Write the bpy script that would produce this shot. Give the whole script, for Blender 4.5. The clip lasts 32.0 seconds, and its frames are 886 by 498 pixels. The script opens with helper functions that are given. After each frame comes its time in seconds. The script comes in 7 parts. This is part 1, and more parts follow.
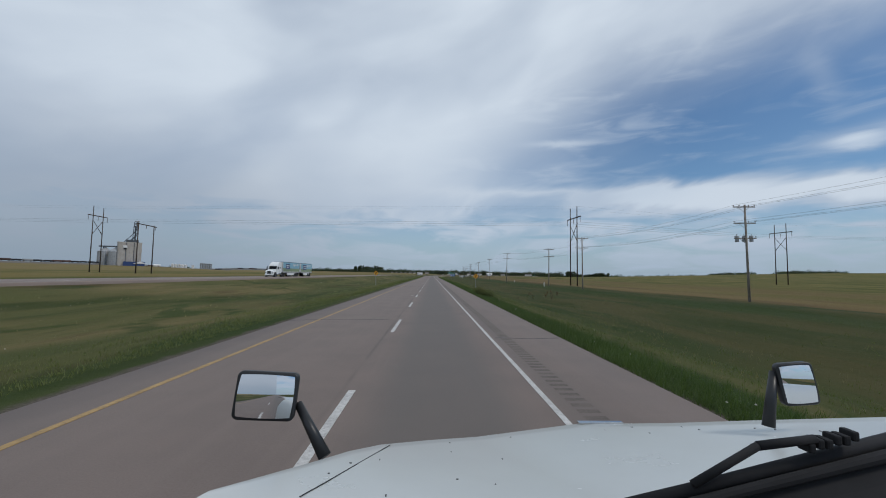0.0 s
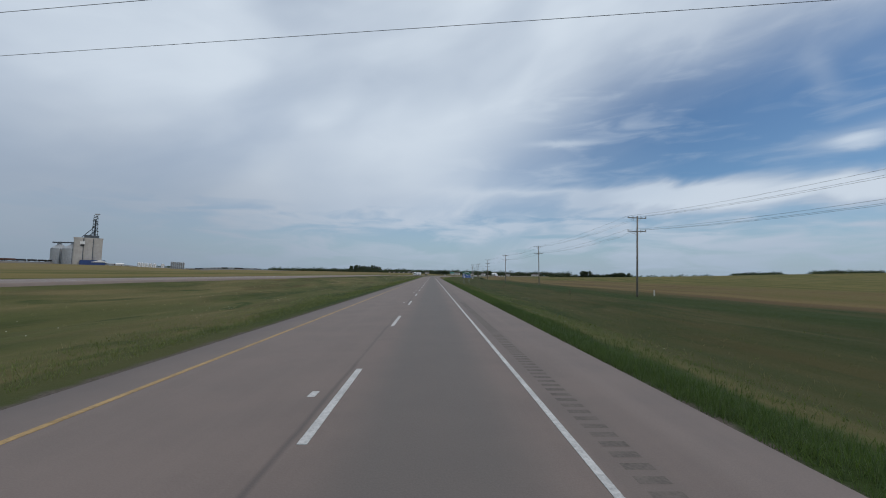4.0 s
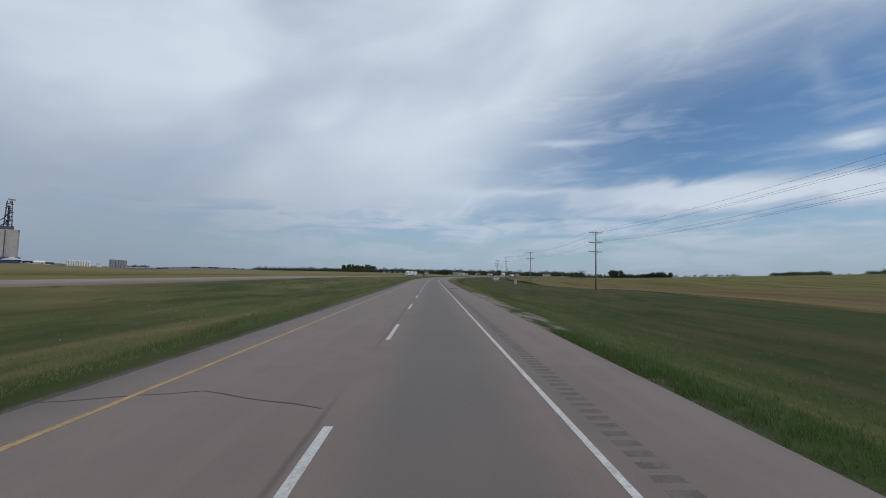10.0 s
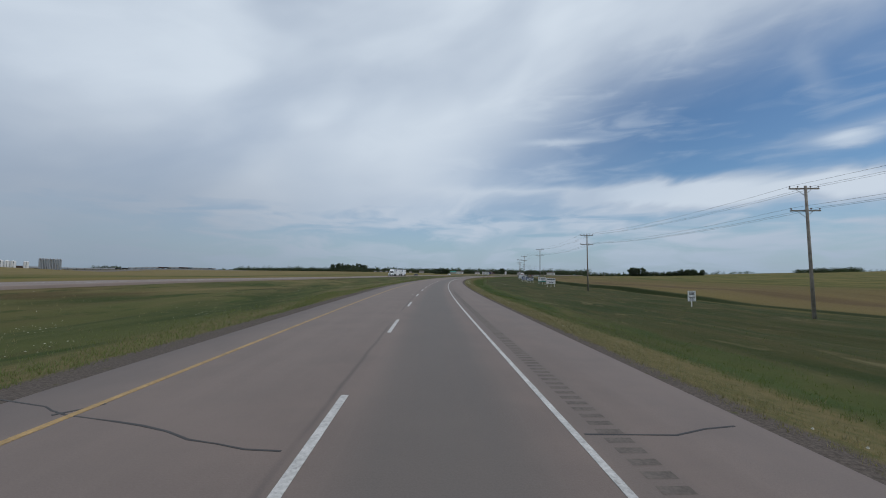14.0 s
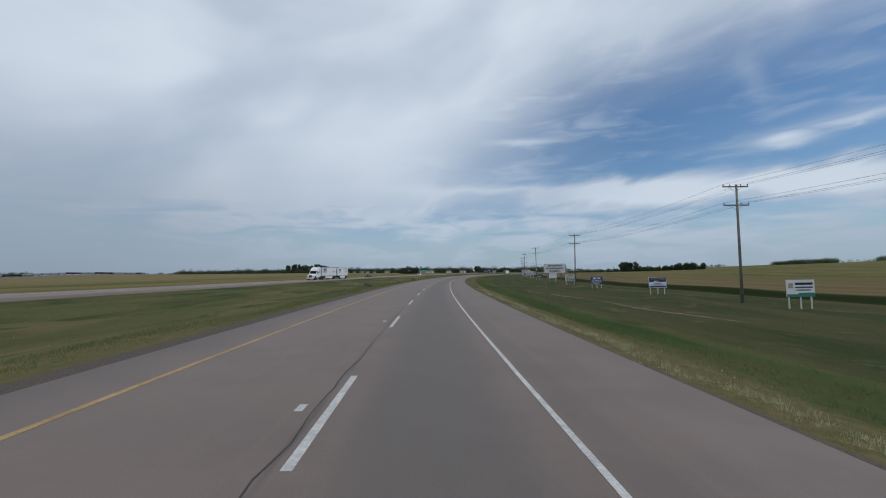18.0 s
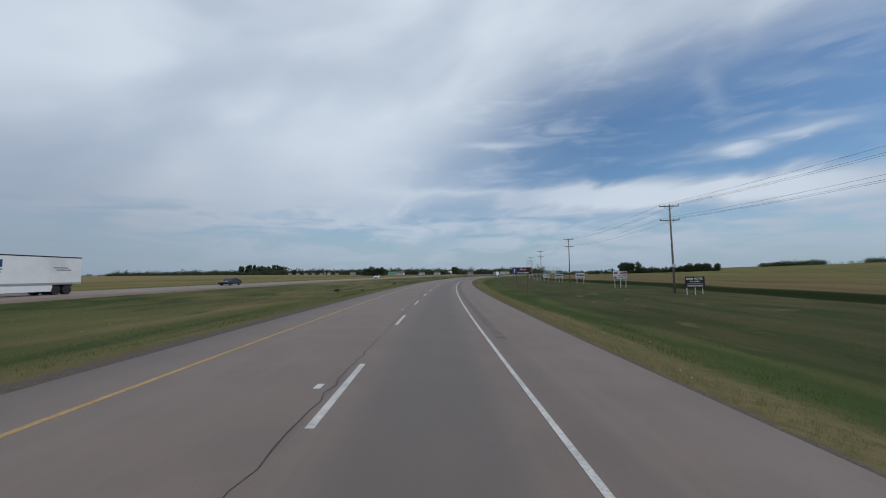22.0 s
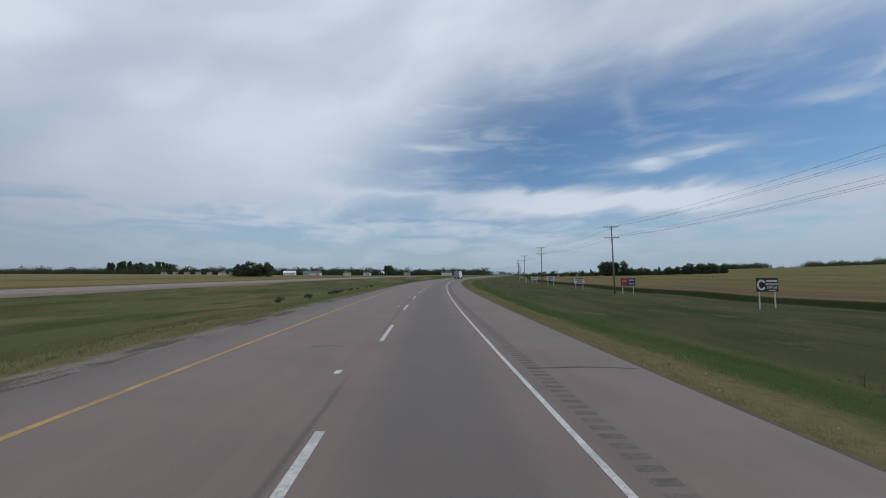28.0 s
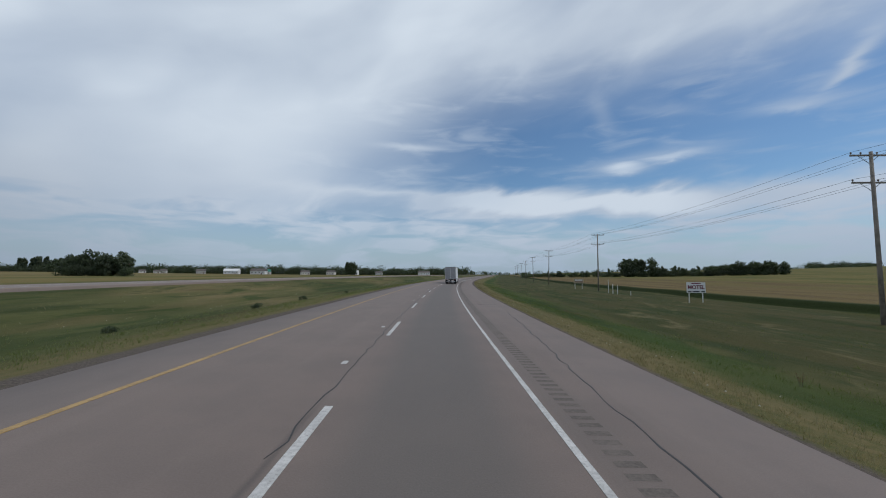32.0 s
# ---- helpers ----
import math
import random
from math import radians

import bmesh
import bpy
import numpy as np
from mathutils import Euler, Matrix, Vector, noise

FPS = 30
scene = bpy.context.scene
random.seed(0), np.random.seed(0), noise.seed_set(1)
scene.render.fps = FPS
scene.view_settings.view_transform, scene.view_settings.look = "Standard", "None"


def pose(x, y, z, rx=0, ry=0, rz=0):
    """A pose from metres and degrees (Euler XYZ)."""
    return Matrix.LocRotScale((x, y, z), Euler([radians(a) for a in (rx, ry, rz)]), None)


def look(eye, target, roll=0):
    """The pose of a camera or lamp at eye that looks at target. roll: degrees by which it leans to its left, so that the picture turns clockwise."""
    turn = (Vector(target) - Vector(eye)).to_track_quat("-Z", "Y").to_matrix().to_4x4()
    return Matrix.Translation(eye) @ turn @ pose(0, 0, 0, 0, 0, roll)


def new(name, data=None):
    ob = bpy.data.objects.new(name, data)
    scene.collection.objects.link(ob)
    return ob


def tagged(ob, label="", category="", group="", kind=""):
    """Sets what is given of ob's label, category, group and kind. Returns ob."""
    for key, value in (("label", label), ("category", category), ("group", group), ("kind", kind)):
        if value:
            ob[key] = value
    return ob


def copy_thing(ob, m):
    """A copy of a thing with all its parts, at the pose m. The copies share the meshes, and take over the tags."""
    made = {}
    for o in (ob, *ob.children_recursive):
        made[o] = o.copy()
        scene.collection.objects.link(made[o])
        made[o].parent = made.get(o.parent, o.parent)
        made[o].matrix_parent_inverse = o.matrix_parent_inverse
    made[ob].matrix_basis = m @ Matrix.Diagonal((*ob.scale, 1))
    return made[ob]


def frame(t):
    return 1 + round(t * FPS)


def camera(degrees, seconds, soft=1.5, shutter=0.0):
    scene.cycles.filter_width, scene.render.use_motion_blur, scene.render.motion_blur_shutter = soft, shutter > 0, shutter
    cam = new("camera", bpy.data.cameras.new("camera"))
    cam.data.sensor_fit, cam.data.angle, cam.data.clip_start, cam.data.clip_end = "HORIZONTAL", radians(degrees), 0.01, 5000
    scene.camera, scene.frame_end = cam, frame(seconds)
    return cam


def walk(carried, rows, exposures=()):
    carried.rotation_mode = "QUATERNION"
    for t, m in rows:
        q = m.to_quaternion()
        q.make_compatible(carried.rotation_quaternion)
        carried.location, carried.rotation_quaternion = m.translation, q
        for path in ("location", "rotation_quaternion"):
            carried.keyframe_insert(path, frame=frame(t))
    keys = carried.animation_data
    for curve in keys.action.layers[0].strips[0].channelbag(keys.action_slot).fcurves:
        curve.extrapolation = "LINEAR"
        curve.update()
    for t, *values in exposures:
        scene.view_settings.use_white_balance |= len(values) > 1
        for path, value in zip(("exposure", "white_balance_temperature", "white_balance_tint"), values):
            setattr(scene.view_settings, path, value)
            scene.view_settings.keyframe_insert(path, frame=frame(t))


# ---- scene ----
cam = camera(96.97, 32.0, 1.0)
# seconds, place, tilt, roll, heading
PATH = [
    (0, -0.060, 0.000, 2.3, 93.70, -0.90, -1.65),
    (1, -0.002, 26.553, 2.3, 93.70, -0.89, -1.63),
    (2, 0.075, 53.113, 2.3, 93.70, -0.89, -1.62),
    (3, 0.193, 79.680, 2.3, 93.70, -0.88, -1.61),
    (4, 0.124, 106.253, 2.3, 93.70, -0.88, -1.60),
    (5, 0.066, 132.833, 2.3, 93.70, -0.87, -1.59),
    (6, 0.016, 159.419, 2.3, 93.70, -0.87, -1.57),
    (7, -0.026, 186.012, 2.3, 93.70, -0.86, -1.57),
    (8, 0.022, 212.611, 2.3, 93.70, -0.86, -1.61),
    (9, 0.019, 239.217, 2.3, 93.70, -0.85, -1.58),
    (10, -0.063, 265.830, 2.3, 93.70, -0.81, -1.56),
    (11, -0.025, 292.449, 2.3, 93.70, -0.77, -1.54),
    (12, -0.038, 319.075, 2.3, 93.70, -0.74, -1.73),
    (13, -0.030, 345.708, 2.3, 93.64, -0.70, -1.94),
    (14, -0.002, 372.347, 2.3, 93.59, -0.43, -2.22),
    (14.5, 0.047, 385.669, 2.3, 93.56, -0.30, -2.52),
    (15, 0.182, 398.992, 2.3, 93.53, -0.08, -3.17),
    (15.5, 0.423, 412.316, 2.3, 93.51, 0.15, -3.82),
    (16, 0.798, 425.638, 2.3, 93.48, 0.37, -4.47),
    (16.5, 1.321, 438.957, 2.3, 93.45, 0.60, -5.14),
    (17, 2.004, 452.270, 2.3, 93.46, 0.66, -5.78),
    (18, 3.948, 478.865, 2.3, 93.48, 0.78, -6.90),
    (19, 6.548, 505.406, 2.3, 93.50, 0.90, -8.14),
    (20, 9.653, 531.896, 2.3, 93.56, 0.86, -9.25),
    (21, 13.281, 558.323, 2.3, 93.62, 0.82, -9.94),
    (22, 17.354, 584.693, 2.3, 93.69, 0.73, -10.90),
    (23, 21.980, 610.983, 2.3, 93.75, 0.60, -11.88),
    (24, 27.236, 637.162, 2.3, 93.75, 0.54, -13.43),
    (25, 33.060, 663.231, 2.3, 93.75, 0.48, -14.69),
    (25.5, 36.221, 676.211, 2.3, 93.75, 0.45, -15.28),
    (26, 39.528, 689.157, 2.3, 93.75, 0.42, -16.39),
    (26.5, 42.980, 702.067, 2.3, 93.75, 0.39, -17.50),
    (27, 46.578, 714.938, 2.3, 93.75, 0.36, -18.63),
    (27.5, 50.320, 727.771, 2.3, 93.75, 0.33, -19.75),
    (28, 54.398, 740.504, 2.3, 93.75, 0.30, -20.33),
    (29, 62.882, 765.859, 2.3, 93.74, 0.22, -21.16),
    (30, 71.849, 791.051, 2.3, 93.72, 0.15, -21.94),
    (31, 81.213, 816.103, 2.3, 93.71, 0.08, -22.84),
    (32, 91.196, 840.923, 2.3, 93.70, 0.00, -23.71),
]
walk(cam, [(r[0], pose(*r[1:])) for r in PATH])

# ---- world, sun and exposure ----
world = bpy.data.worlds.new("prairie_sky")
scene.world = world
world.use_nodes = True


class Nodes:
    """Short calls for building a node tree."""

    def __init__(self, tree):
        self.tree = tree
        tree.nodes.clear()

    def put(self, socket, value):
        if isinstance(value, bpy.types.NodeSocket):
            self.tree.links.new(value, socket)
        elif isinstance(value, (tuple, list)) and len(value) == 3 and socket.type == "RGBA":
            socket.default_value = (*value, 1)
        else:
            socket.default_value = value

    def math(self, op, a, b=0.0, clamp=False):
        n = self.tree.nodes.new("ShaderNodeMath")
        n.operation, n.use_clamp = op, clamp
        self.put(n.inputs[0], a)
        self.put(n.inputs[1], b)
        return n.outputs[0]

    def ramp(self, value, lo, hi):
        n = self.tree.nodes.new("ShaderNodeMapRange")
        n.interpolation_type = "SMOOTHSTEP"
        self.put(n.inputs["Value"], value)
        self.put(n.inputs["From Min"], lo)
        self.put(n.inputs["From Max"], hi)
        return n.outputs[0]

    def mix(self, f, a, b, how="MIX"):
        n = self.tree.nodes.new("ShaderNodeMix")
        n.data_type, n.blend_type = "RGBA", how
        self.put(n.inputs[0], f)
        self.put(n.inputs[6], a)
        self.put(n.inputs[7], b)
        return n.outputs[2]

    def noise(self, vector, scale, detail=4.0, rough=0.55, distort=0.0):
        n = self.tree.nodes.new("ShaderNodeTexNoise")
        self.put(n.inputs["Vector"], vector)
        n.inputs["Scale"].default_value = scale
        n.inputs["Detail"].default_value = detail
        n.inputs["Roughness"].default_value = rough
        n.inputs["Distortion"].default_value = distort
        return n.outputs[0]

    def combine(self, x, y, z=0.0):
        n = self.tree.nodes.new("ShaderNodeCombineXYZ")
        for s, v in zip(n.inputs, (x, y, z)):
            self.put(s, v)
        return n.outputs[0]

    def split(self, v):
        n = self.tree.nodes.new("ShaderNodeSeparateXYZ")
        self.put(n.inputs[0], v)
        return n.outputs

    def coords(self, which):
        return self.tree.nodes.new("ShaderNodeTexCoord").outputs[which]

    def attribute(self, name):
        n = self.tree.nodes.new("ShaderNodeAttribute")
        n.attribute_name = name
        return n.outputs["Fac"]


def build_sky():
    n = Nodes(world.node_tree)
    sky = n.tree.nodes.new("ShaderNodeTexSky")
    sky.sky_type, sky.sun_disc = "NISHITA", False
    sky.sun_elevation, sky.sun_rotation = radians(SUN_EL), radians(SUN_AZ)
    sky.air_density, sky.dust_density, sky.ozone_density = 1.0, 0.6, 2.0
    x, y, z = n.split(n.coords("Generated"))
    az = n.math("MULTIPLY", n.math("ARCTAN2", x, y), 57.2958)
    flat = n.math("SQRT", n.math("ADD", n.math("MULTIPLY", x, x), n.math("MULTIPLY", y, y)))
    el = n.math("MULTIPLY", n.math("ARCTAN2", z, flat), 57.2958)
    # streaks drawn out by the wind, rising gently to the right
    a = radians(15)
    along = n.math("ADD", n.math("MULTIPLY", az, math.cos(a)), n.math("MULTIPLY", el, math.sin(a)))
    across = n.math("SUBTRACT", n.math("MULTIPLY", el, math.cos(a)), n.math("MULTIPLY", az, math.sin(a)))
    big = n.noise(n.combine(n.math("MULTIPLY", along, 0.42), across, 3.7), 0.080, 3.0, 0.42, 0.35)
    mid = n.noise(n.combine(n.math("MULTIPLY", along, 0.42), across, 1.3), 0.20, 4.0, 0.48, 0.4)
    wisp = n.noise(n.combine(n.math("MULTIPLY", az, 0.22), el, 8.1), 0.55, 4.5, 0.5, 0.5)
    dbig, dmid = n.math("SUBTRACT", big, 0.5), n.math("SUBTRACT", mid, 0.5)
    els = n.math("ADD", el, n.math("ADD", n.math("MULTIPLY", dbig, 7.0), n.math("MULTIPLY", dmid, 6.0)))
    azs = n.math("ADD", az, n.math("ADD", n.math("MULTIPLY", dbig, 12.0), n.math("MULTIPLY", dmid, 12.0)))
    soft = n.math("ADD", n.math("ADD", el, n.math("MULTIPLY", n.ramp(az, 32.0, 60.0), 1.5)), n.math("MULTIPLY", dmid, 5.0))
    # the edge of the overhead sheet sinks to the left
    els = n.math("ADD", els, n.math("MULTIPLY", n.math("MAXIMUM", n.math("SUBTRACT", 26.0, az), 0.0), 0.16))
    # the clear gap to the right of the road
    gap = n.math("MULTIPLY", n.ramp(azs, -6.0, 34.0), n.ramp(els, 31.5, 18.5))
    gap = n.math("MULTIPLY", gap, n.ramp(soft, 10.8, 13.2))
    gap = n.math("MULTIPLY", gap, n.math("SUBTRACT", 1.0, n.math("MULTIPLY", n.ramp(wisp, 0.46, 0.80), 0.34)))
    # paler blue under the bank of cloud, fading to the left
    under = n.math("MULTIPLY", n.ramp(soft, 10.5, 7.5), n.ramp(wisp, 0.68, 0.36))
    under = n.math("MULTIPLY", under, n.math("MULTIPLY", n.ramp(az, -75.0, 12.0), 0.76))
    left = n.math("MULTIPLY", n.math("MULTIPLY", n.ramp(azs, -22.0, 4.0), n.ramp(azs, 30.0, 12.0)), n.ramp(els, 17.0, 10.0))
    left = n.math("MULTIPLY", left, n.math("MULTIPLY", n.ramp(mid, 0.62, 0.38), 0.60))
    bank_cut = n.math("MULTIPLY", n.math("MULTIPLY", n.ramp(azs, 16.0, 28.0), n.ramp(azs, 66.0, 54.0)), n.math("MULTIPLY", n.ramp(soft, 8.4, 9.8), n.ramp(soft, 12.6, 11.2)))
    # bright tufts of cloud in the gap: a lens with a drawn-out tail, and thin curls above it
    def tuft(a0, e0, wide, high, slope, feather):
        """A soft patch round a bearing and height, leaning by slope and frayed by the noise."""
        da = n.math("SUBTRACT", az, a0)
        de = n.math("SUBTRACT", n.math("SUBTRACT", n.math("ADD", el, n.math("MULTIPLY", n.math("SUBTRACT", wisp, 0.5), feather)), e0), n.math("MULTIPLY", da, slope))
        u, v = n.math("DIVIDE", da, wide), n.math("DIVIDE", de, high)
        return n.math("POWER", 2.718, n.math("MULTIPLY", n.math("ADD", n.math("MULTIPLY", u, u), n.math("MULTIPLY", v, v)), -1.0))

    lens = n.math("MAXIMUM", tuft(48.6, 14.1, 3.4, 0.95, 0.0, 2.2), n.math("MULTIPLY", tuft(54.0, 14.8, 5.2, 0.85, 0.02, 2.8), 0.8))
    curls = n.math("MULTIPLY", n.math("MAXIMUM", tuft(46.2, 21.0, 1.5, 2.0, -1.0, 4.0), tuft(54.0, 20.2, 3.6, 0.8, -0.12, 4.0)), 0.24)
    curls = n.math("MAXIMUM", curls, n.math("MAXIMUM", n.math("MULTIPLY", tuft(70.8, 20.8, 2.2, 0.9, 0.8, 3.0), 0.75), n.math("MULTIPLY", tuft(66.5, 18.2, 4.0, 0.7, 0.0, 3.0), 0.45)))
    curls = n.math("MAXIMUM", curls, n.math("MULTIPLY", tuft(19.0, 18.1, 4.5, 0.5, 0.02, 2.0), 0.6))
    clear = n.math("MAXIMUM", n.math("MAXIMUM", gap, under), left)
    clear = n.math("MULTIPLY", clear, n.math("SUBTRACT", 1.0, n.math("MAXIMUM", n.math("MULTIPLY", lens, 0.8), curls)))
    clear = n.math("MULTIPLY", clear, n.math("SUBTRACT", 1.0, n.math("MULTIPLY", bank_cut, 0.85)))
    thin = n.math("MULTIPLY", n.ramp(big, 0.62, 0.32), 0.22)
    cover = n.math("SUBTRACT", 1.0, n.math("MAXIMUM", clear, thin))
    shade = n.ramp(n.math("ADD", n.math("ADD", n.math("ADD", n.math("MULTIPLY", big, 0.44), 0.13), n.math("MULTIPLY", mid, 0.30)), n.math("MULTIPLY", n.math("SUBTRACT", n.math("SUBTRACT", n.ramp(az, -48.0, 6.0), n.math("MULTIPLY", n.ramp(az, 8.0, 56.0), 1.35)), 0.5), 0.22)), 0.06, 0.74)
    shade = n.math("MULTIPLY", shade, n.math("ADD", 0.45, n.math("MULTIPLY", n.ramp(el, 6.0, 24.0), 0.55)))
    shade = n.math("MAXIMUM", shade, n.math("MAXIMUM", n.math("MULTIPLY", bank_cut, 0.72), n.math("MULTIPLY", lens, 0.92)))
    cloud = n.mix(shade, CLOUD_DARK, CLOUD_LIGHT)
    blue = n.mix(1.0, sky.outputs[0], SKY_GAIN, "MULTIPLY")
    colour = n.mix(cover, blue, cloud)
    colour = n.mix(n.math("MULTIPLY", n.ramp(el, 8.0, -1.0), 0.8), colour, HAZE)
    dim = n.math("SUBTRACT", 1.0, n.math("MULTIPLY", n.math("MULTIPLY", n.ramp(az, 6.0, -42.0), n.ramp(el, 22.0, 5.0)), 0.24))
    colour = n.mix(1.0, colour, n.combine(dim, dim, dim), "MULTIPLY")
    bg = n.tree.nodes.new("ShaderNodeBackground")
    n.put(bg.inputs[0], colour)
    bg.inputs[1].default_value = 1.0
    out = n.tree.nodes.new("ShaderNodeOutputWorld")
    n.tree.links.new(bg.outputs[0], out.inputs[0])


SUN_EL, SUN_AZ = 52.0, 115.0
SKY_GAIN = (0.061, 0.078, 0.090)
CLOUD_DARK, CLOUD_LIGHT, HAZE = (0.39, 0.465, 0.58), (0.66, 0.74, 0.83), (0.31, 0.405, 0.52)
build_sky()
sun = new("sun", bpy.data.lights.new("sun", "SUN"))
sun.data.energy, sun.data.angle, sun.data.color = 1.3, radians(10), (1.0, 0.95, 0.88)
sun.matrix_basis = look((0, 0, 0), (-math.sin(radians(SUN_AZ)) * math.cos(radians(SUN_EL)), -math.cos(radians(SUN_AZ)) * math.cos(radians(SUN_EL)), -math.sin(radians(SUN_EL))))

# ---- the line of the road: s metres along it, l metres to the right of the camera's line ----
STEP = 1.0
STATIONS = np.arange(-3000.0, 6000.0, STEP)
BEND = 0.000840 * np.clip((STATIONS - 352.0) / 68.0, 0, 1) * (1 - np.clip((STATIONS - 1000.0) / 100.0, 0, 1))
TURN = np.cumsum(BEND) * STEP
LINE_X, LINE_Y = np.cumsum(np.sin(TURN)) * STEP, np.cumsum(np.cos(TURN)) * STEP
LINE_X, LINE_Y = LINE_X - np.interp(0, STATIONS, LINE_X), LINE_Y - np.interp(0, STATIONS, LINE_Y)
WIDE = 280.0


def turn_at(s):
    return np.interp(s, STATIONS, TURN)


def at(s, l):
    """Plan position of station s, offset l; far from the road the offsets run parallel."""
    h = turn_at(s)
    near = np.clip(l, -WIDE, WIDE)
    far = l - near
    mean = 0.19
    x = np.interp(s, STATIONS, LINE_X) + near * np.cos(h) + far * math.cos(mean)
    y = np.interp(s, STATIONS, LINE_Y) - near * np.sin(h) - far * math.sin(mean)
    return x, y


PROFILE_L = (-6000, -2500, -1200, -700, -300, -120, -60, -50.5, -49.2, -34.8, -33.6, -27, -21, -15, -8.6, -7.2, 4.9, 5.9, 8.5, 12, 16, 21, 27, 34, 60, 150, 400, 700, 1500, 3000, 6000)
PROFILE_Z = (34, 26, 17, 12, 2.8, .95, .80, .70, -.25 + .95, -.25 + .95, .75, -.1, -.75, -.7, -.16, -.12, -.12, -.17, -.6, -1.15, -1.2, -.85, -.62, -.6, -.5, 0, 3.5, 7, 15, 22, 30)


def bank(s):
    return 0.026 * np.clip((s - 360.0) / 70.0, 0, 1)


def camber(s, l):
    """Height of the paving across the road: crowned on the straight, banked in the curve."""
    return -bank(s) * l - 0.02 * np.clip(-1.6 - l, 0, None) * (1 - np.clip((s - 330.0) / 90.0, 0, 1))


def ground_z(s, l):
    z = np.interp(l, PROFILE_L, PROFILE_Z)
    near = np.clip(1 - (np.abs(l) - 9) / 25, 0, 1)
    z = z + camber(s, np.clip(l, -9, 9)) * near
    # the ground lies with the opposite carriageway round it
    beside = np.clip((-l - 18) / 14, 0, 1) * np.clip(1 - (-l - 52) / 120, 0, 1)
    under = np.clip(1 - np.abs(np.abs(l + 42) - 0) / 7.6, 0, 1) > 0
    z = z + (np.interp(s, (0, 300, 430, 545, 650, 790, 940, 1100), (.97, .97, .95, .56, .68, .85, 1.25, 1.5)) - .95) * beside - np.where(under, 0.22, 0.0)
    z = z + 0.75 * np.clip((l - 42.0) / 0.9, 0, 1) * np.clip(1 - (l - 200) / 200, 0, 1) * np.clip((s - 425) / 25, 0, 1)
    # the right of way lies lower along the curve
    z = z - np.interp(s, (350, 398, 430, 470, 600, 640, 680, 740, 800), (0, .95, 1.0, .75, .7, .3, .15, .35, .95)) * np.clip((l - 13) / 12, 0, 1) * np.clip(1 - (l - 90) / 200, 0, 1)
    # the fields towards the railway lie flatter further on, round a shallow hollow
    left = np.clip((-l - 80) / 250, 0, 1)
    z = z - 0.6 * np.clip((s - 740.0) / 130.0, 0, 1) * left * np.clip(z - 0.6, 0, None)
    z = z - 5.0 * np.exp(-((s - 870.0 + 0.55 * np.clip(l + 600.0, -200, 600)) / 120.0) ** 2) * left
    k = np.clip((l - 150) / 600, 0, 1)
    z = z + k * k * (3 - 2 * k) * 9 * np.clip((s - 300) / 500, 0, 1)
    return z


def spot(s, l, dz=0.0):
    """A point on the ground."""
    x, y = at(s, l)
    return Vector((float(x), float(y), float(ground_z(s, l)) + dz))


def stand(s, l, spin=0.0, dz=0.0):
    """A pose on the ground whose y axis runs along the road; spin in degrees."""
    p = spot(s, l, dz)
    return pose(p.x, p.y, p.z, 0, 0, spin - math.degrees(float(turn_at(s))))


# ---- materials ----
def material(name, colour=(0.5, 0.5, 0.5), rough=0.8, metal=0.0, grain=0.0, scale=8.0, bump=0.0, vary=0.0, second=None, dirt=0.0, worn=0.0):
    """A surface with grain at two scales, stains and fine relief."""
    m = bpy.data.materials.new(name)
    m.use_nodes = True
    n = Nodes(m.node_tree)
    co = n.coords("Object")
    shader = n.tree.nodes.new("ShaderNodeBsdfPrincipled")
    out = n.tree.nodes.new("ShaderNodeOutputMaterial")
    n.tree.links.new(shader.outputs[0], out.inputs[0])
    fine = n.noise(co, scale, 6.0, 0.6)
    broad = n.noise(co, scale * 0.13, 3.0, 0.5)
    other = second or tuple(c * (1 - grain) for c in colour)
    c = n.mix(n.ramp(n.math("ADD", n.math("MULTIPLY", fine, 0.55), n.math("MULTIPLY", broad, 0.45)), 0.34, 0.66), colour, other)
    if dirt:
        c = n.mix(n.math("MULTIPLY", n.ramp(broad, 0.5, 0.75), dirt), c, (0.12, 0.10, 0.08))
    if worn:
        chips = n.ramp(n.noise(co, 19.0, 5.0, 0.7), 0.66, 0.50)
        c = n.mix(n.math("MULTIPLY", n.math("SUBTRACT", 1.0, chips), worn), c, (0.10, 0.088, 0.08))
    if vary:
        info = n.tree.nodes.new("ShaderNodeObjectInfo")
        k = n.math("ADD", 1 - vary, n.math("MULTIPLY", info.outputs["Random"], 2 * vary))
        c = n.mix(1.0, c, n.combine(k, k, k), "MULTIPLY")
    n.put(shader.inputs["Base Color"], c)
    shader.inputs["Metallic"].default_value = metal
    n.put(shader.inputs["Roughness"], n.math("ADD", rough - 0.06, n.math("MULTIPLY", fine, 0.12), True))
    if bump:
        b = n.tree.nodes.new("ShaderNodeBump")
        b.inputs["Strength"].default_value = bump
        b.inputs["Distance"].default_value = 0.02
        n.put(b.inputs["Height"], fine)
        n.tree.links.new(b.outputs[0], shader.inputs["Normal"])
    return m


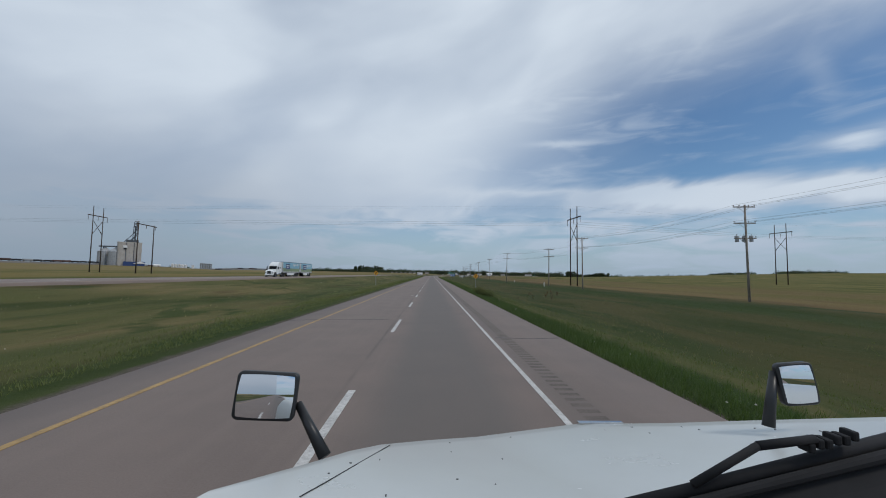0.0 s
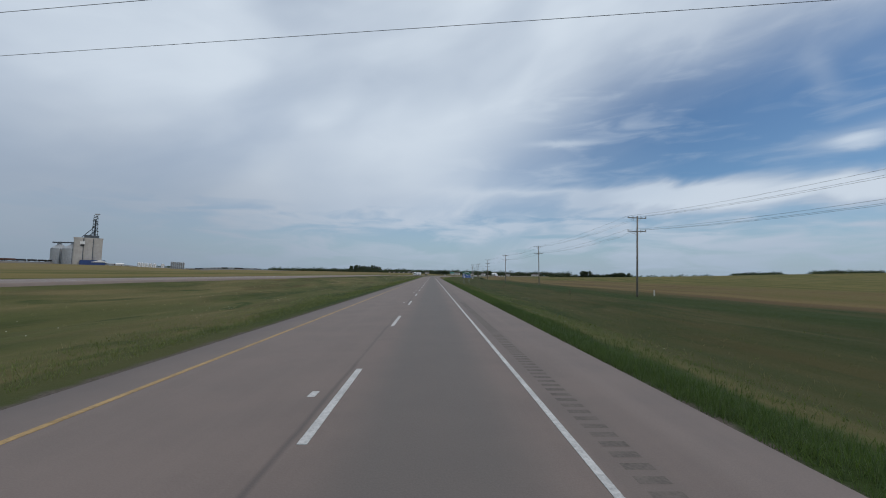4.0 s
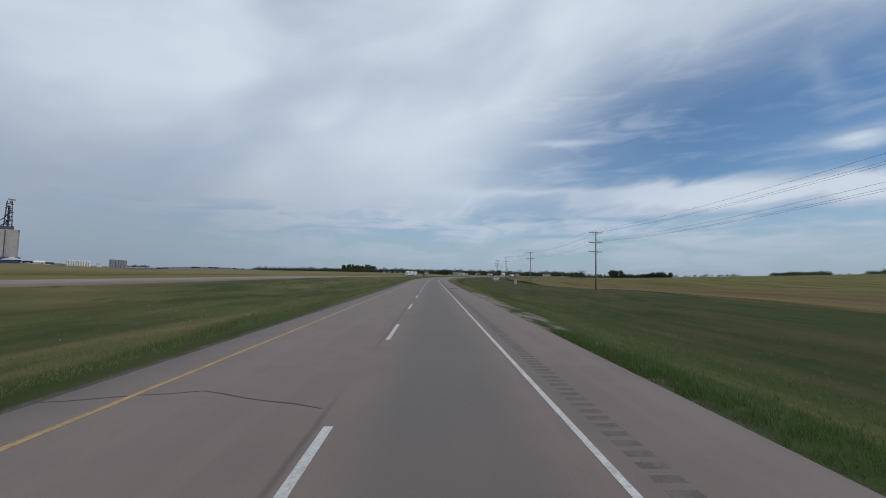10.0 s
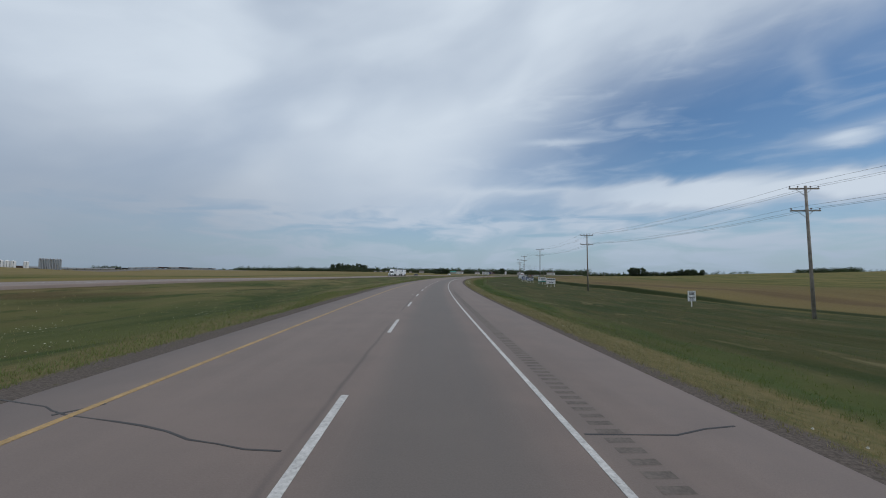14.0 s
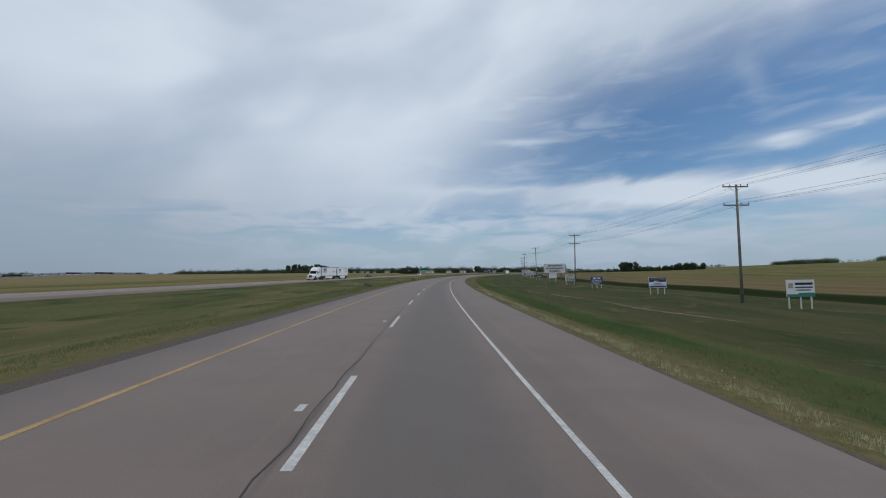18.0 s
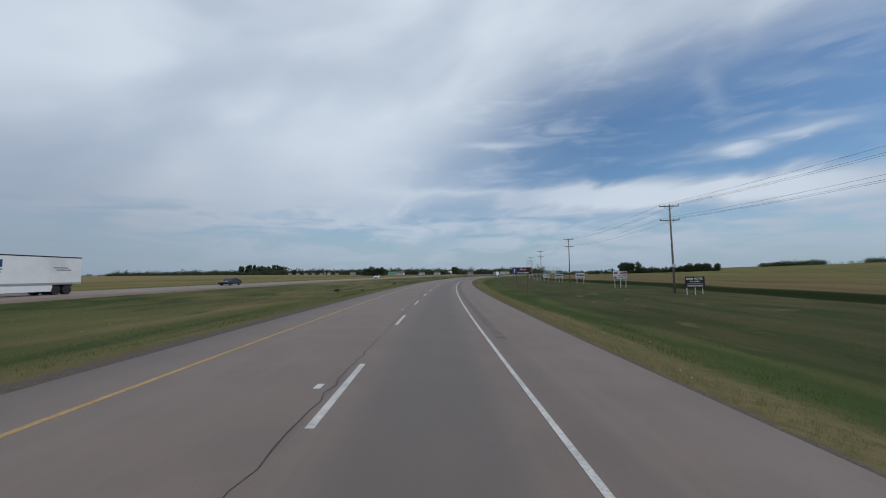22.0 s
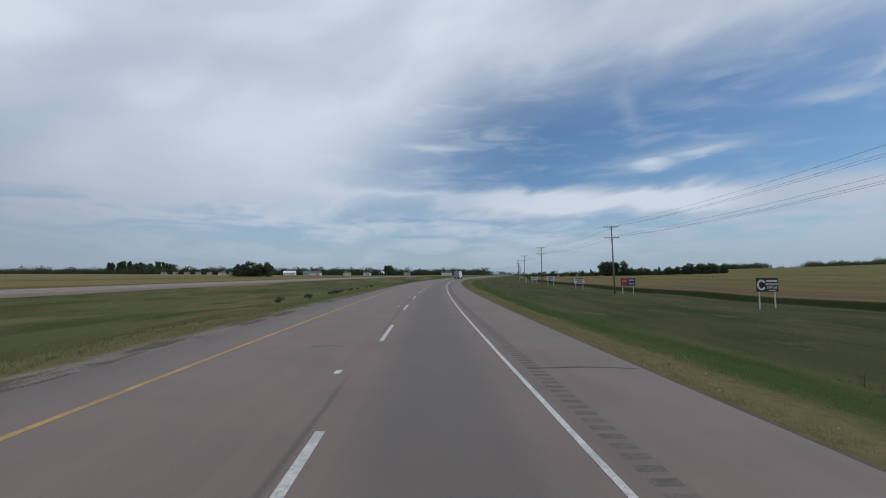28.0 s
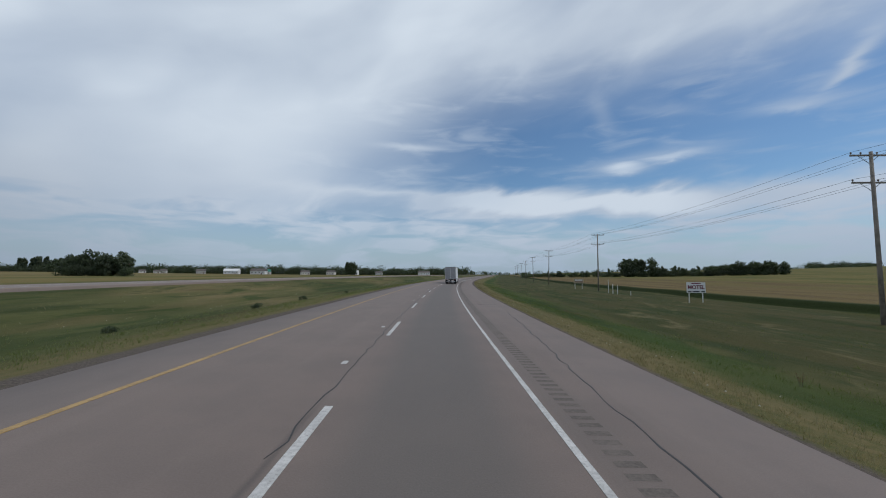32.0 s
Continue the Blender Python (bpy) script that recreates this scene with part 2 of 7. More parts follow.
def foliage(name, dark, light, island=True):
    m = bpy.data.materials.new(name)
    m.use_nodes = True
    n = Nodes(m.node_tree)
    shader = n.tree.nodes.new("ShaderNodeBsdfPrincipled")
    out = n.tree.nodes.new("ShaderNodeOutputMaterial")
    n.tree.links.new(shader.outputs[0], out.inputs[0])
    geo = n.tree.nodes.new("ShaderNodeNewGeometry")
    patch = n.noise(geo.outputs["Position"], 0.09, 3.0)
    k = n.math("ADD", n.math("MULTIPLY", geo.outputs["Random Per Island"], 0.6), n.math("MULTIPLY", n.ramp(patch, 0.35, 0.65), 0.4))
    colour = n.mix(k, dark, light)
    n.put(shader.inputs["Base Color"], colour)
    shader.inputs["Roughness"].default_value = 0.8
    through_leaf = n.tree.nodes.new("ShaderNodeBsdfTranslucent")
    n.put(through_leaf.inputs["Color"], n.mix(1.0, colour, (1.1, 1.15, 0.8), "MULTIPLY"))
    both = n.tree.nodes.new("ShaderNodeAddShader")
    n.tree.links.new(shader.outputs[0], both.inputs[0])
    n.tree.links.new(through_leaf.outputs[0], both.inputs[1])
    n.tree.links.new(both.outputs[0], out.inputs[0])
    return m


def ground_material():
    m = bpy.data.materials.new("prairie_ground")
    m.use_nodes = True
    n = Nodes(m.node_tree)
    shader = n.tree.nodes.new("ShaderNodeBsdfPrincipled")
    out = n.tree.nodes.new("ShaderNodeOutputMaterial")
    n.tree.links.new(shader.outputs[0], out.inputs[0])
    lat, sta = n.attribute("lat"), n.attribute("sta")
    flow = n.combine(lat, n.math("MULTIPLY", sta, 0.17), 0.0)
    even = n.combine(lat, sta, 0.0)
    streak = n.noise(flow, 0.34, 6.0, 0.6, 0.5)
    slow = n.noise(n.combine(lat, n.math("MULTIPLY", sta, 0.25), 4.0), 0.11, 4.0, 0.5)
    fine = n.noise(even, 2.4, 6.0, 0.65)
    blade = n.noise(even, 14.0, 3.0, 0.7)
    sway = n.math("ADD", lat, n.math("MULTIPLY", n.math("SUBTRACT", n.noise(even, 0.35, 4.0), 0.5), 2.4))
    side = n.math("ABSOLUTE", n.math("ADD", sway, 1.3))  # distance from the road's middle
    green = n.mix(n.ramp(streak, 0.38, 0.62), GRASS_DARK, GRASS_MID)
    dry = n.mix(n.ramp(streak, 0.3, 0.7), GRASS_DRY, GRASS_MID)
    verge = n.mix(n.ramp(slow, 0.42, 0.60), green, dry)
    verge = n.mix(n.math("MULTIPLY", n.ramp(n.noise(flow, 0.21, 3.0), 0.56, 0.7), 0.75), verge, RED_GRASS)
    # darker clumps of ranker growth, drawn out along the road
    clump = n.noise(n.combine(lat, n.math("MULTIPLY", sta, 0.30), 11.0), 0.30, 5.0, 0.6, 0.8)
    verge = n.mix(n.math("MULTIPLY", n.ramp(clump, 0.55, 0.66), 0.7), verge, GRASS_WET)
    later = n.ramp(sta, 284.0, 330.0)
    wander = n.math("ADD", sway, n.math("MULTIPLY", n.math("SUBTRACT", n.noise(n.combine(lat, n.math("MULTIPLY", sta, 0.4), 7.0), 0.16, 3.0), 0.5), 7.0))
    right = n.ramp(lat, 2.0, 4.0)
    # beyond the ditch the right of way is parched and streaky
    parched = n.mix(n.ramp(streak, 0.36, 0.64), OLIVE, TAN_GRASS)
    parched = n.mix(n.math("MULTIPLY", n.ramp(n.noise(flow, 0.30, 3.0), 0.57, 0.70), 0.3), parched, RED_GRASS)
    parched = n.mix(n.math("MULTIPLY", n.math("MULTIPLY", n.ramp(n.noise(n.combine(lat, n.math("MULTIPLY", sta, 0.42), 3.0), 0.40, 5.0, 0.62, 0.6), 0.57, 0.72), later), 0.8), parched, PALE_GRASS)
    outer = n.math("MULTIPLY", right, n.ramp(n.math("ADD", sway, n.math("MULTIPLY", n.math("SUBTRACT", slow, 0.5), 8.0)), n.math("ADD", 8.4, n.math("MULTIPLY", later, 4.1)), n.math("ADD", 11.0, n.math("MULTIPLY", later, 5.0))))
    verge = n.mix(n.math("MULTIPLY", outer, 0.85), verge, parched)
    # greener growth in the bottoms of the ditches
    wet = n.math("MULTIPLY", n.math("MULTIPLY", n.ramp(wander, 7.6, 8.8), n.ramp(wander, 14.5, 12.2)), n.math("ADD", 0.35, n.math("MULTIPLY", later, 0.6)))
    wet = n.math("MAXIMUM", wet, n.math("MULTIPLY", n.math("MULTIPLY", n.ramp(sway, -11.0, -15.0), n.ramp(sway, -26.0, -20.0)), 0.25))
    wet = n.math("MULTIPLY", wet, n.ramp(slow, 0.74, 0.46))
    verge = n.mix(wet, verge, n.mix(n.ramp(streak, 0.3, 0.7), GRASS_WET, GRASS_LUSH))
    verge = n.mix(n.math("MULTIPLY", n.math("MULTIPLY", n.ramp(sway, 24.0, 28.0), n.ramp(sway, 37.0, 32.0)), n.math("MULTIPLY", n.math("SUBTRACT", 1.0, later), 0.7)), verge, GRASS_WET)
    # dark fresh grass at the shoulder on the first stretch, parched on the second
    edge = n.mix(later, n.ramp(side, 9.4, 8.2), n.ramp(side, 11.9, 9.9))
    parched_edge = n.mix(n.ramp(n.math("ADD", n.math("MULTIPLY", fine, 0.6), n.math("MULTIPLY", streak, 0.4)), 0.36, 0.6), GRASS_MID, GRASS_DRY)
    edge_colour = n.mix(later, GRASS_WET, parched_edge)
    strength = n.math("MULTIPLY", edge, n.math("ADD", 0.62, n.math("MULTIPLY", right, 0.28)))
    verge = n.mix(strength, verge, edge_colour)
    # gravel at the rim of the pavement
    rough_rim = n.math("MULTIPLY", n.math("SUBTRACT", n.noise(even, 0.9, 4.0, 0.65), 0.5), 0.9)
    rim = n.math("ADD", 6.25, n.math("ADD", n.math("MULTIPLY", later, 1.10), n.math("MULTIPLY", n.math("SUBTRACT", 1.0, right), n.math("ADD", 0.05, n.math("MULTIPLY", later, 0.25)))))
    gravel = n.ramp(n.math("SUBTRACT", n.math("ADD", n.math("ABSOLUTE", n.math("ADD", lat, 1.3)), rough_rim), rim), 0.40, -0.05)
    verge = n.mix(n.math("MULTIPLY", gravel, n.ramp(fine, 0.28, 0.42)), verge, n.mix(n.ramp(blade, 0.35, 0.65), GRAVEL, tuple(c * 0.5 for c in GRAVEL)))
    # pale washed-out grit: heaps beside the right shoulder, and a cracked patch along the median
    heap = n.math("MULTIPLY", n.math("MULTIPLY", n.ramp(sta, 268.0, 290.0), n.ramp(sta, 334.0, 318.0)), n.math("MULTIPLY", n.ramp(lat, 4.6, 5.0), n.ramp(sway, 7.4, 6.2)))
    bare = n.math("MULTIPLY", n.math("MULTIPLY", n.ramp(sta, 738.0, 752.0), n.ramp(sta, 792.0, 774.0)), n.math("MULTIPLY", n.ramp(sway, -10.0, -9.0), n.ramp(lat, -6.0, -7.0)))
    grit = n.math("MULTIPLY", n.math("MAXIMUM", heap, bare), n.ramp(n.noise(n.combine(lat, n.math("MULTIPLY", sta, 0.35), 6.0), 0.8, 5.0, 0.65), 0.42, 0.56))
    verge = n.mix(grit, verge, n.mix(n.ramp(blade, 0.35, 0.65), PALE_GRIT, GRAVEL))
    # crops: a painted-in dark shade strip at the fence, then bands of ripening grain
    rows = n.noise(n.combine(lat, n.math("MULTIPLY", sta, 0.07), 9.0), 0.028, 4.0, 0.5)
    rows_fine = n.noise(n.combine(lat, n.math("MULTIPLY", sta, 0.1), 2.0), 0.16, 4.0, 0.6)
    crop = n.mix(n.ramp(rows, 0.42, 0.6), CROP_GREEN, CROP_RIPE)
    crop = n.mix(n.math("MULTIPLY", n.ramp(rows_fine, 0.5, 0.7), 0.5), crop, CROP_TAN)
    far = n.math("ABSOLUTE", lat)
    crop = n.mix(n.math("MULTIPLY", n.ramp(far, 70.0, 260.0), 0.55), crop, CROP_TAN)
    # dark green put into the colour for the shaded side of the standing crop
    crop = n.mix(n.math("MULTIPLY", n.math("MULTIPLY", n.ramp(lat, 41.0, 41.8), n.ramp(lat, 45.0, 43.2)), 0.9), crop, CROP_EDGE_SHADE)
    crop = n.mix(n.ramp(lat, 0.0, 1.0), crop, n.mix(1.0, crop, (0.74, 0.78, 0.72), "MULTIPLY"))
    # a tan swathe with reddish furrows lies along the fence, greener grain behind it
    first = n.mix(later, n.ramp(lat, 38.0, 41.0), n.ramp(lat, 43.6, 46.0))
    swathe = n.mix(n.ramp(rows_fine, 0.42, 0.62), CROP_GOLD, FURROW)
    swathe = n.mix(n.ramp(n.math("ADD", lat, n.math("MULTIPLY", n.math("SUBTRACT", rows, 0.5), 160.0)), 60.0, 105.0), swathe, n.mix(n.ramp(rows_fine, 0.4, 0.62), CROP_GREEN, CROP_RIPE))
    crop = n.mix(n.math("MULTIPLY", first, 0.9), crop, swathe)
    # further on, narrow drilled bands of green and gold
    drill = n.noise(n.combine(lat, n.math("MULTIPLY", sta, 0.02), 5.0), 0.075, 3.0, 0.6)
    crop = n.mix(n.math("MULTIPLY", n.math("MULTIPLY", n.ramp(lat, 43.0, 46.0), later), n.math("MULTIPLY", n.ramp(drill, 0.50, 0.60), 0.55)), crop, CROP_RIPE)
    is_crop = n.math("MAXIMUM", n.ramp(sway, 39.5, 42.0), n.ramp(sway, -53.0, -57.0))
    colour = n.mix(is_crop, verge, crop)
    light = n.math("ADD", 0.72, n.math("MULTIPLY", n.math("ADD", fine, blade), 0.28))
    colour = n.mix(1.0, colour, n.combine(light, light, light), "MULTIPLY")
    n.put(shader.inputs["Base Color"], colour)
    shader.inputs["Roughness"].default_value = 0.95
    shader.inputs["Specular IOR Level"].default_value = 0.1
    b = n.tree.nodes.new("ShaderNodeBump")
    b.inputs["Strength"].default_value, b.inputs["Distance"].default_value = 0.6, 0.12
    n.put(b.inputs["Height"], n.math("ADD", fine, n.math("MULTIPLY", blade, 0.5)))
    n.tree.links.new(b.outputs[0], shader.inputs["Normal"])
    return m


GRASS_DARK, GRASS_MID, GRASS_DRY = (0.040, 0.051, 0.015), (0.080, 0.084, 0.029), (0.152, 0.119, 0.056)
GRASS_WET, RED_GRASS, GRAVEL = (0.024, 0.044, 0.009), (0.066, 0.047, 0.020), (0.132, 0.110, 0.095)
GRASS_LUSH = (0.040, 0.067, 0.015)
PALE_GRASS, PALE_GRIT = (0.145, 0.122, 0.064), (0.250, 0.225, 0.195)
OLIVE, TAN_GRASS = (0.030, 0.043, 0.012), (0.062, 0.056, 0.022)
CROP_GOLD, FURROW = (0.146, 0.106, 0.046), (0.104, 0.070, 0.035)
CROP_GREEN, CROP_RIPE, CROP_TAN, CROP_EDGE_SHADE = (0.070, 0.079, 0.019), (0.148, 0.120, 0.042), (0.205, 0.150, 0.072), (0.020, 0.033, 0.008)


def asphalt_material(name, old):
    """Worn highway asphalt: pale aggregate, wheel tracks, a stained seam and fine cracks."""
    m = bpy.data.materials.new(name)
    m.use_nodes = True
    n = Nodes(m.node_tree)
    shader = n.tree.nodes.new("ShaderNodeBsdfPrincipled")
    out = n.tree.nodes.new("ShaderNodeOutputMaterial")
    n.tree.links.new(shader.outputs[0], out.inputs[0])
    lat, sta = n.attribute("lat"), n.attribute("sta")
    even = n.combine(lat, sta, 0.0)
    long = n.combine(lat, n.math("MULTIPLY", sta, 0.03), 0.0)
    stone = n.noise(even, 38.0, 3.0, 0.7)
    patch = n.noise(even, 0.5, 4.0, 0.6)
    streak = n.noise(long, 1.5, 5.0, 0.6)
    k = 1.15 if old else 1.0
    c = n.mix(n.ramp(patch, 0.35, 0.65), (0.166 * k, 0.128 * k, 0.110 * k), (0.146 * k, 0.114 * k, 0.099 * k))
    c = n.mix(n.math("MULTIPLY", n.ramp(streak, 0.45, 0.7), 0.4), c, (0.186 * k, 0.147 * k, 0.127 * k))
    if not old:
        c = n.mix(n.math("MULTIPLY", n.ramp(lat, -2.0, -3.4), 0.10), c, (0.198, 0.156, 0.135))
        # oil-darkened middle of the travelled lane and its polished tracks
        oil = n.math("MULTIPLY", n.ramp(lat, -1.5, -0.5), n.ramp(lat, 1.9, 0.9))
        oil = n.math("MULTIPLY", oil, n.math("ADD", 0.42, n.math("MULTIPLY", streak, 0.4)))
        c = n.mix(oil, c, (0.098, 0.089, 0.081))
        strip = n.math("MULTIPLY", n.ramp(lat, 2.15, 2.35), n.ramp(lat, 3.05, 2.8))
        c = n.mix(n.math("MULTIPLY", strip, 0.32), c, (0.112, 0.094, 0.083))
        seam = n.math("MULTIPLY", n.ramp(n.math("ABSOLUTE", n.math("ADD", n.math("ADD", lat, 1.78), n.math("MULTIPLY", n.math("SUBTRACT", n.noise(even, 0.6, 3.0), 0.5), 0.10))), 0.09, 0.0), n.ramp(n.noise(even, 0.11, 3.0), 0.38, 0.55))
        c = n.mix(n.math("MULTIPLY", seam, 0.45), c, (0.035, 0.033, 0.033))
    k = n.math("ADD", 0.78, n.math("MULTIPLY", stone, 0.44))
    c = n.mix(1.0, c, n.combine(k, k, k), "MULTIPLY")
    n.put(shader.inputs["Base Color"], c)
    shader.inputs["Roughness"].default_value = 0.72
    shader.inputs["Specular IOR Level"].default_value = 0.42
    b = n.tree.nodes.new("ShaderNodeBump")
    b.inputs["Strength"].default_value, b.inputs["Distance"].default_value = 0.35, 0.01
    n.put(b.inputs["Height"], stone)
    n.tree.links.new(b.outputs[0], shader.inputs["Normal"])
    return m


GROUND = ground_material()
ASPHALT, ASPHALT_OLD = asphalt_material("worn_asphalt", False), asphalt_material("far_asphalt", True)
LINE_WHITE = material("road_paint_white", (0.56, 0.55, 0.53), 0.7, grain=0.35, scale=14, worn=0.35)
LINE_YELLOW = material("road_paint_yellow", (0.41, 0.265, 0.10), 0.7, grain=0.4, scale=10, worn=0.45)
TAR = material("crack_sealant", (0.030, 0.028, 0.028), 0.6, grain=0.4, scale=9)
GROOVE = material("milled_asphalt", (0.142, 0.119, 0.104), 0.95, grain=0.4, scale=20)
PATCH = material("asphalt_patch", (0.075, 0.070, 0.068), 0.92, grain=0.3, scale=5)
WOOD_POLE = material("weathered_pole_wood", (0.27, 0.24, 0.205), 0.9, grain=0.45, scale=3, bump=0.3, vary=0.2)
WOOD_DARK = material("creosoted_pole_wood", (0.075, 0.056, 0.043), 0.9, grain=0.4, scale=3, bump=0.3)
WOOD_POST = material("treated_sign_post_wood", (0.20, 0.155, 0.095), 0.9, grain=0.4, scale=5, bump=0.2)
GLASS_BROWN = material("porcelain_insulator", (0.16, 0.13, 0.11), 0.25, grain=0.2)
STEEL = material("galvanised_steel", (0.42, 0.43, 0.44), 0.5, 0.7, grain=0.25, scale=6)
WIRE = material("conductor_wire", (0.20, 0.21, 0.23), 0.6, 0.3, grain=0.2)
SIGN_WHITE = material("painted_plywood_white", (0.72, 0.72, 0.71), 0.6, grain=0.08, scale=2, dirt=0.12)
SIGN_POST_WHITE = material("white_painted_post", (0.68, 0.67, 0.64), 0.7, grain=0.15, scale=6, dirt=0.2)
SIGN_GREEN = material("sign_sheeting_green", (0.012, 0.135, 0.075), 0.45, grain=0.12, scale=2)
SIGN_BLUE = material("sign_sheeting_blue", (0.022, 0.10, 0.38), 0.45, grain=0.12, scale=2)
SIGN_NAVY = material("sign_paint_navy", (0.025, 0.055, 0.17), 0.5, grain=0.15, scale=2)
SIGN_BROWN = material("sign_sheeting_brown", (0.085, 0.024, 0.022), 0.45, grain=0.12, scale=2)
SIGN_YELLOW = material("sign_sheeting_yellow", (0.72, 0.33, 0.015), 0.45, grain=0.1, scale=2)
SIGN_MAROON = material("sign_paint_maroon", (0.15, 0.012, 0.035), 0.5, grain=0.15, scale=2)
SIGN_RED = material("sign_paint_red", (0.42, 0.035, 0.045), 0.5, grain=0.15, scale=2)
SIGN_BLACK = material("sign_paint_black", (0.018, 0.018, 0.020), 0.5, grain=0.3, scale=3)
SIGN_TAN = material("sign_paint_tan", (0.42, 0.33, 0.22), 0.6, grain=0.15, scale=3)
SIGN_TEAL = material("sign_paint_teal", (0.03, 0.20, 0.15), 0.5, grain=0.15, scale=3)
PAINT_WHITE = material("truck_paint_white", (0.80, 0.82, 0.82), 0.28, grain=0.06, scale=1.5, dirt=0.12)
TRAILER_WHITE = material("trailer_panel_white", (0.76, 0.77, 0.78), 0.45, grain=0.10, scale=1.2, dirt=0.25)
TRAILER_GREY = material("trailer_door_grey", (0.36, 0.36, 0.37), 0.5, 0.2, grain=0.2, scale=2, dirt=0.3)
CAR_BLACK = material("car_paint_charcoal", (0.020, 0.021, 0.023), 0.22, 0.3, grain=0.2, scale=2)
RUBBER = material("tyre_rubber", (0.022, 0.022, 0.022), 0.85, grain=0.3, scale=12)
PLASTIC = material("black_plastic", (0.016, 0.017, 0.019), 0.42, grain=0.3, scale=10)
CHROME = material("polished_metal", (0.55, 0.56, 0.57), 0.15, 1.0, grain=0.1)
TAIL_RED = material("red_lens", (0.28, 0.012, 0.012), 0.25, grain=0.2)
DARK_GLASS = material("dark_glazing", (0.012, 0.015, 0.018), 0.08, grain=0.2)
MIRROR = material("mirror_glass", (0.85, 0.86, 0.87), 0.02, 1.0)
CONCRETE = material("silo_concrete", (0.44, 0.41, 0.375), 0.9, grain=0.22, scale=0.15, dirt=0.25)
BIN_STEEL = material("corrugated_bin_steel", (0.40, 0.41, 0.42), 0.5, 0.4, grain=0.25, scale=0.4)
LEG_STEEL = material("elevator_leg_steel", (0.10, 0.115, 0.13), 0.6, 0.4, grain=0.3, scale=1)
BRICK_ROOF = material("roof_shingle", (0.13, 0.115, 0.105), 0.9, grain=0.35, scale=2)
SIDING = material("house_siding", (0.58, 0.56, 0.52), 0.8, grain=0.15, scale=1.5, vary=0.25)
RAIL_BROWN = material("freight_car_brown", (0.085, 0.045, 0.035), 0.8, grain=0.4, scale=0.6, vary=0.45)
LEAF = foliage("poplar_leaves", (0.015, 0.024, 0.012), (0.040, 0.055, 0.024))
SPRUCE = foliage("spruce_needles", (0.012, 0.020, 0.012), (0.028, 0.040, 0.022))
BARK = material("tree_bark", (0.085, 0.07, 0.055), 0.95, grain=0.4, scale=4)
BLADE = foliage("grass_blades", (0.036, 0.050, 0.012), (0.066, 0.080, 0.022))
BLADE_MEDIAN = foliage("median_grass_blades", (0.050, 0.063, 0.018), (0.090, 0.099, 0.034))
BLADE_LUSH = foliage("lush_grass_blades", (0.022, 0.038, 0.009), (0.048, 0.072, 0.016))
BLADE_PALE = foliage("bleached_grass_blades", (0.16, 0.15, 0.10), (0.27, 0.26, 0.19))
BLADE_DRY = foliage("dry_grass_blades", (0.075, 0.066, 0.034), (0.135, 0.114, 0.064))
FLOWER = material("pale_seed_heads", (0.52, 0.50, 0.42), 0.9, grain=0.2)


# ---- mesh helpers ----
def part(name, bm, mat, parent=None, label=""):
    """Links a bmesh as one mesh object."""
    me = bpy.data.meshes.new(name)
    bm.to_mesh(me)
    bm.free()
    me.materials.append(mat)
    ob = new(name, me)
    if parent:
        ob.parent = parent
    if label:
        ob["label"] = label
    return ob


def base(name, label, category, group="", kind=""):
    return tagged(new(name), label, category, group, kind)


def box(cx, cy, cz, sx, sy, sz, bevel=0.0, bm=None, taper=1.0):
    """A box by its centre and sizes; taper narrows its top."""
    bm = bm or bmesh.new()
    made = bmesh.ops.create_cube(bm, size=1.0)["verts"]
    for v in made:
        k = taper if v.co.z > 0 else 1.0
        v.co = Vector((cx + v.co.x * sx * k, cy + v.co.y * sy * k, cz + v.co.z * sz))
    if bevel:
        edges = list({e for v in made for e in v.link_edges})
        bmesh.ops.bevel(bm, geom=edges, offset=bevel, segments=2, affect="EDGES", profile=0.6)
    return bm


def rod(a, b, r1, r2=None, sides=8, bm=None):
    """A tapered round bar from a to b."""
    bm = bm or bmesh.new()
    a, b = Vector(a), Vector(b)
    d = b - a
    m = Matrix.Translation((a + b) / 2) @ d.to_track_quat("Z", "Y").to_matrix().to_4x4()
    bmesh.ops.create_cone(bm, cap_ends=True, segments=sides, radius1=r1, radius2=r1 if r2 is None else r2, depth=d.length, matrix=m)
    return bm


def lathe(profile, sides=12, bm=None, m=None):
    """A turned shape from (radius, height) pairs."""
    bm = bm or bmesh.new()
    m = m or Matrix()
    rings = []
    for r, z in profile:
        rings.append([bm.verts.new(m @ Vector((r * math.cos(2 * math.pi * i / sides), r * math.sin(2 * math.pi * i / sides), z))) for i in range(sides)])
    for a, b in zip(rings, rings[1:]):
        for i in range(sides):
            bm.faces.new((a[i], a[(i + 1) % sides], b[(i + 1) % sides], b[i]))
    bm.faces.new(rings[-1])
    bm.faces.new(rings[0][::-1])
    return bm


def loft(sections, bm=None, closed=True):
    """A skin over rows of points of equal length."""
    bm = bm or bmesh.new()
    rows = [[bm.verts.new(p) for p in row] for row in sections]
    for a, b in zip(rows, rows[1:]):
        n = len(a)
        for i in range(n if closed else n - 1):
            bm.faces.new((a[i], a[(i + 1) % n], b[(i + 1) % n], b[i]))
    if closed:
        bm.faces.new(rows[0][::-1])
        bm.faces.new(rows[-1])
    return bm


def smooth(ob):
    for p in ob.data.polygons:
        p.use_smooth = True
    return ob


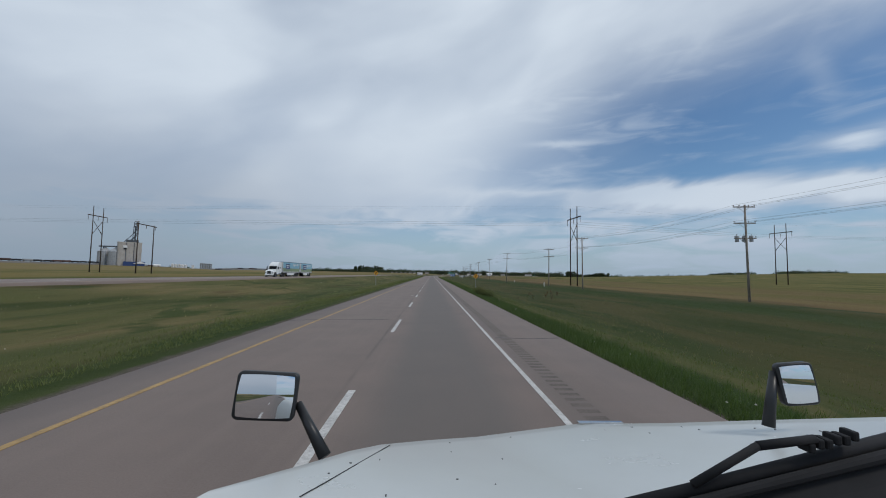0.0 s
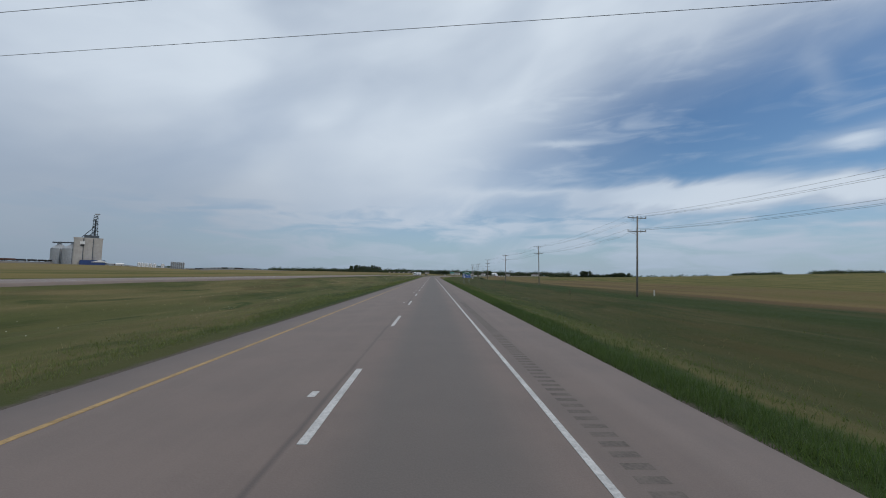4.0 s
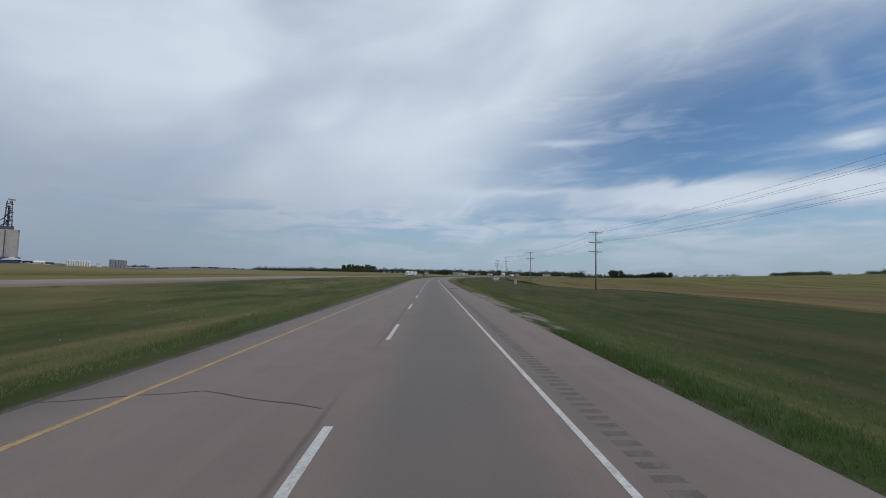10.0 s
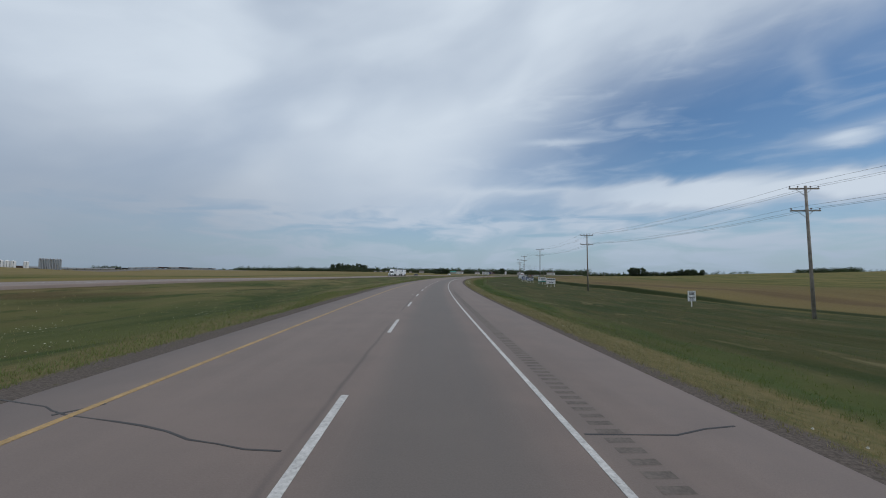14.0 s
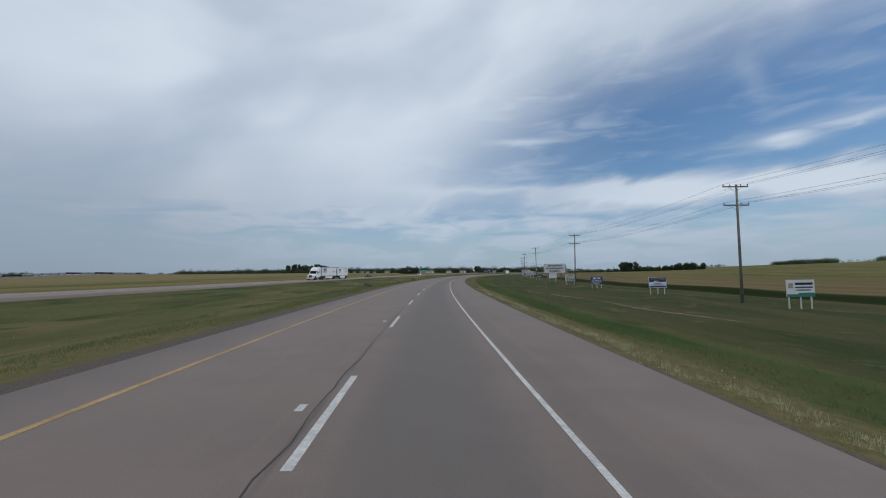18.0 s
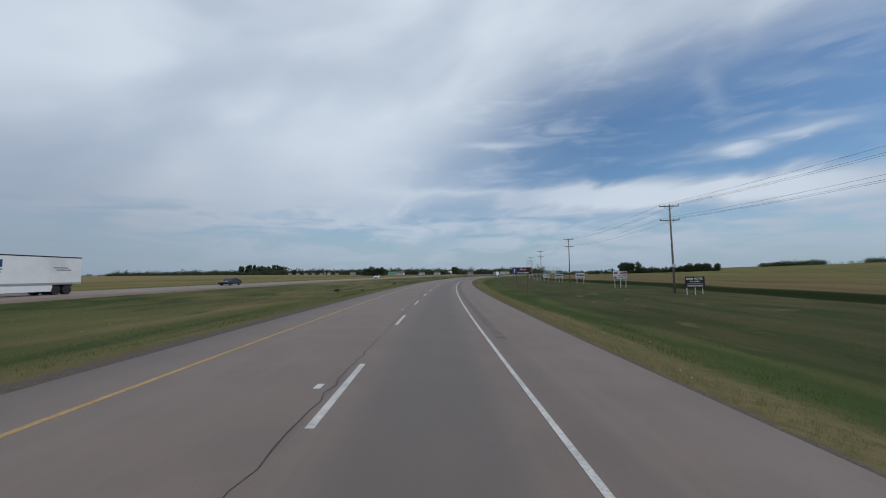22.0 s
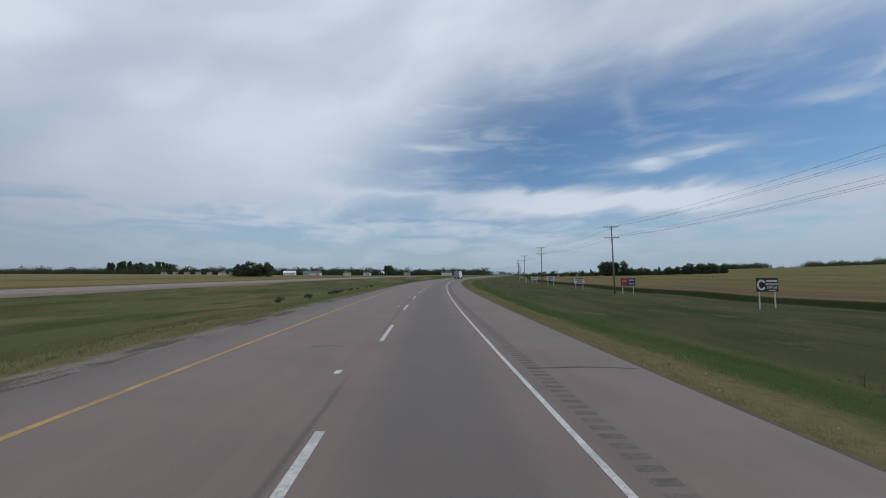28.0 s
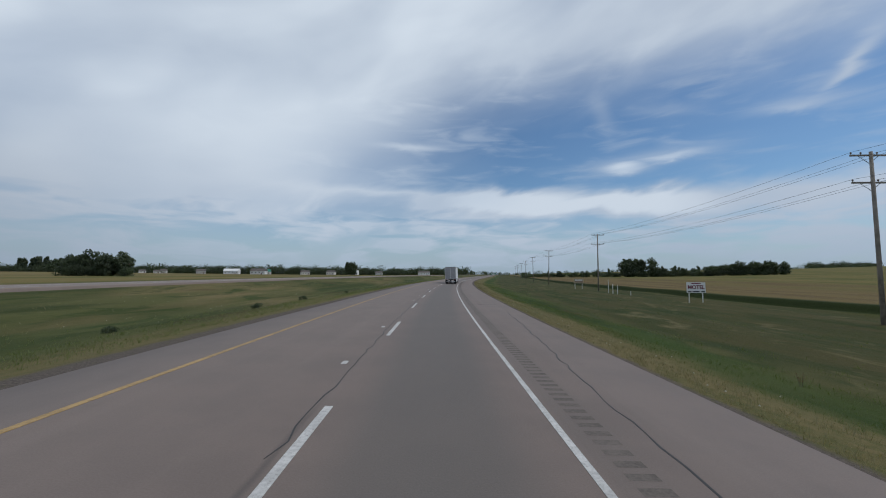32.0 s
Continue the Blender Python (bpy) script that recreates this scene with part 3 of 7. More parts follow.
def text(name, words, size, mat, parent, m, label="", stretch=1.0):
    """Raised lettering as a mesh, centred at m, facing m's z axis."""
    cu = bpy.data.curves.new(name, "FONT")
    cu.body, cu.size, cu.align_x, cu.align_y, cu.extrude, cu.offset = words, size, "CENTER", "CENTER", 0.004, size * 0.026
    tmp = bpy.data.objects.new(name, cu)
    me = bpy.data.meshes.new_from_object(tmp)
    bpy.data.objects.remove(tmp)
    bpy.data.curves.remove(cu)
    me.materials.clear()
    me.materials.append(mat)
    me.transform(m @ Matrix.Diagonal((stretch, 1, 1, 1)))
    ob = new(name, me)
    ob.parent = parent
    if label:
        ob["label"] = label
    return ob


def sheet(name, s_rows, l_cols, z_of, mat, kind="structure", warp=None):
    """A surface over stations and offsets, that keeps both as attributes."""
    s, l = np.meshgrid(np.asarray(s_rows, float), np.asarray(l_cols, float), indexing="ij")
    if warp:
        l = warp(s, l)
    x, y = at(s, l)
    z = z_of(s, l)
    ns, nl = s.shape
    verts = np.stack([x, y, z], -1).reshape(-1, 3)
    i = np.arange(ns * nl).reshape(ns, nl)
    faces = np.stack([i[:-1, :-1], i[:-1, 1:], i[1:, 1:], i[1:, :-1]], -1).reshape(-1, 4)
    me = bpy.data.meshes.new(name)
    me.from_pydata(verts.tolist(), [], faces.tolist())
    for key, value in (("lat", l), ("sta", s)):
        me.attributes.new(key, "FLOAT", "POINT").data.foreach_set("value", value.reshape(-1).astype(np.float32))
    me.polygons.foreach_set("use_smooth", np.ones(len(me.polygons), bool))
    me.materials.append(mat)
    ob = new(name, me)
    ob["kind"] = kind
    return ob


# ---- ground and roads ----
near_s = np.arange(-40.0, 1120.0, 5.0)
far_s = np.concatenate([np.linspace(-2900, -60, 30), near_s, 1120 + np.cumsum(np.linspace(8, 220, 40))])
cols = np.unique(np.concatenate([np.array(PROFILE_L, float), np.arange(-34, -7, 1.6), np.arange(5, 40, 1.4), (41.9, 42.0, 42.3, 42.6, 42.95, 43.2), np.linspace(-300, -48, 22), np.linspace(40, 300, 24), np.linspace(300, 1500, 16), np.linspace(-1500, -300, 14)]))


def rolling(s, l):
    z = ground_z(s, l)
    off_road = np.clip((np.abs(l + 1.3) - 7.5) / 4, 0, 1) * np.clip((np.abs(l + 42) - 7.5) / 3, 0, 1)
    bumps = 0.10 * np.sin(s * 0.21 + l * 0.9) * np.sin(l * 0.37 + s * 0.045) + 0.07 * np.sin(s * 0.093 - l * 0.55)
    wide = np.clip((np.abs(l) - 60) / 400, 0, 1) * (1.2 * np.sin(s * 0.006 + 1) + 1.0 * np.sin(l * 0.005 + s * 0.003))
    return z + bumps * off_road + wide


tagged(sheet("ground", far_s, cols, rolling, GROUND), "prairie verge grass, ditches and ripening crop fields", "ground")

road_s = np.concatenate([np.linspace(-400, -45, 20), np.arange(-40, 1150, 5.0), np.linspace(1160, 2600, 60)])
ROAD_L = (-7.17, -7.12, -5.5, -3.6, -1.7, 0.2, 2.1, 3.4, 4.8, 4.86)


def road_warp(s, l):
    """The paved shoulders widen where the curve begins."""
    k = np.clip((s - 330.0) / 110.0, 0, 1)
    return l + np.where(l < -6, -0.55 * k, 0) + np.where(l > 4, 0.75 * k, 0)


def road_z(s, l):
    k = np.clip((s - 330.0) / 110.0, 0, 1)
    return np.where((l < -7.14 - 0.55 * k) | (l > 4.83 + 0.75 * k), -0.16, 0.0) + camber(s, l)


def far_z(s):
    """The opposite carriageway rises and falls a little against this one."""
    return np.interp(s, (0, 300, 430, 545, 650, 790, 940, 1100), (.97, .97, .95, .56, .68, .85, 1.25, 1.5))


road = tagged(sheet("road", road_s, ROAD_L, road_z, ASPHALT, warp=road_warp), "two-lane eastbound highway of worn grey-pink asphalt", "road")
FAR_L = (-49.1, -49.0, -46.0, -43.0, -40.0, -37.0, -35.0, -34.9)
road_2 = tagged(sheet("road_opposite", road_s, FAR_L, lambda s, l: np.where((l < -49.05) | (l > -34.95), -0.3, 0.0) + far_z(s), ASPHALT_OLD), "opposite carriageway of the divided highway across the grass median", "road")


def strip(name, s0, s1, l0, l1, mat, parent, lift=0.006, step=6.0, zf=None, label=""):
    """A thin painted stripe on a road."""
    count = max(2, int((s1 - s0) / step) + 1)
    s = np.linspace(s0, s1, count)
    zf = zf or camber
    rows = []
    for a in s:
        row = []
        for l, dz in ((l0, -0.01), (l0, lift), (l1, lift), (l1, -0.01)):
            x, y = at(a, l)
            row.append((float(x), float(y), float(zf(a, l)) + dz))
        rows.append(row)
    bm = loft(rows)
    return part(name, bm, mat, parent, label)


strip("edge_line", -100, 1400, 2.065, 2.175, LINE_WHITE, road, label="white painted edge line")
strip("edge_line", -100, 1400, -5.77, -5.63, LINE_YELLOW, road, label="yellow painted edge line")
strip("edge_line", -100, 1400, -36.4, -36.28, LINE_YELLOW, road_2, zf=lambda s, l: far_z(s))
strip("edge_line", -100, 1400, -44.2, -44.08, LINE_WHITE, road_2, zf=lambda s, l: far_z(s))
DASH_OFFSET = 7.9 - 4.2
for i in range(-2, 92):
    s0 = DASH_OFFSET + 12.0 * i
    strip("lane_dash", s0, s0 + 4.2, -1.65, -1.51, LINE_WHITE, road, step=2.2)
for i in range(0, 70):
    s0 = 4 + 18.0 * i
    strip("lane_dash", s0, s0 + 6, -40.2, -40.06, LINE_WHITE, road_2, step=6, zf=lambda s, l: far_z(s))


# ---- utility poles along the right of way ----
POLE_S = (48.8, 86.0, 113.5, 166.0, 230.5, 287.6, 347.4, 408.3, 464.0, 522.5, 582.6, 644.6, 703.3, 762.1, 821.7, 882.3, 945.0, 1008.0, 1068.0, 1128.0, 1188.0, 1250.0, 1312.0)
POLE_L = 34.2
POLE_H = 12.4


def pole_offset(i):
    """The line bends a little from pole to pole."""
    return POLE_L + {0: 6.0, 1: -0.9, 2: -0.2, 3: -2.5, 7: 1.2, 15: -1.2}.get(i, 0.0)


def pole_lift(s):
    """The poles on the lower ground of the curve stand a little taller."""
    return -1.5 if 100 < s < 130 else -0.8 if 80 < s < 90 else 0.75 * min(max((s - 425.0) / 45.0, 0.0), 1.0)


def utility_pole(arms, transformers=0, plate=False):
    ob = base("utility_pole", "weathered wooden power pole with two crossarms beside the field" if arms == 2 else "weathered wooden power pole with three crossarms beside the field", "utility pole", "power poles beside the highway")
    smooth(part("shaft", rod((0, 0, -1.6), (0, 0, POLE_H), 0.165, 0.11, 10), WOOD_POLE, ob))
    heights = (POLE_H - 0.25, POLE_H - 2.35, POLE_H - 4.3)[:arms]
    for z in heights:
        arm = part("crossarm", box(0, 0.14, z, 2.9, 0.10, 0.13, 0.012), WOOD_POLE, ob)
        for sx in (-1, 1):
            part("brace", rod((sx * 0.75, 0.20, z - 0.05), (0, 0.15, z - 0.62), 0.022, sides=5), STEEL, ob)
        for x in (-1.38, -0.62, 0.62, 1.38) if z == heights[0] else (-1.38, 0.55, 1.38):
            part("insulator", lathe(((0.02, 0), (0.02, 0.06), (0.065, 0.07), (0.05, 0.11), (0.07, 0.13), (0.05, 0.18), (0.03, 0.20)), 8, m=Matrix.Translation((x, 0.14, z + 0.06))), GLASS_BROWN, ob)
    for i in range(transformers):
        x = (-0.95, 0.0, 0.95)[i]
        can = part("transformer", lathe(((0.19, 0), (0.22, 0.03), (0.22, 0.72), (0.19, 0.78), (0.06, 0.80)), 12, m=Matrix.Translation((x, 0.34, POLE_H - 4.75))), STEEL, ob, "grey steel transformer can")
        part("bushing", rod((x, 0.34, POLE_H - 3.95), (x, 0.34, POLE_H - 3.7), 0.04, 0.025, 6), GLASS_BROWN, can)
    if plate:
        part("marker_plate", box(0, -0.16, 3.3, 0.62, 0.02, 0.5), SIGN_WHITE, ob, "small white marker plate")
    return ob


pole_two = utility_pole(2)
pole_three = utility_pole(3)
pole_can = utility_pole(3, 3)
pole_plate = utility_pole(2, plate=True)
for i, s in enumerate(POLE_S):
    model = {0: pole_can, 6: pole_three, 11: pole_plate}.get(i, pole_two)
    lean = ((i * 37) % 7 - 3) * 0.35
    l = pole_offset(i)
    m = stand(s, l, 0, pole_lift(s)) @ pose(0, 0, 0, 0, lean, 0)
    if model in (pole_can, pole_three, pole_plate) or i == 1:
        model.matrix_basis = m
    else:
        tagged(copy_thing(model, m), "weathered wooden power pole with two crossarms beside the field")


def wire(name, points, sag, radius, mat, steps=14):
    """One conductor hung from point to point."""
    path = []
    for a, b in zip(points, points[1:]):
        for k in range(steps):
            f = k / steps
            p = a.lerp(b, f)
            path.append(p - Vector((0, 0, 4 * sag * f * (1 - f))))
    path.append(points[-1])
    rows = []
    for k, p in enumerate(path):
        d = (path[min(k + 1, len(path) - 1)] - path[max(k - 1, 0)]).normalized()
        side = d.cross(Vector((0, 0, 1))).normalized()
        up = side.cross(d)
        rows.append([p + radius * (side * math.cos(t) + up * math.sin(t)) for t in (0.5, 2.6, 4.7)])
    return part(name, loft(rows), mat)


def pole_point(i, x, z):
    l = pole_offset(i)
    return stand(POLE_S[i], l, 0, pole_lift(POLE_S[i])) @ Vector((x, 0.14, z + 0.26))


back = [stand(-90, POLE_L + 6), stand(-20, POLE_L + 6)]
for x, z in ((-1.38, POLE_H - 0.25), (0.62, POLE_H - 0.25), (1.38, POLE_H - 0.25), (-1.38, POLE_H - 2.35), (0.55, POLE_H - 2.35), (1.38, POLE_H - 2.35)):
    pts = [m @ Vector((x, 0.14, z + 0.26)) for m in back] + [pole_point(i, x, z) for i in range(len(POLE_S))]
    tagged(wire("power_line", pts, 0.75, 0.012, WIRE), "thin grey overhead conductor strung between the wooden poles", "power line", "conductors on the wooden poles")


# ---- the high-voltage line that crosses over the road ----
H_TOP = 24.2


def h_frame():
    ob = base("h_frame_pylon", "tall dark two-pole timber pylon with crossarm and cross brace", "pylon", "timber pylons of the crossing line")
    for y in (-2.4, 2.4):
        smooth(part("shaft", rod((0, y, -0.5), (0, y, H_TOP), 0.20, 0.12, 10), WOOD_DARK, ob))
    part("crossarm", box(0, 0, H_TOP - 3.4, 0.22, 9.6, 0.30, 0.02), WOOD_DARK, ob)
    part("brace", rod((0.12, -2.4, H_TOP - 5.2), (0.12, 2.4, H_TOP - 10.4), 0.09, sides=6), WOOD_DARK, ob)
    part("brace", rod((-0.12, 2.4, H_TOP - 5.2), (-0.12, -2.4, H_TOP - 10.4), 0.09, sides=6), WOOD_DARK, ob)
    for y in (-4.6, 0.0, 4.6):
        prof = []
        for k in range(9):
            prof += [(0.05, -1.6 + k * 0.17), (0.13, -1.55 + k * 0.17), (0.05, -1.50 + k * 0.17)]
        part("insulator_string", lathe(prof, 8, m=Matrix.Translation((0, y, H_TOP - 3.55))), GLASS_BROWN, ob)
    return ob


H_SPOTS = ((-300, 165), (-124, 148), (43.6, 119.5), (137, 150), (300, 165))
frames_h = []
first = h_frame()
for i, (x, y) in enumerate(H_SPOTS):
    z = float(ground_z(y, x))
    m = pose(x, y, z, 0, 0, 4)
    if i == 0:
        first.matrix_basis = m
    else:
        copy_thing(first, m)
    frames_h.append(m)
for y in (-4.6, 0.0, 4.6):
    tagged(wire("high_voltage_line", [m @ Vector((0, y, H_TOP - 5.15)) for m in frames_h], 0.15, 0.02, WIRE, 20), "high-voltage conductor crossing above the highway", "power line", "conductors of the crossing line")
for y in (-2.4, 2.4):
    tagged(wire("shield_line", [m @ Vector((0, y, H_TOP)) for m in frames_h], 0.1, 0.010, WIRE, 20), "thin shield wire crossing above the highway", "power line", "conductors of the crossing line")


def portal_frame(s, l):
    """Wide two-pole gantry near the elevator."""
    ob = base("portal_pylon", "wide two-pole timber portal carrying a single beam", "pylon")
    for y in (-4.6, 4.6):
        smooth(part("shaft", rod((0, y, -0.5), (0, y, 17.0), 0.2, 0.14, 10), WOOD_DARK, ob))
    part("crossarm", box(0, 0, 16.6, 0.2, 12.4, 0.28, 0.02), WOOD_DARK, ob)
    for y in (-5.4, 0, 5.4):
        part("insulator_string", rod((0, y, 15.4), (0, y, 16.45), 0.09, sides=6), GLASS_BROWN, ob)
    ob.matrix_basis = stand(s, l, 8)


portal_frame(136.5, -98)


# ---- road signs ----
def post_pair(ob, xs, top, bottom, size, mat, round_post=False, y=0.08):
    for x in xs:
        if round_post:
            part("post", rod((x, y, bottom), (x, y, top), size, sides=8), mat, ob)
        else:
            part("post", box(x, y, (top + bottom) / 2, size, size, top - bottom, 0.006), mat, ob)


FACE = pose(0, 0, 0, 90, 0, 0)  # lettering that faces the driver


def put_text(ob, words, x, z, size, mat, y=-0.034, stretch=1.0, name="lettering"):
    return text(name, words, size, mat, ob, Matrix.Translation((x, y, z)) @ FACE, stretch=stretch)


def bar(ob, x, z, w, h, mat, y=-0.034, name="mark"):
    return part(name, box(x, y, z, w, 0.008, h), mat, ob)


def panel(ob, z, w, h, mat, border=None, name="panel", x=0.0, y=0.0):
    p = part(name, box(x, y, z, w, 0.05, h, 0.008), mat, ob)
    if border:
        for bx, bz, bw, bh in ((0, h / 2 - 0.03, w - 0.04, 0.025), (0, -h / 2 + 0.03, w - 0.04, 0.025), (-w / 2 + 0.03, 0, 0.025, h - 0.06), (w / 2 - 0.03, 0, 0.025, h - 0.06)):
            bar(p, x + bx, z + bz, bw, bh, border, y - 0.027, "border")
    return p


def town_sign():
    ob = base("town_sign", "green town sign over blue service symbols on two steel posts", "road sign")
    g = -float(ground_z(262.5, 13.9))
    post_pair(ob, (-1.02, 1.02), g + 3.5, -0.4, 0.10, STEEL, y=0.09)
    p = panel(ob, g + 2.92, 3.2, 1.14, SIGN_GREEN, SIGN_WHITE)
    put_text(p, "Grenfell", 0, g + 3.13, 0.48, SIGN_WHITE, stretch=1.18)
    put_text(p, "NEXT 2 EXITS", 0, g + 2.60, 0.33, SIGN_WHITE, stretch=1.36)
    q = panel(ob, g + 1.71, 3.2, 1.24, SIGN_BLUE, None, "service_panel")
    for r in range(2):
        for c in range(6):
            x, z = -1.33 + c * 0.533, g + 2.00 - r * 0.60
            white = r == 1 and c == 1
            tile = part("service_tile", box(x, -0.030, z, 0.49, 0.012, 0.55, 0.004), SIGN_TEAL if (r == 0 and c == 3) else (SIGN_WHITE if white else SIGN_BLUE), q)
            k = r * 6 + c
            marks = {
                0: ((-0.04, 0, 0.18, 0.34), (0.11, 0.02, 0.05, 0.24), (0.0, -0.18, 0.26, 0.05)),
                1: ((0, 0, 0.16, 0.16), (-0.15, 0, 0.04, 0.28), (0.15, 0, 0.04, 0.28), (0, -0.14, 0.2, 0.04)),
                2: ((0, 0.1, 0.3, 0.06), (0, 0.16, 0.16, 0.05), (0, -0.06, 0.36, 0.08), (-0.16, -0.12, 0.04, 0.1), (0.16, -0.12, 0.04, 0.1)),
                3: ((0, 0, 0.36, 0.12), (0, 0, 0.12, 0.36)),
                4: ((-0.12, 0.14, 0.12, 0.06), (0.06, 0.04, 0.24, 0.06), (0.0, -0.1, 0.05, 0.18), (0.14, -0.1, 0.05, 0.18)),
                5: ((0, -0.06, 0.2, 0.26), (0.05, 0.13, 0.06, 0.14), (-0.06, 0.12, 0.06, 0.1)),
                6: ((0, 0.08, 0.34, 0.06), (-0.12, -0.07, 0.05, 0.22), (0.12, -0.07, 0.05, 0.22), (0, -0.02, 0.26, 0.05)),
                7: ((-0.06, 0.1, 0.18, 0.05), (0.14, -0.14, 0.1, 0.2), (0.06, -0.1, 0.06, 0.12)),
                8: ((0, 0, 0.26, 0.34), (0, 0.02, 0.12, 0.12)),
                9: ((0, -0.1, 0.3, 0.12), (0, 0.02, 0.22, 0.08), (0, 0.11, 0.12, 0.06)),
                10: ((0, 0.1, 0.32, 0.14), (0, -0.08, 0.32, 0.12), (-0.1, -0.18, 0.06, 0.05), (0.1, -0.18, 0.06, 0.05)),
                11: ((-0.04, 0.15, 0.08, 0.07), (-0.04, -0.02, 0.08, 0.2), (0.06, -0.15, 0.24, 0.06)),
            }[k]
            for dx, dz, w, h in marks:
                bar(tile, x + dx, z + dz, w, h, SIGN_BLUE if (white or (k == 8 and w == 0.12)) else SIGN_WHITE, -0.044 if w == 0.12 and k == 8 else -0.040, "symbol")
    ob.matrix_basis = stand(262.5, 13.9, 1)


town_sign()


def brake_sign():
    ob = base("regulation_sign", "white engine brake prohibition sign on two wooden posts", "road sign")
    g = -float(ground_z(523.9, 13.9))
    post_pair(ob, (-0.74, 0.74), g + 3.05, -0.4, 0.10, WOOD_POST)
    p = panel(ob, g + 2.62, 2.52, 1.08, SIGN_WHITE, SIGN_BLACK)
    for k, w in enumerate(("USE OF ENGINE", "RETARDER BRAKES", "PROHIBITED")):
        put_text(p, w, 0, g + 2.93 - 0.31 * k, 0.25, SIGN_BLACK, stretch=0.92)
    ob.matrix_basis = stand(523.9, 13.9, 1)


brake_sign()


def visitor_sign():
    ob = base("visitor_sign", "brown visitor information sign with a blue question mark panel", "road sign")
    g = -float(ground_z(661.7, 14.7))
    post_pair(ob, (-1.12, 1.0), g + 3.2, -0.4, 0.13, WOOD_POST)
    p = panel(ob, g + 2.75, 3.76, 1.38, SIGN_BROWN, SIGN_WHITE)
    q = part("symbol_panel", box(-1.42, -0.032, g + 2.77, 0.76, 0.014, 1.0, 0.004), SIGN_BLUE, p, "blue question mark panel")
    put_text(q, "?", -1.42, g + 2.77, 0.98, SIGN_WHITE, -0.046)
    put_text(p, "Visitor", 0.20, g + 3.04, 0.47, SIGN_WHITE)
    put_text(p, "Information", 0.22, g + 2.43, 0.46, SIGN_WHITE, stretch=0.98)
    put_text(p, "1", 1.68, g + 2.77, 0.36, SIGN_WHITE)
    ob.matrix_basis = stand(661.7, 14.7, 1)


visitor_sign()


def curve_sign(s, l, zc):
    ob = base("curve_sign", "yellow diamond sign with a black right-curve arrow on a grey post", "road sign", "curve warning signs")
    g = zc - float(ground_z(s, l))
    part("post", box(0, 0.07, (g + 0.4) / 2 - 0.4, 0.10, 0.10, g + 1.2, 0.006), STEEL, ob)
    d = 0.60
    bm = box(0, 0, 0, 2 * d * 0.78, 0.03, 2 * d * 0.78, 0.008)
    bm.transform(pose(0, 0, g, 0, 45, 0))
    p = part("panel", bm, SIGN_YELLOW, ob)
    pts = [(-0.16 + 0.30 * (1 - math.cos(a)), -0.42 + 0.62 * math.sin(a)) for a in np.linspace(0, 1.25, 10)]
    rows = []
    for k, (x, z) in enumerate(pts):
        x2, z2 = pts[min(k + 1, 9)]
        x1, z1 = pts[max(k - 1, 0)]
        n = Vector((z2 - z1, 0, -(x2 - x1))).normalized() * 0.062
        c = Vector((x, -0.022, g + z))
        rows.append([c - n, c + n, c + n + Vector((0, 0.01, 0)), c - n + Vector((0, 0.01, 0))])
    part("arrow", loft(rows), SIGN_BLACK, p)
    hx, hz = pts[-1]
    head = bmesh.new()
    vs = [head.verts.new((hx + a, y, g + hz + b)) for y in (-0.024, -0.012) for a, b in ((0.24, 0.10), (-0.12, 0.17), (0.04, -0.19))]
    head.faces.new(vs[:3])
    head.faces.new(vs[3:][::-1])
    for k in range(3):
        head.faces.new((vs[k], vs[3 + k], vs[3 + (k + 1) % 3], vs[(k + 1) % 3]))
    part("arrow_head", head, SIGN_BLACK, p)
    ob.matrix_basis = stand(s, l, 1)


curve_sign(101.8, 11.4, 1.95)
curve_sign(104.5, -14.8, 2.35)


def billboard(s, l, zc, w, h, mat, label, posts=3, marks=(), words=(), post_mat=None):
    """A painted roadside board; marks are (x, z, w, h, material) as shares of the panel, words (text, x, z, size, material)."""
    ob = base("roadside_billboard", label, "billboard", "advertising boards along the field")
    g = zc - float(ground_z(s, l))
    xs = {2: (-0.36, 0.36), 3: (-0.40, 0.02, 0.40)}[posts]
    post_pair(ob, [x * w for x in xs], g + h * 0.3, -0.4, 0.09, post_mat or SIGN_POST_WHITE)
    p = panel(ob, g, w, h, mat)
    for x, z, bw, bh, m in marks:
        bar(p, x * w, g + z * h, bw * w, bh * h, m, -0.031)
    for t, x, z, size, m in words:
        put_text(p, t, x * w, g + z * h, size, m, -0.040)
    ob.matrix_basis = stand(s, l, 2)
    return ob


K, W, N, R, G, B, M = SIGN_BLACK, SIGN_WHITE, SIGN_NAVY, SIGN_RED, SIGN_TEAL, SIGN_BLUE, SIGN_MAROON
BL = 33.6
billboard(488.0, 31.2, 0.4, 2.6, 1.6, W, "white care-home board with black lines of writing on white posts", 3, [(-.26, .29, .36, .17, K), (.06, .29, .22, .17, K), (.32, .29, .24, .17, K), (-.1, -.30, .16, .12, K), (.16, -.30, .22, .12, K)], [("a quality private care home", 0, -.03, .20, K)])
billboard(514.5, BL, 0.45, 2.7, 1.55, W, "white board with a green foot and dark writing on white posts", 3, [(.12, .27, .62, .13, K), (.12, .06, .62, .08, N), (.1, -.1, .5, .06, K), (-.35, .16, .16, .28, SIGN_TAN), (0, -.42, .99, .16, G), (.2, -.3, .58, .08, G)])
billboard(536.9, 32.5, 0.45, 2.6, 1.55, W, "blue and white cafe board with pale lettering on white posts", 3, [(0, .27, .96, .42, N), (0, .33, .8, .16, SIGN_TAN), (.0, .12, .44, .12, W), (0, -.1, .34, .07, R), (0, -.22, .7, .06, N), (0, -.38, .96, .14, N)])
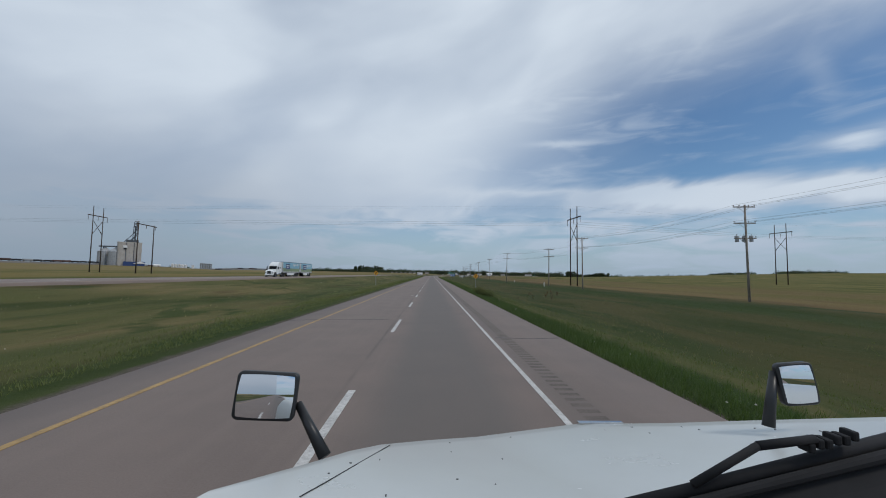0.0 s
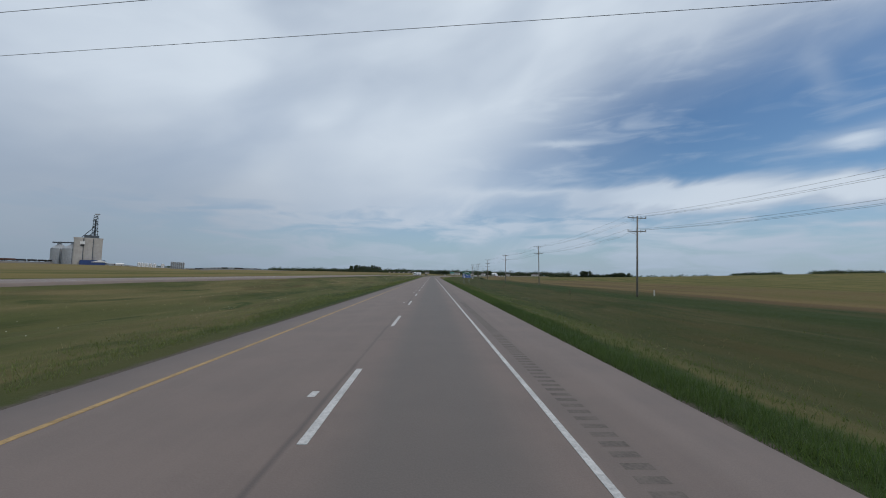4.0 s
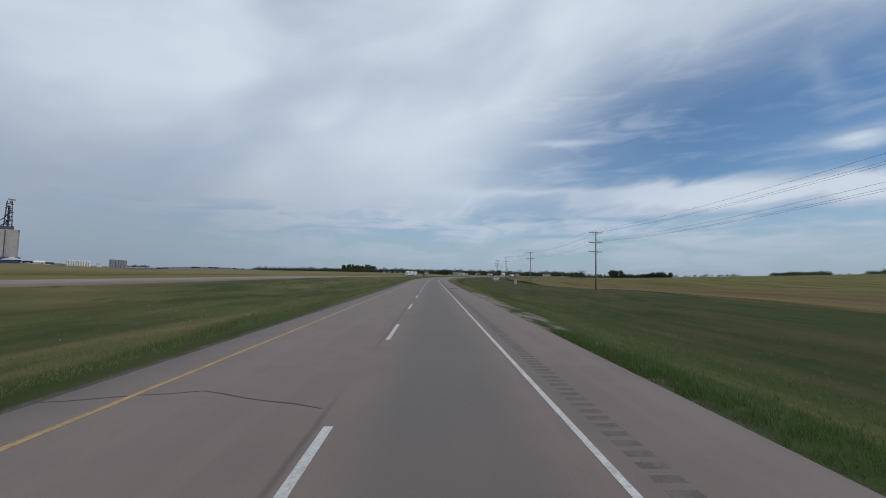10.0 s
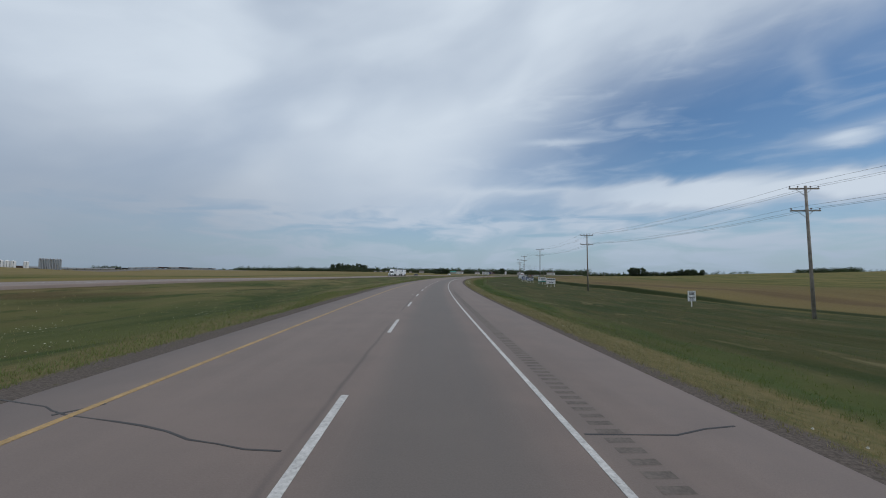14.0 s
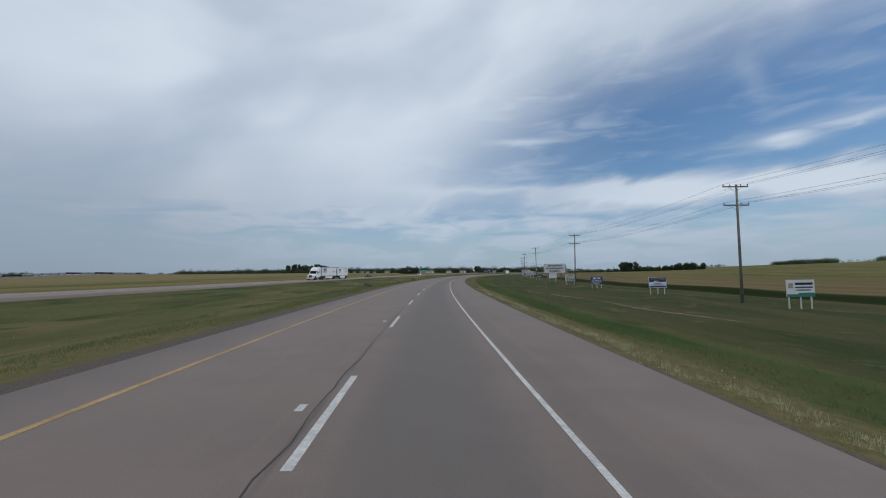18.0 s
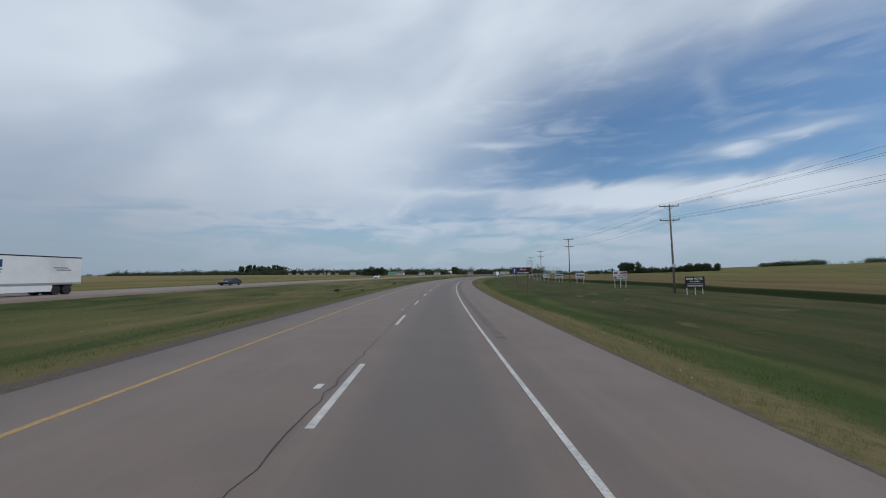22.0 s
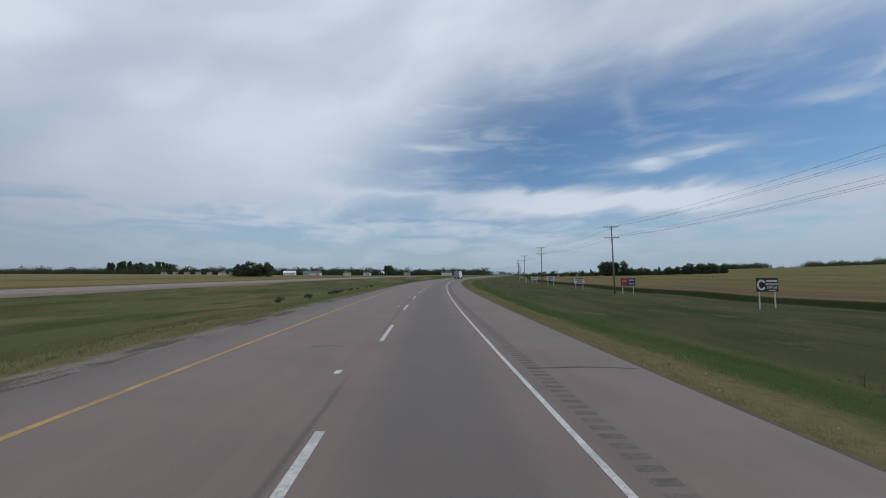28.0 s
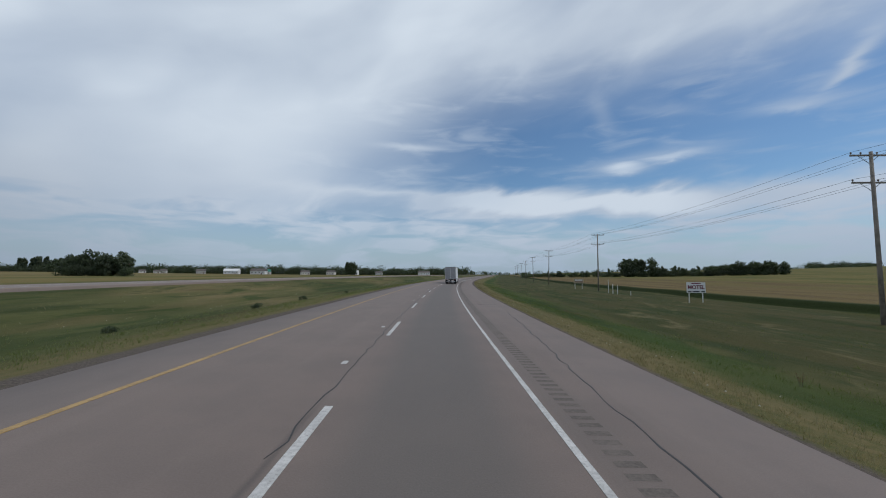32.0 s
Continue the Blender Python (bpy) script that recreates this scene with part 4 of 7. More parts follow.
billboard(562.3, 32.8, 0.3, 2.45, 1.5, N, "navy storage board with white lettering on white posts", 3, [(-.18, .28, .26, .16, W), (.18, .28, .26, .16, W), (-.14, .42, .3, .03, W), (.14, .42, .3, .03, W), (0, -.40, .56, .08, W)], [("STORAGE", 0, -.03, .42, W), ("FENCED COMPOUND", 0, -.24, .235, W)])
billboard(588.0, 34.4, 0.55, 2.9, 1.6, W, "white recreational park board with black lettering on two posts", 2, [(0, -.14, .8, .05, K), (-.3, -.32, .12, .2, K), (-.1, -.32, .1, .2, K), (.1, -.32, .14, .2, K), (.3, -.32, .12, .2, K)], [("GRENFELL", 0, .33, .40, K), ("RECREATIONAL PARK", 0, .08, .345, K)])
billboard(611.4, 34.4, 0.85, 3.0, 1.6, W, "blank white board on two posts", 2)
billboard(640.2, 34.6, 0.8, 2.7, 1.5, K, "black hotel board with white lettering on white posts", 3, [(-.28, .30, .34, .13, W), (0, -.16, .8, .08, SIGN_TAN), (0, -.34, .8, .08, W)], [("HOTEL", .18, .30, .40, W), ("BAR & GRILL", 0, .06, .25, W)])
billboard(667.9, 35.6, 1.7, 2.8, 1.55, W, "white truck stop board with a red panel and navy lettering", 3, [(.24, .27, .44, .34, R), (.24, .33, .36, .08, W), (.24, .20, .30, .08, W), (-.32, .27, .24, .18, K), (-.38, -.33, .20, .26, SIGN_BROWN), (-.38, -.30, .12, .06, W)], [("TRAVEL CENTER", .12, -.06, .25, N), ("TRUCK STOP", .18, -.31, .29, N)])
billboard(698.7, 36, 1.45, 2.6, 1.5, W, "white board with a blue emblem and grey writing on two posts", 2, [(.14, .04, .6, .28, N), (-.3, .08, .18, .4, B), (0, -.32, .8, .14, SIGN_TAN), (.1, .02, .5, .07, W)])
billboard(725.8, 35.6, 1.15, 2.8, 1.4, W, "white board with a large blue name and grey writing", 3, [(0, .16, .86, .36, N), (-.2, .16, .06, .2, W), (.12, .16, .05, .2, W), (.3, .16, .05, .2, W), (0, -.22, .7, .09, K), (0, -.38, .9, .06, N)])
billboard(755.9, 35.6, 1.0, 2.6, 1.4, W, "white board with small yellow and black emblems on white posts", 2, [(-.22, .06, .3, .34, SIGN_YELLOW), (.22, .1, .34, .26, K), (.1, -.3, .6, .08, K)])
cd_board = billboard(787.0, 35.6, 1.05, 2.4, 1.45, K, "black building supplies board with a white swirl emblem and pale lettering", 2, [(.2, .28, .5, .13, W), (.22, -.40, .36, .06, W)], [("BUILDING", .2, .04, .30, W), ("SUPPLIES", .2, -.20, .30, W)])
ring = bmesh.new()
for k in range(13):
    a0 = 0.7 + k * 0.40
    box(-0.66 + 0.40 * math.cos(a0), -0.040, 1.05 - float(ground_z(787.0, 35.6)) + 0.46 * math.sin(a0), 0.22, 0.01, 0.20, 0, ring)
part("emblem", ring, SIGN_WHITE, cd_board, "white swirl emblem")
billboard(820.8, 36.4, 0.75, 2.8, 1.4, N, "navy and red split board with pale writing", 2, [(-.26, 0, .46, .96, R), (-.26, .12, .3, .2, SIGN_TAN), (.24, .25, .36, .12, W), (.24, 0, .36, .1, R), (.24, -.25, .36, .1, W)])
billboard(848.8, 36, 0.6, 2.55, 1.5, W, "white restaurant board with dark red and black writing", 2, [(0, .3, .86, .2, K), (0, .04, .8, .12, R), (0, -.16, .4, .1, R), (0, -.36, .7, .12, R)])
billboard(879.3, 35.3, 0.85, 2.55, 1.5, W, "white board with blue writing on two posts", 2, [(0, .3, .6, .2, N), (0, .08, .7, .12, N), (0, -.12, .9, .06, K), (0, -.24, .5, .06, K), (-.1, -.36, .4, .06, K), (-.3, -.45, .3, .05, R), (.3, -.45, .3, .05, R)])
billboard(906.8, BL + .6, 0.52, 2.55, 1.4, W, "white motel board with dark red lettering on two posts", 2, [(0, .40, .50, .09, M), (-.35, -.38, .18, .12, K), (-.01, -.38, .36, .12, K), (.36, -.38, .20, .12, K)], [("MOTEL", 0, .02, .72, M)])
billboard(959.2, BL, 0.55, 2.6, 1.2, SIGN_TAN, "tan board with dark writing on two posts", 2, [(0, .2, .7, .2, SIGN_WHITE), (0, -.2, .8, .16, SIGN_BROWN)])
field_sign = base("field_sign", "two small white field signs stacked on one post", "sign")
part("post", box(0, 0.06, 0.75, 0.09, 0.09, 2.3, 0.006), SIGN_POST_WHITE, field_sign)
for z in (1.70, 1.02):
    p = panel(field_sign, z, 1.02, 0.60, SIGN_WHITE)
    for dz, w in ((0.15, 0.74), (0.0, 0.6), (-0.15, 0.66)):
        bar(p, 0, z + dz, w, 0.08, SIGN_BLACK, -0.031)
field_sign.matrix_basis = stand(420.9, 32.0, 2)


def marker_post(s, l, h):
    ob = tagged(part("marker_post", box(0, 0, h / 2 - 0.15, 0.10, 0.10, h + 0.3, 0.01), SIGN_POST_WHITE), "white wooden marker post in the verge grass", "post", "white marker posts")
    ob.matrix_basis = stand(s, l)


for s, l, h in ((111.0, 32.0, 1.1), (113.5, 32.6, 1.1), (938.0, 34.0, 2.7), (935.5, 34.0, 1.8), (933.0, 34.0, 1.65), (926.8, 34.0, 0.7), (168, 35.5, 0.9)):
    marker_post(s, l, h)


def exit_sign(s, l):
    ob = base("exit_sign", "large green overhead-style exit sign far ahead on posts", "road sign")
    post_pair(ob, (-1.9, 1.9), 4.6, -0.4, 0.16, STEEL)
    p = panel(ob, 3.5, 6.0, 2.3, SIGN_GREEN, SIGN_WHITE)
    bar(p, -0.6, 3.9, 3.6, 0.4, SIGN_WHITE)
    bar(p, 0.2, 3.1, 4.2, 0.4, SIGN_WHITE)
    ob.matrix_basis = stand(s, l)


exit_sign(1300, 9.5)


# ---- vehicles ----
def wheel(parent, x, y, r, w, name="wheel"):
    ob = part(name, lathe(((r * 0.55, -w / 2), (r * 0.93, -w / 2), (r, -w * 0.36), (r, w * 0.36), (r * 0.93, w / 2), (r * 0.55, w / 2)), 20, m=pose(x, y, r, 0, 90, 0)), RUBBER, parent)
    part("rim", lathe(((r * 0.20, -w * 0.3), (r * 0.56, -w * 0.47), (r * 0.56, w * 0.47), (r * 0.20, w * 0.3)), 14, m=pose(x, y, r, 0, 90, 0)), CHROME, ob)
    return ob


def profile_body(points, half, inset, mat, name, parent, bevel=0.06):
    """A solid from a side outline of (y, z); its top is drawn in by inset."""
    zs = [p[1] for p in points]
    lo, hi = min(zs), max(zs)
    rows = []
    for f in (-1, -0.94, 0.94, 1):
        row = []
        for y, z in points:
            k = (z - lo) / (hi - lo)
            x = f * (half - inset * k * k)
            row.append((x, y, z - (0.03 if abs(f) == 1 else 0)))
        rows.append(row)
    return part(name, loft(rows), mat, parent)


def trailer(ob, y0, length, axles, side, door=True, reefer=True):
    """A dry or refrigerated van behind y0, running to larger y."""
    z0, z1, half = 1.15, 4.08, 1.30
    body = part("trailer_body", box(0, y0 + length / 2, (z0 + z1) / 2, 2 * half, length, z1 - z0, 0.03), side, ob)
    part("top_rail", box(0, y0 + length / 2, z1 - 0.03, 2 * half + 0.03, length + 0.02, 0.12, 0.01), PLASTIC, body)
    part("bottom_rail", box(0, y0 + length / 2, z0 + 0.06, 2 * half + 0.03, length + 0.02, 0.20, 0.01), TRAILER_GREY, body)
    part("side_skirt", box(half - 0.06, y0 + length * 0.48, 0.78, 0.04, length * 0.5, 0.75), TRAILER_WHITE, body)
    part("side_skirt", box(-half + 0.06, y0 + length * 0.48, 0.78, 0.04, length * 0.5, 0.75), TRAILER_WHITE, body)
    part("chassis", box(0, y0 + length / 2, 1.0, 1.0, length * 0.96, 0.26), PLASTIC, body)
    if reefer:
        part("cooling_unit", box(0, y0 - 0.26, 2.9, 1.9, 0.5, 1.9, 0.06), TRAILER_WHITE, body)
        part("cooling_grille", box(0, y0 - 0.52, 2.6, 1.3, 0.03, 0.9), PLASTIC, body)
        for x in (-0.965, 0.965):
            part("cooling_louvre", box(x, y0 - 0.27, 2.75, 0.03, 0.40, 1.2), PLASTIC, body)
    for k in range(axles):
        y = y0 + length - 1.6 - 1.25 * k
        for x in (-1.02, 1.02):
            wheel(ob, x, y, 0.51, 0.52)
    return body


def tractor(ob, paint, sleeper=True):
    """A long-nosed highway tractor facing smaller y, its bumper at y = 0."""
    cab = profile_body(((2.05, 0.75), (2.05, 1.95), (2.55, 2.75), (3.0, 3.35), (3.7, 3.85), (4.7, 4.0), (4.95, 3.9), (4.95, 0.75)), 1.22, 0.16, paint, "cab", ob)
    profile_body(((0.12, 0.55), (0.02, 1.0), (0.10, 1.45), (0.5, 1.66), (2.1, 1.98), (2.1, 0.75)), 1.08, 0.16, paint, "hood", ob)
    ws = bmesh.new()
    vs = [ws.verts.new(v) for v in ((-1.03, 2.03, 1.97), (1.03, 2.03, 1.97), (0.98, 2.50, 2.72), (-0.98, 2.50, 2.72))]
    ws.faces.new(vs)
    bmesh.ops.solidify(ws, geom=ws.faces[:], thickness=0.03)
    part("windscreen", ws, DARK_GLASS, cab)
    for x in (-1.2, 1.2):
        part("side_window", box(x, 2.95, 2.35, 0.05, 0.75, 0.62, 0.02), DARK_GLASS, cab)
        part("sleeper_window", box(x, 4.2, 2.4, 0.05, 0.35, 0.6, 0.02), DARK_GLASS, cab)
        part("mirror", box(x * 1.18, 2.15, 2.35, 0.22, 0.14, 0.75, 0.04), PLASTIC, cab)
        part("headlight", box(x * 0.72, 0.06, 1.05, 0.34, 0.16, 0.26, 0.04), CHROME, ob)
        part("fuel_tank", rod((x * 0.82, 3.0, 0.78), (x * 0.82, 4.7, 0.78), 0.30, sides=14), CHROME, ob)
        wheel(ob, x * 0.86, 1.15, 0.52, 0.32)
        for y in (5.6, 6.9):
            wheel(ob, x * 0.86, y, 0.51, 0.55)
        part("fender", lathe(((0.60, -0.2), (0.66, -0.2), (0.66, 0.2), (0.60, 0.2)), 16, m=pose(x * 0.88, 1.15, 0.56, 0, 90, 0)), PLASTIC, ob)
    part("grille", box(0, 0.03, 1.15, 0.95, 0.1, 0.75, 0.04), PLASTIC, ob)
    for k in range(5):
        part("grille_bar", box(0, -0.03, 0.86 + 0.14 * k, 0.93, 0.03, 0.03), CHROME, ob)
    part("bumper", box(0, 0.06, 0.55, 2.2, 0.3, 0.38, 0.08), paint, ob)
    part("air_dam", box(0, 0.02, 0.38, 1.7, 0.24, 0.14, 0.03), PLASTIC, ob)
    part("sun_visor", box(0, 2.42, 2.80, 1.96, 0.26, 0.10, 0.03), PLASTIC, cab)
    for x in (-1.17, 1.17):
        part("door_line", box(x, 3.42, 1.75, 0.10, 0.025, 1.7), PLASTIC, cab)
        part("cab_step", box(x * 0.98, 2.75, 0.62, 0.22, 0.7, 0.10, 0.02), STEEL, ob)
        part("side_fairing", box(x, 5.15, 2.5, 0.05, 0.5, 2.6, 0.02), paint, cab)
    part("chassis", box(0, 5.2, 0.95, 0.9, 5.0, 0.28), PLASTIC, ob)
    return cab


def decal(body, x, y0, y1, z0, z1, mat, name="decal"):
    """A painted field on a trailer's flank."""
    part(name, box(x, (y0 + y1) / 2, (z0 + z1) / 2, 0.012, y1 - y0, z1 - z0), mat, body)


def side_text(body, words, x, y, z, size, mat):
    m = Matrix.Translation((x, y, z)) @ (pose(0, 0, 0, 90, 0, 90) if x > 0 else pose(0, 0, 0, 90, 0, -90))
    text("lettering", words, size, mat, body, m)


SKY_PAINT = material("trailer_print_sky_blue", (0.24, 0.47, 0.60), 0.45, grain=0.15, scale=0.6)
FIELD_PAINT = material("trailer_print_field_green", (0.26, 0.34, 0.20), 0.45, grain=0.4, scale=1.0)


def egg_truck():
    ob = base("double_trailer_truck", "white truck with two blue-green printed trailers on the opposite road", "truck")
    tractor(ob, PAINT_WHITE)
    y = 6.0
    for length, axles in ((13.4, 3), (11.0, 3)):
        body = trailer(ob, y, length, axles, TRAILER_WHITE)
        for sx in (1.306, -1.306):
            decal(body, sx, y + 0.1, y + length - 0.1, 2.35, 4.0, SKY_PAINT)
            decal(body, sx, y + 0.1, y + length - 0.1, 1.42, 2.35, FIELD_PAINT)
            decal(body, sx * 1.006, y + 2.0, y + 5.2, 2.05, 3.6, SIGN_NAVY, "emblem_panel")
            decal(body, sx * 1.011, y + 2.4, y + 4.8, 2.95, 3.2, SIGN_WHITE, "emblem_mark")
            decal(body, sx * 1.011, y + 2.6, y + 4.6, 2.45, 2.6, SIGN_WHITE, "emblem_mark")
            side_text(body, "Eggs for Life!", sx * 1.006, y + length - 3.4, 3.4, 0.85, SIGN_WHITE)
        y += length + 1.3
    p = spot(103.1, -42.2)
    ob.matrix_basis = pose(p.x, p.y, float(far_z(99)), 0, 0, 0)


egg_truck()


def white_double():
    ob = base("double_trailer_truck", "white truck with two plain white trailers on the opposite road", "truck")
    tractor(ob, PAINT_WHITE)
    y = 6.2
    for length, axles in ((13.4, 2), (12.0, 2)):
        body = trailer(ob, y, length, axles, TRAILER_WHITE)
        for sx in (1.306, -1.306):
            decal(body, sx, y + 1.6, y + 2.4, 2.9, 3.6, SIGN_NAVY, "emblem_mark")
            decal(body, sx, y + 2.6, y + 2.85, 2.9, 3.6, SIGN_NAVY, "emblem_mark")
            decal(body, sx, y + 3.05, y + 3.9, 2.9, 3.6, SIGN_NAVY, "emblem_mark")
            decal(body, sx, y + 1.6, y + 3.9, 2.62, 2.74, SIGN_TEAL, "emblem_mark")
            decal(body, sx, y + 2.0, y + 3.8, 2.30, 2.5, SIGN_TAN, "emblem_mark")
            decal(body, sx, y + length - 3.2, y + length - 1.6, 2.85, 2.93, SIGN_BLACK, "stripe")
            decal(body, sx, y + length - 2.9, y + length - 1.3, 2.62, 2.70, SIGN_BLACK, "stripe")
        y += length + 1.4
    p = spot(598, -42.0)
    ob.matrix_basis = pose(p.x, p.y, float(far_z(598)), 0, 0, -math.degrees(float(turn_at(612))))


white_double()


def lead_truck():
    """The van trailer that drives ahead, seen from behind."""
    ob = base("semi_trailer_truck", "grey-white semi trailer truck driving ahead in the lane", "truck")
    m = pose(0, 0, 0, 0, 0, 180)
    y0 = -16.2
    body = trailer(ob, y0, 16.2, 2, TRAILER_WHITE)
    for x in (-0.63, 0.63):
        d = part("rear_door", box(x, 0.03, 2.62, 1.20, 0.05, 2.62, 0.015), TRAILER_GREY, ob, "dusty grey rear door")
        for dx in (-0.28, 0.28):
            part("lock_rod", rod((x + dx, 0.075, 1.35), (x + dx, 0.075, 3.9), 0.022, sides=6), STEEL, d)
        for z in (1.6, 2.2, 3.0, 3.7):
            part("hinge", box(x * 1.9, 0.07, z, 0.12, 0.03, 0.08), STEEL, d)
    part("rear_frame", box(0, 0.02, 1.24, 2.6, 0.06, 0.14), STEEL, ob)
    part("door_header", box(0, 0.02, 4.0, 2.6, 0.06, 0.14), STEEL, ob)
    for x in (-1.1, -0.85, 0.85, 1.1):
        part("tail_light", lathe(((0.02, 0), (0.055, 0), (0.055, 0.03), (0.02, 0.04)), 10, m=pose(x, 0.05, 1.05, -90, 0, 0)), TAIL_RED, ob)
    part("bumper_bar", box(0, -0.05, 0.56, 2.3, 0.10, 0.12, 0.01), STEEL, ob)
    for x in (-0.8, 0.8):
        part("bumper_strut", box(x, -0.08, 0.85, 0.08, 0.08, 0.56), STEEL, ob)
        part("mud_flap", box(x * 1.25, -0.45, 0.62, 0.6, 0.02, 0.75), RUBBER, ob)
    part("licence_plate", box(0.3, 0.03, 0.86, 0.30, 0.01, 0.15), SIGN_WHITE, ob)
    cab = profile_body(((-21.5, 0.75), (-21.5, 1.9), (-21.0, 2.8), (-19.5, 3.95), (-17.6, 3.95), (-17.6, 0.75)), 1.22, 0.14, PAINT_WHITE, "cab", ob)
    for x in (-1.3, 1.3):
        part("mirror", box(x * 1.06, -21.2, 2.4, 0.18, 0.14, 0.7, 0.03), PLASTIC, cab)
        wheel(ob, x * 0.78, -22.3, 0.52, 0.32)
        wheel(ob, x * 0.78, -17.9, 0.51, 0.55)
        wheel(ob, x * 0.78, -16.6, 0.51, 0.55)
    p = spot(948, 0.3)
    ob.matrix_basis = pose(p.x, p.y, -float(bank(948)) * 0.3, 0, -math.degrees(math.atan(float(bank(948)))) * -1, 180 - math.degrees(float(turn_at(956))))


lead_truck()


def car(name, label, paint, s, l, tall=1.0):
    """A passenger car facing smaller y; tall stretches its cabin."""
    ob = base(name, label, "car")
    belt_z, roof = 0.94, 0.94 + 0.50 * tall
    body = profile_body(((-2.22, 0.24), (-2.36, 0.42), (-2.38, 0.60), (-2.26, 0.74), (-1.75, 0.86), (-1.0, belt_z), (1.75, belt_z + 0.05), (2.25, belt_z + 0.04), (2.38, 0.80), (2.36, 0.42), (2.22, 0.26)), 0.92, 0.06, paint, "body", ob)
    cabin = profile_body(((-1.02, belt_z - 0.02), (-0.62, belt_z + 0.26 * tall), (-0.20, roof - 0.05), (0.95, roof - 0.04), (1.45, belt_z + 0.28 * tall), (1.88, belt_z + 0.02)), 0.85, 0.20, DARK_GLASS, "windows", body)
    profile_body(((-0.30, roof - 0.07), (-0.15, roof - 0.01), (0.40, roof + 0.02), (0.92, roof), (1.12, roof - 0.08)), 0.66, 0.06, paint, "roof", cabin)
    for x in (-1, 1):
        for (y0, z0), (y1, z1) in (((-1.02, belt_z), (-0.22, roof - 0.05)), ((0.30, belt_z), (0.34, roof - 0.03)), ((1.86, belt_z + 0.03), (1.02, roof - 0.06))):
            part("pillar", rod((x * 0.85, y0, z0), (x * 0.66, y1, z1), 0.035, 0.03, 6), paint, cabin)
        for y in (-1.42, 1.40):
            part("wheel_arch", lathe(((0.02, 0.0), (0.40, 0.0), (0.40, 0.03), (0.02, 0.035)), 16, m=pose(x * 0.915 - 0.015, y, 0.36, 0, 90, 0)), PLASTIC, body)
            wheel(ob, x * 0.84, y, 0.33, 0.22)
        part("headlight", box(x * 0.66, -2.27, 0.66, 0.40, 0.16, 0.12, 0.03), CHROME, ob)
        part("tail_light", box(x * 0.68, 2.33, 0.84, 0.36, 0.08, 0.13, 0.02), TAIL_RED, ob)
        part("mirror", box(x * 1.0, -0.72, 1.0, 0.16, 0.10, 0.12, 0.03), paint, ob)
        part("door_handle", box(x * 0.925, 0.18, 0.84, 0.02, 0.16, 0.025), CHROME, ob)
    part("grille", box(0, -2.37, 0.50, 1.0, 0.05, 0.20, 0.02), PLASTIC, ob)
    p = spot(s, l)
    ob.matrix_basis = pose(p.x, p.y, float(far_z(s)), 0, 0, -math.degrees(float(turn_at(s))))


car("sedan_car", "charcoal sedan car on the opposite carriageway", CAR_BLACK, 660.5, -41.8)
car("white_van", "small white van far along the opposite carriageway", PAINT_WHITE, 766, -41, 1.25)


# ---- far things: elevator, bins, railway, town and trees ----
def station_of(x, y):
    """Station and offset of a plan position."""
    s, l = y, x
    for _ in range(40):
        px, py = at(s, l)
        h = float(turn_at(s)) if abs(l) <= WIDE else 0.19
        dx, dy = x - float(px), y - float(py)
        s += 0.8 * (dx * math.sin(h) + dy * math.cos(h))
        l += 0.8 * (dx * math.cos(h) - dy * math.sin(h))
    return s, l


def on_ground(x, y, spin=0.0, dz=0.0):
    s, l = station_of(x, y)
    return pose(x, y, float(rolling(s, l)) + dz, 0, 0, spin)


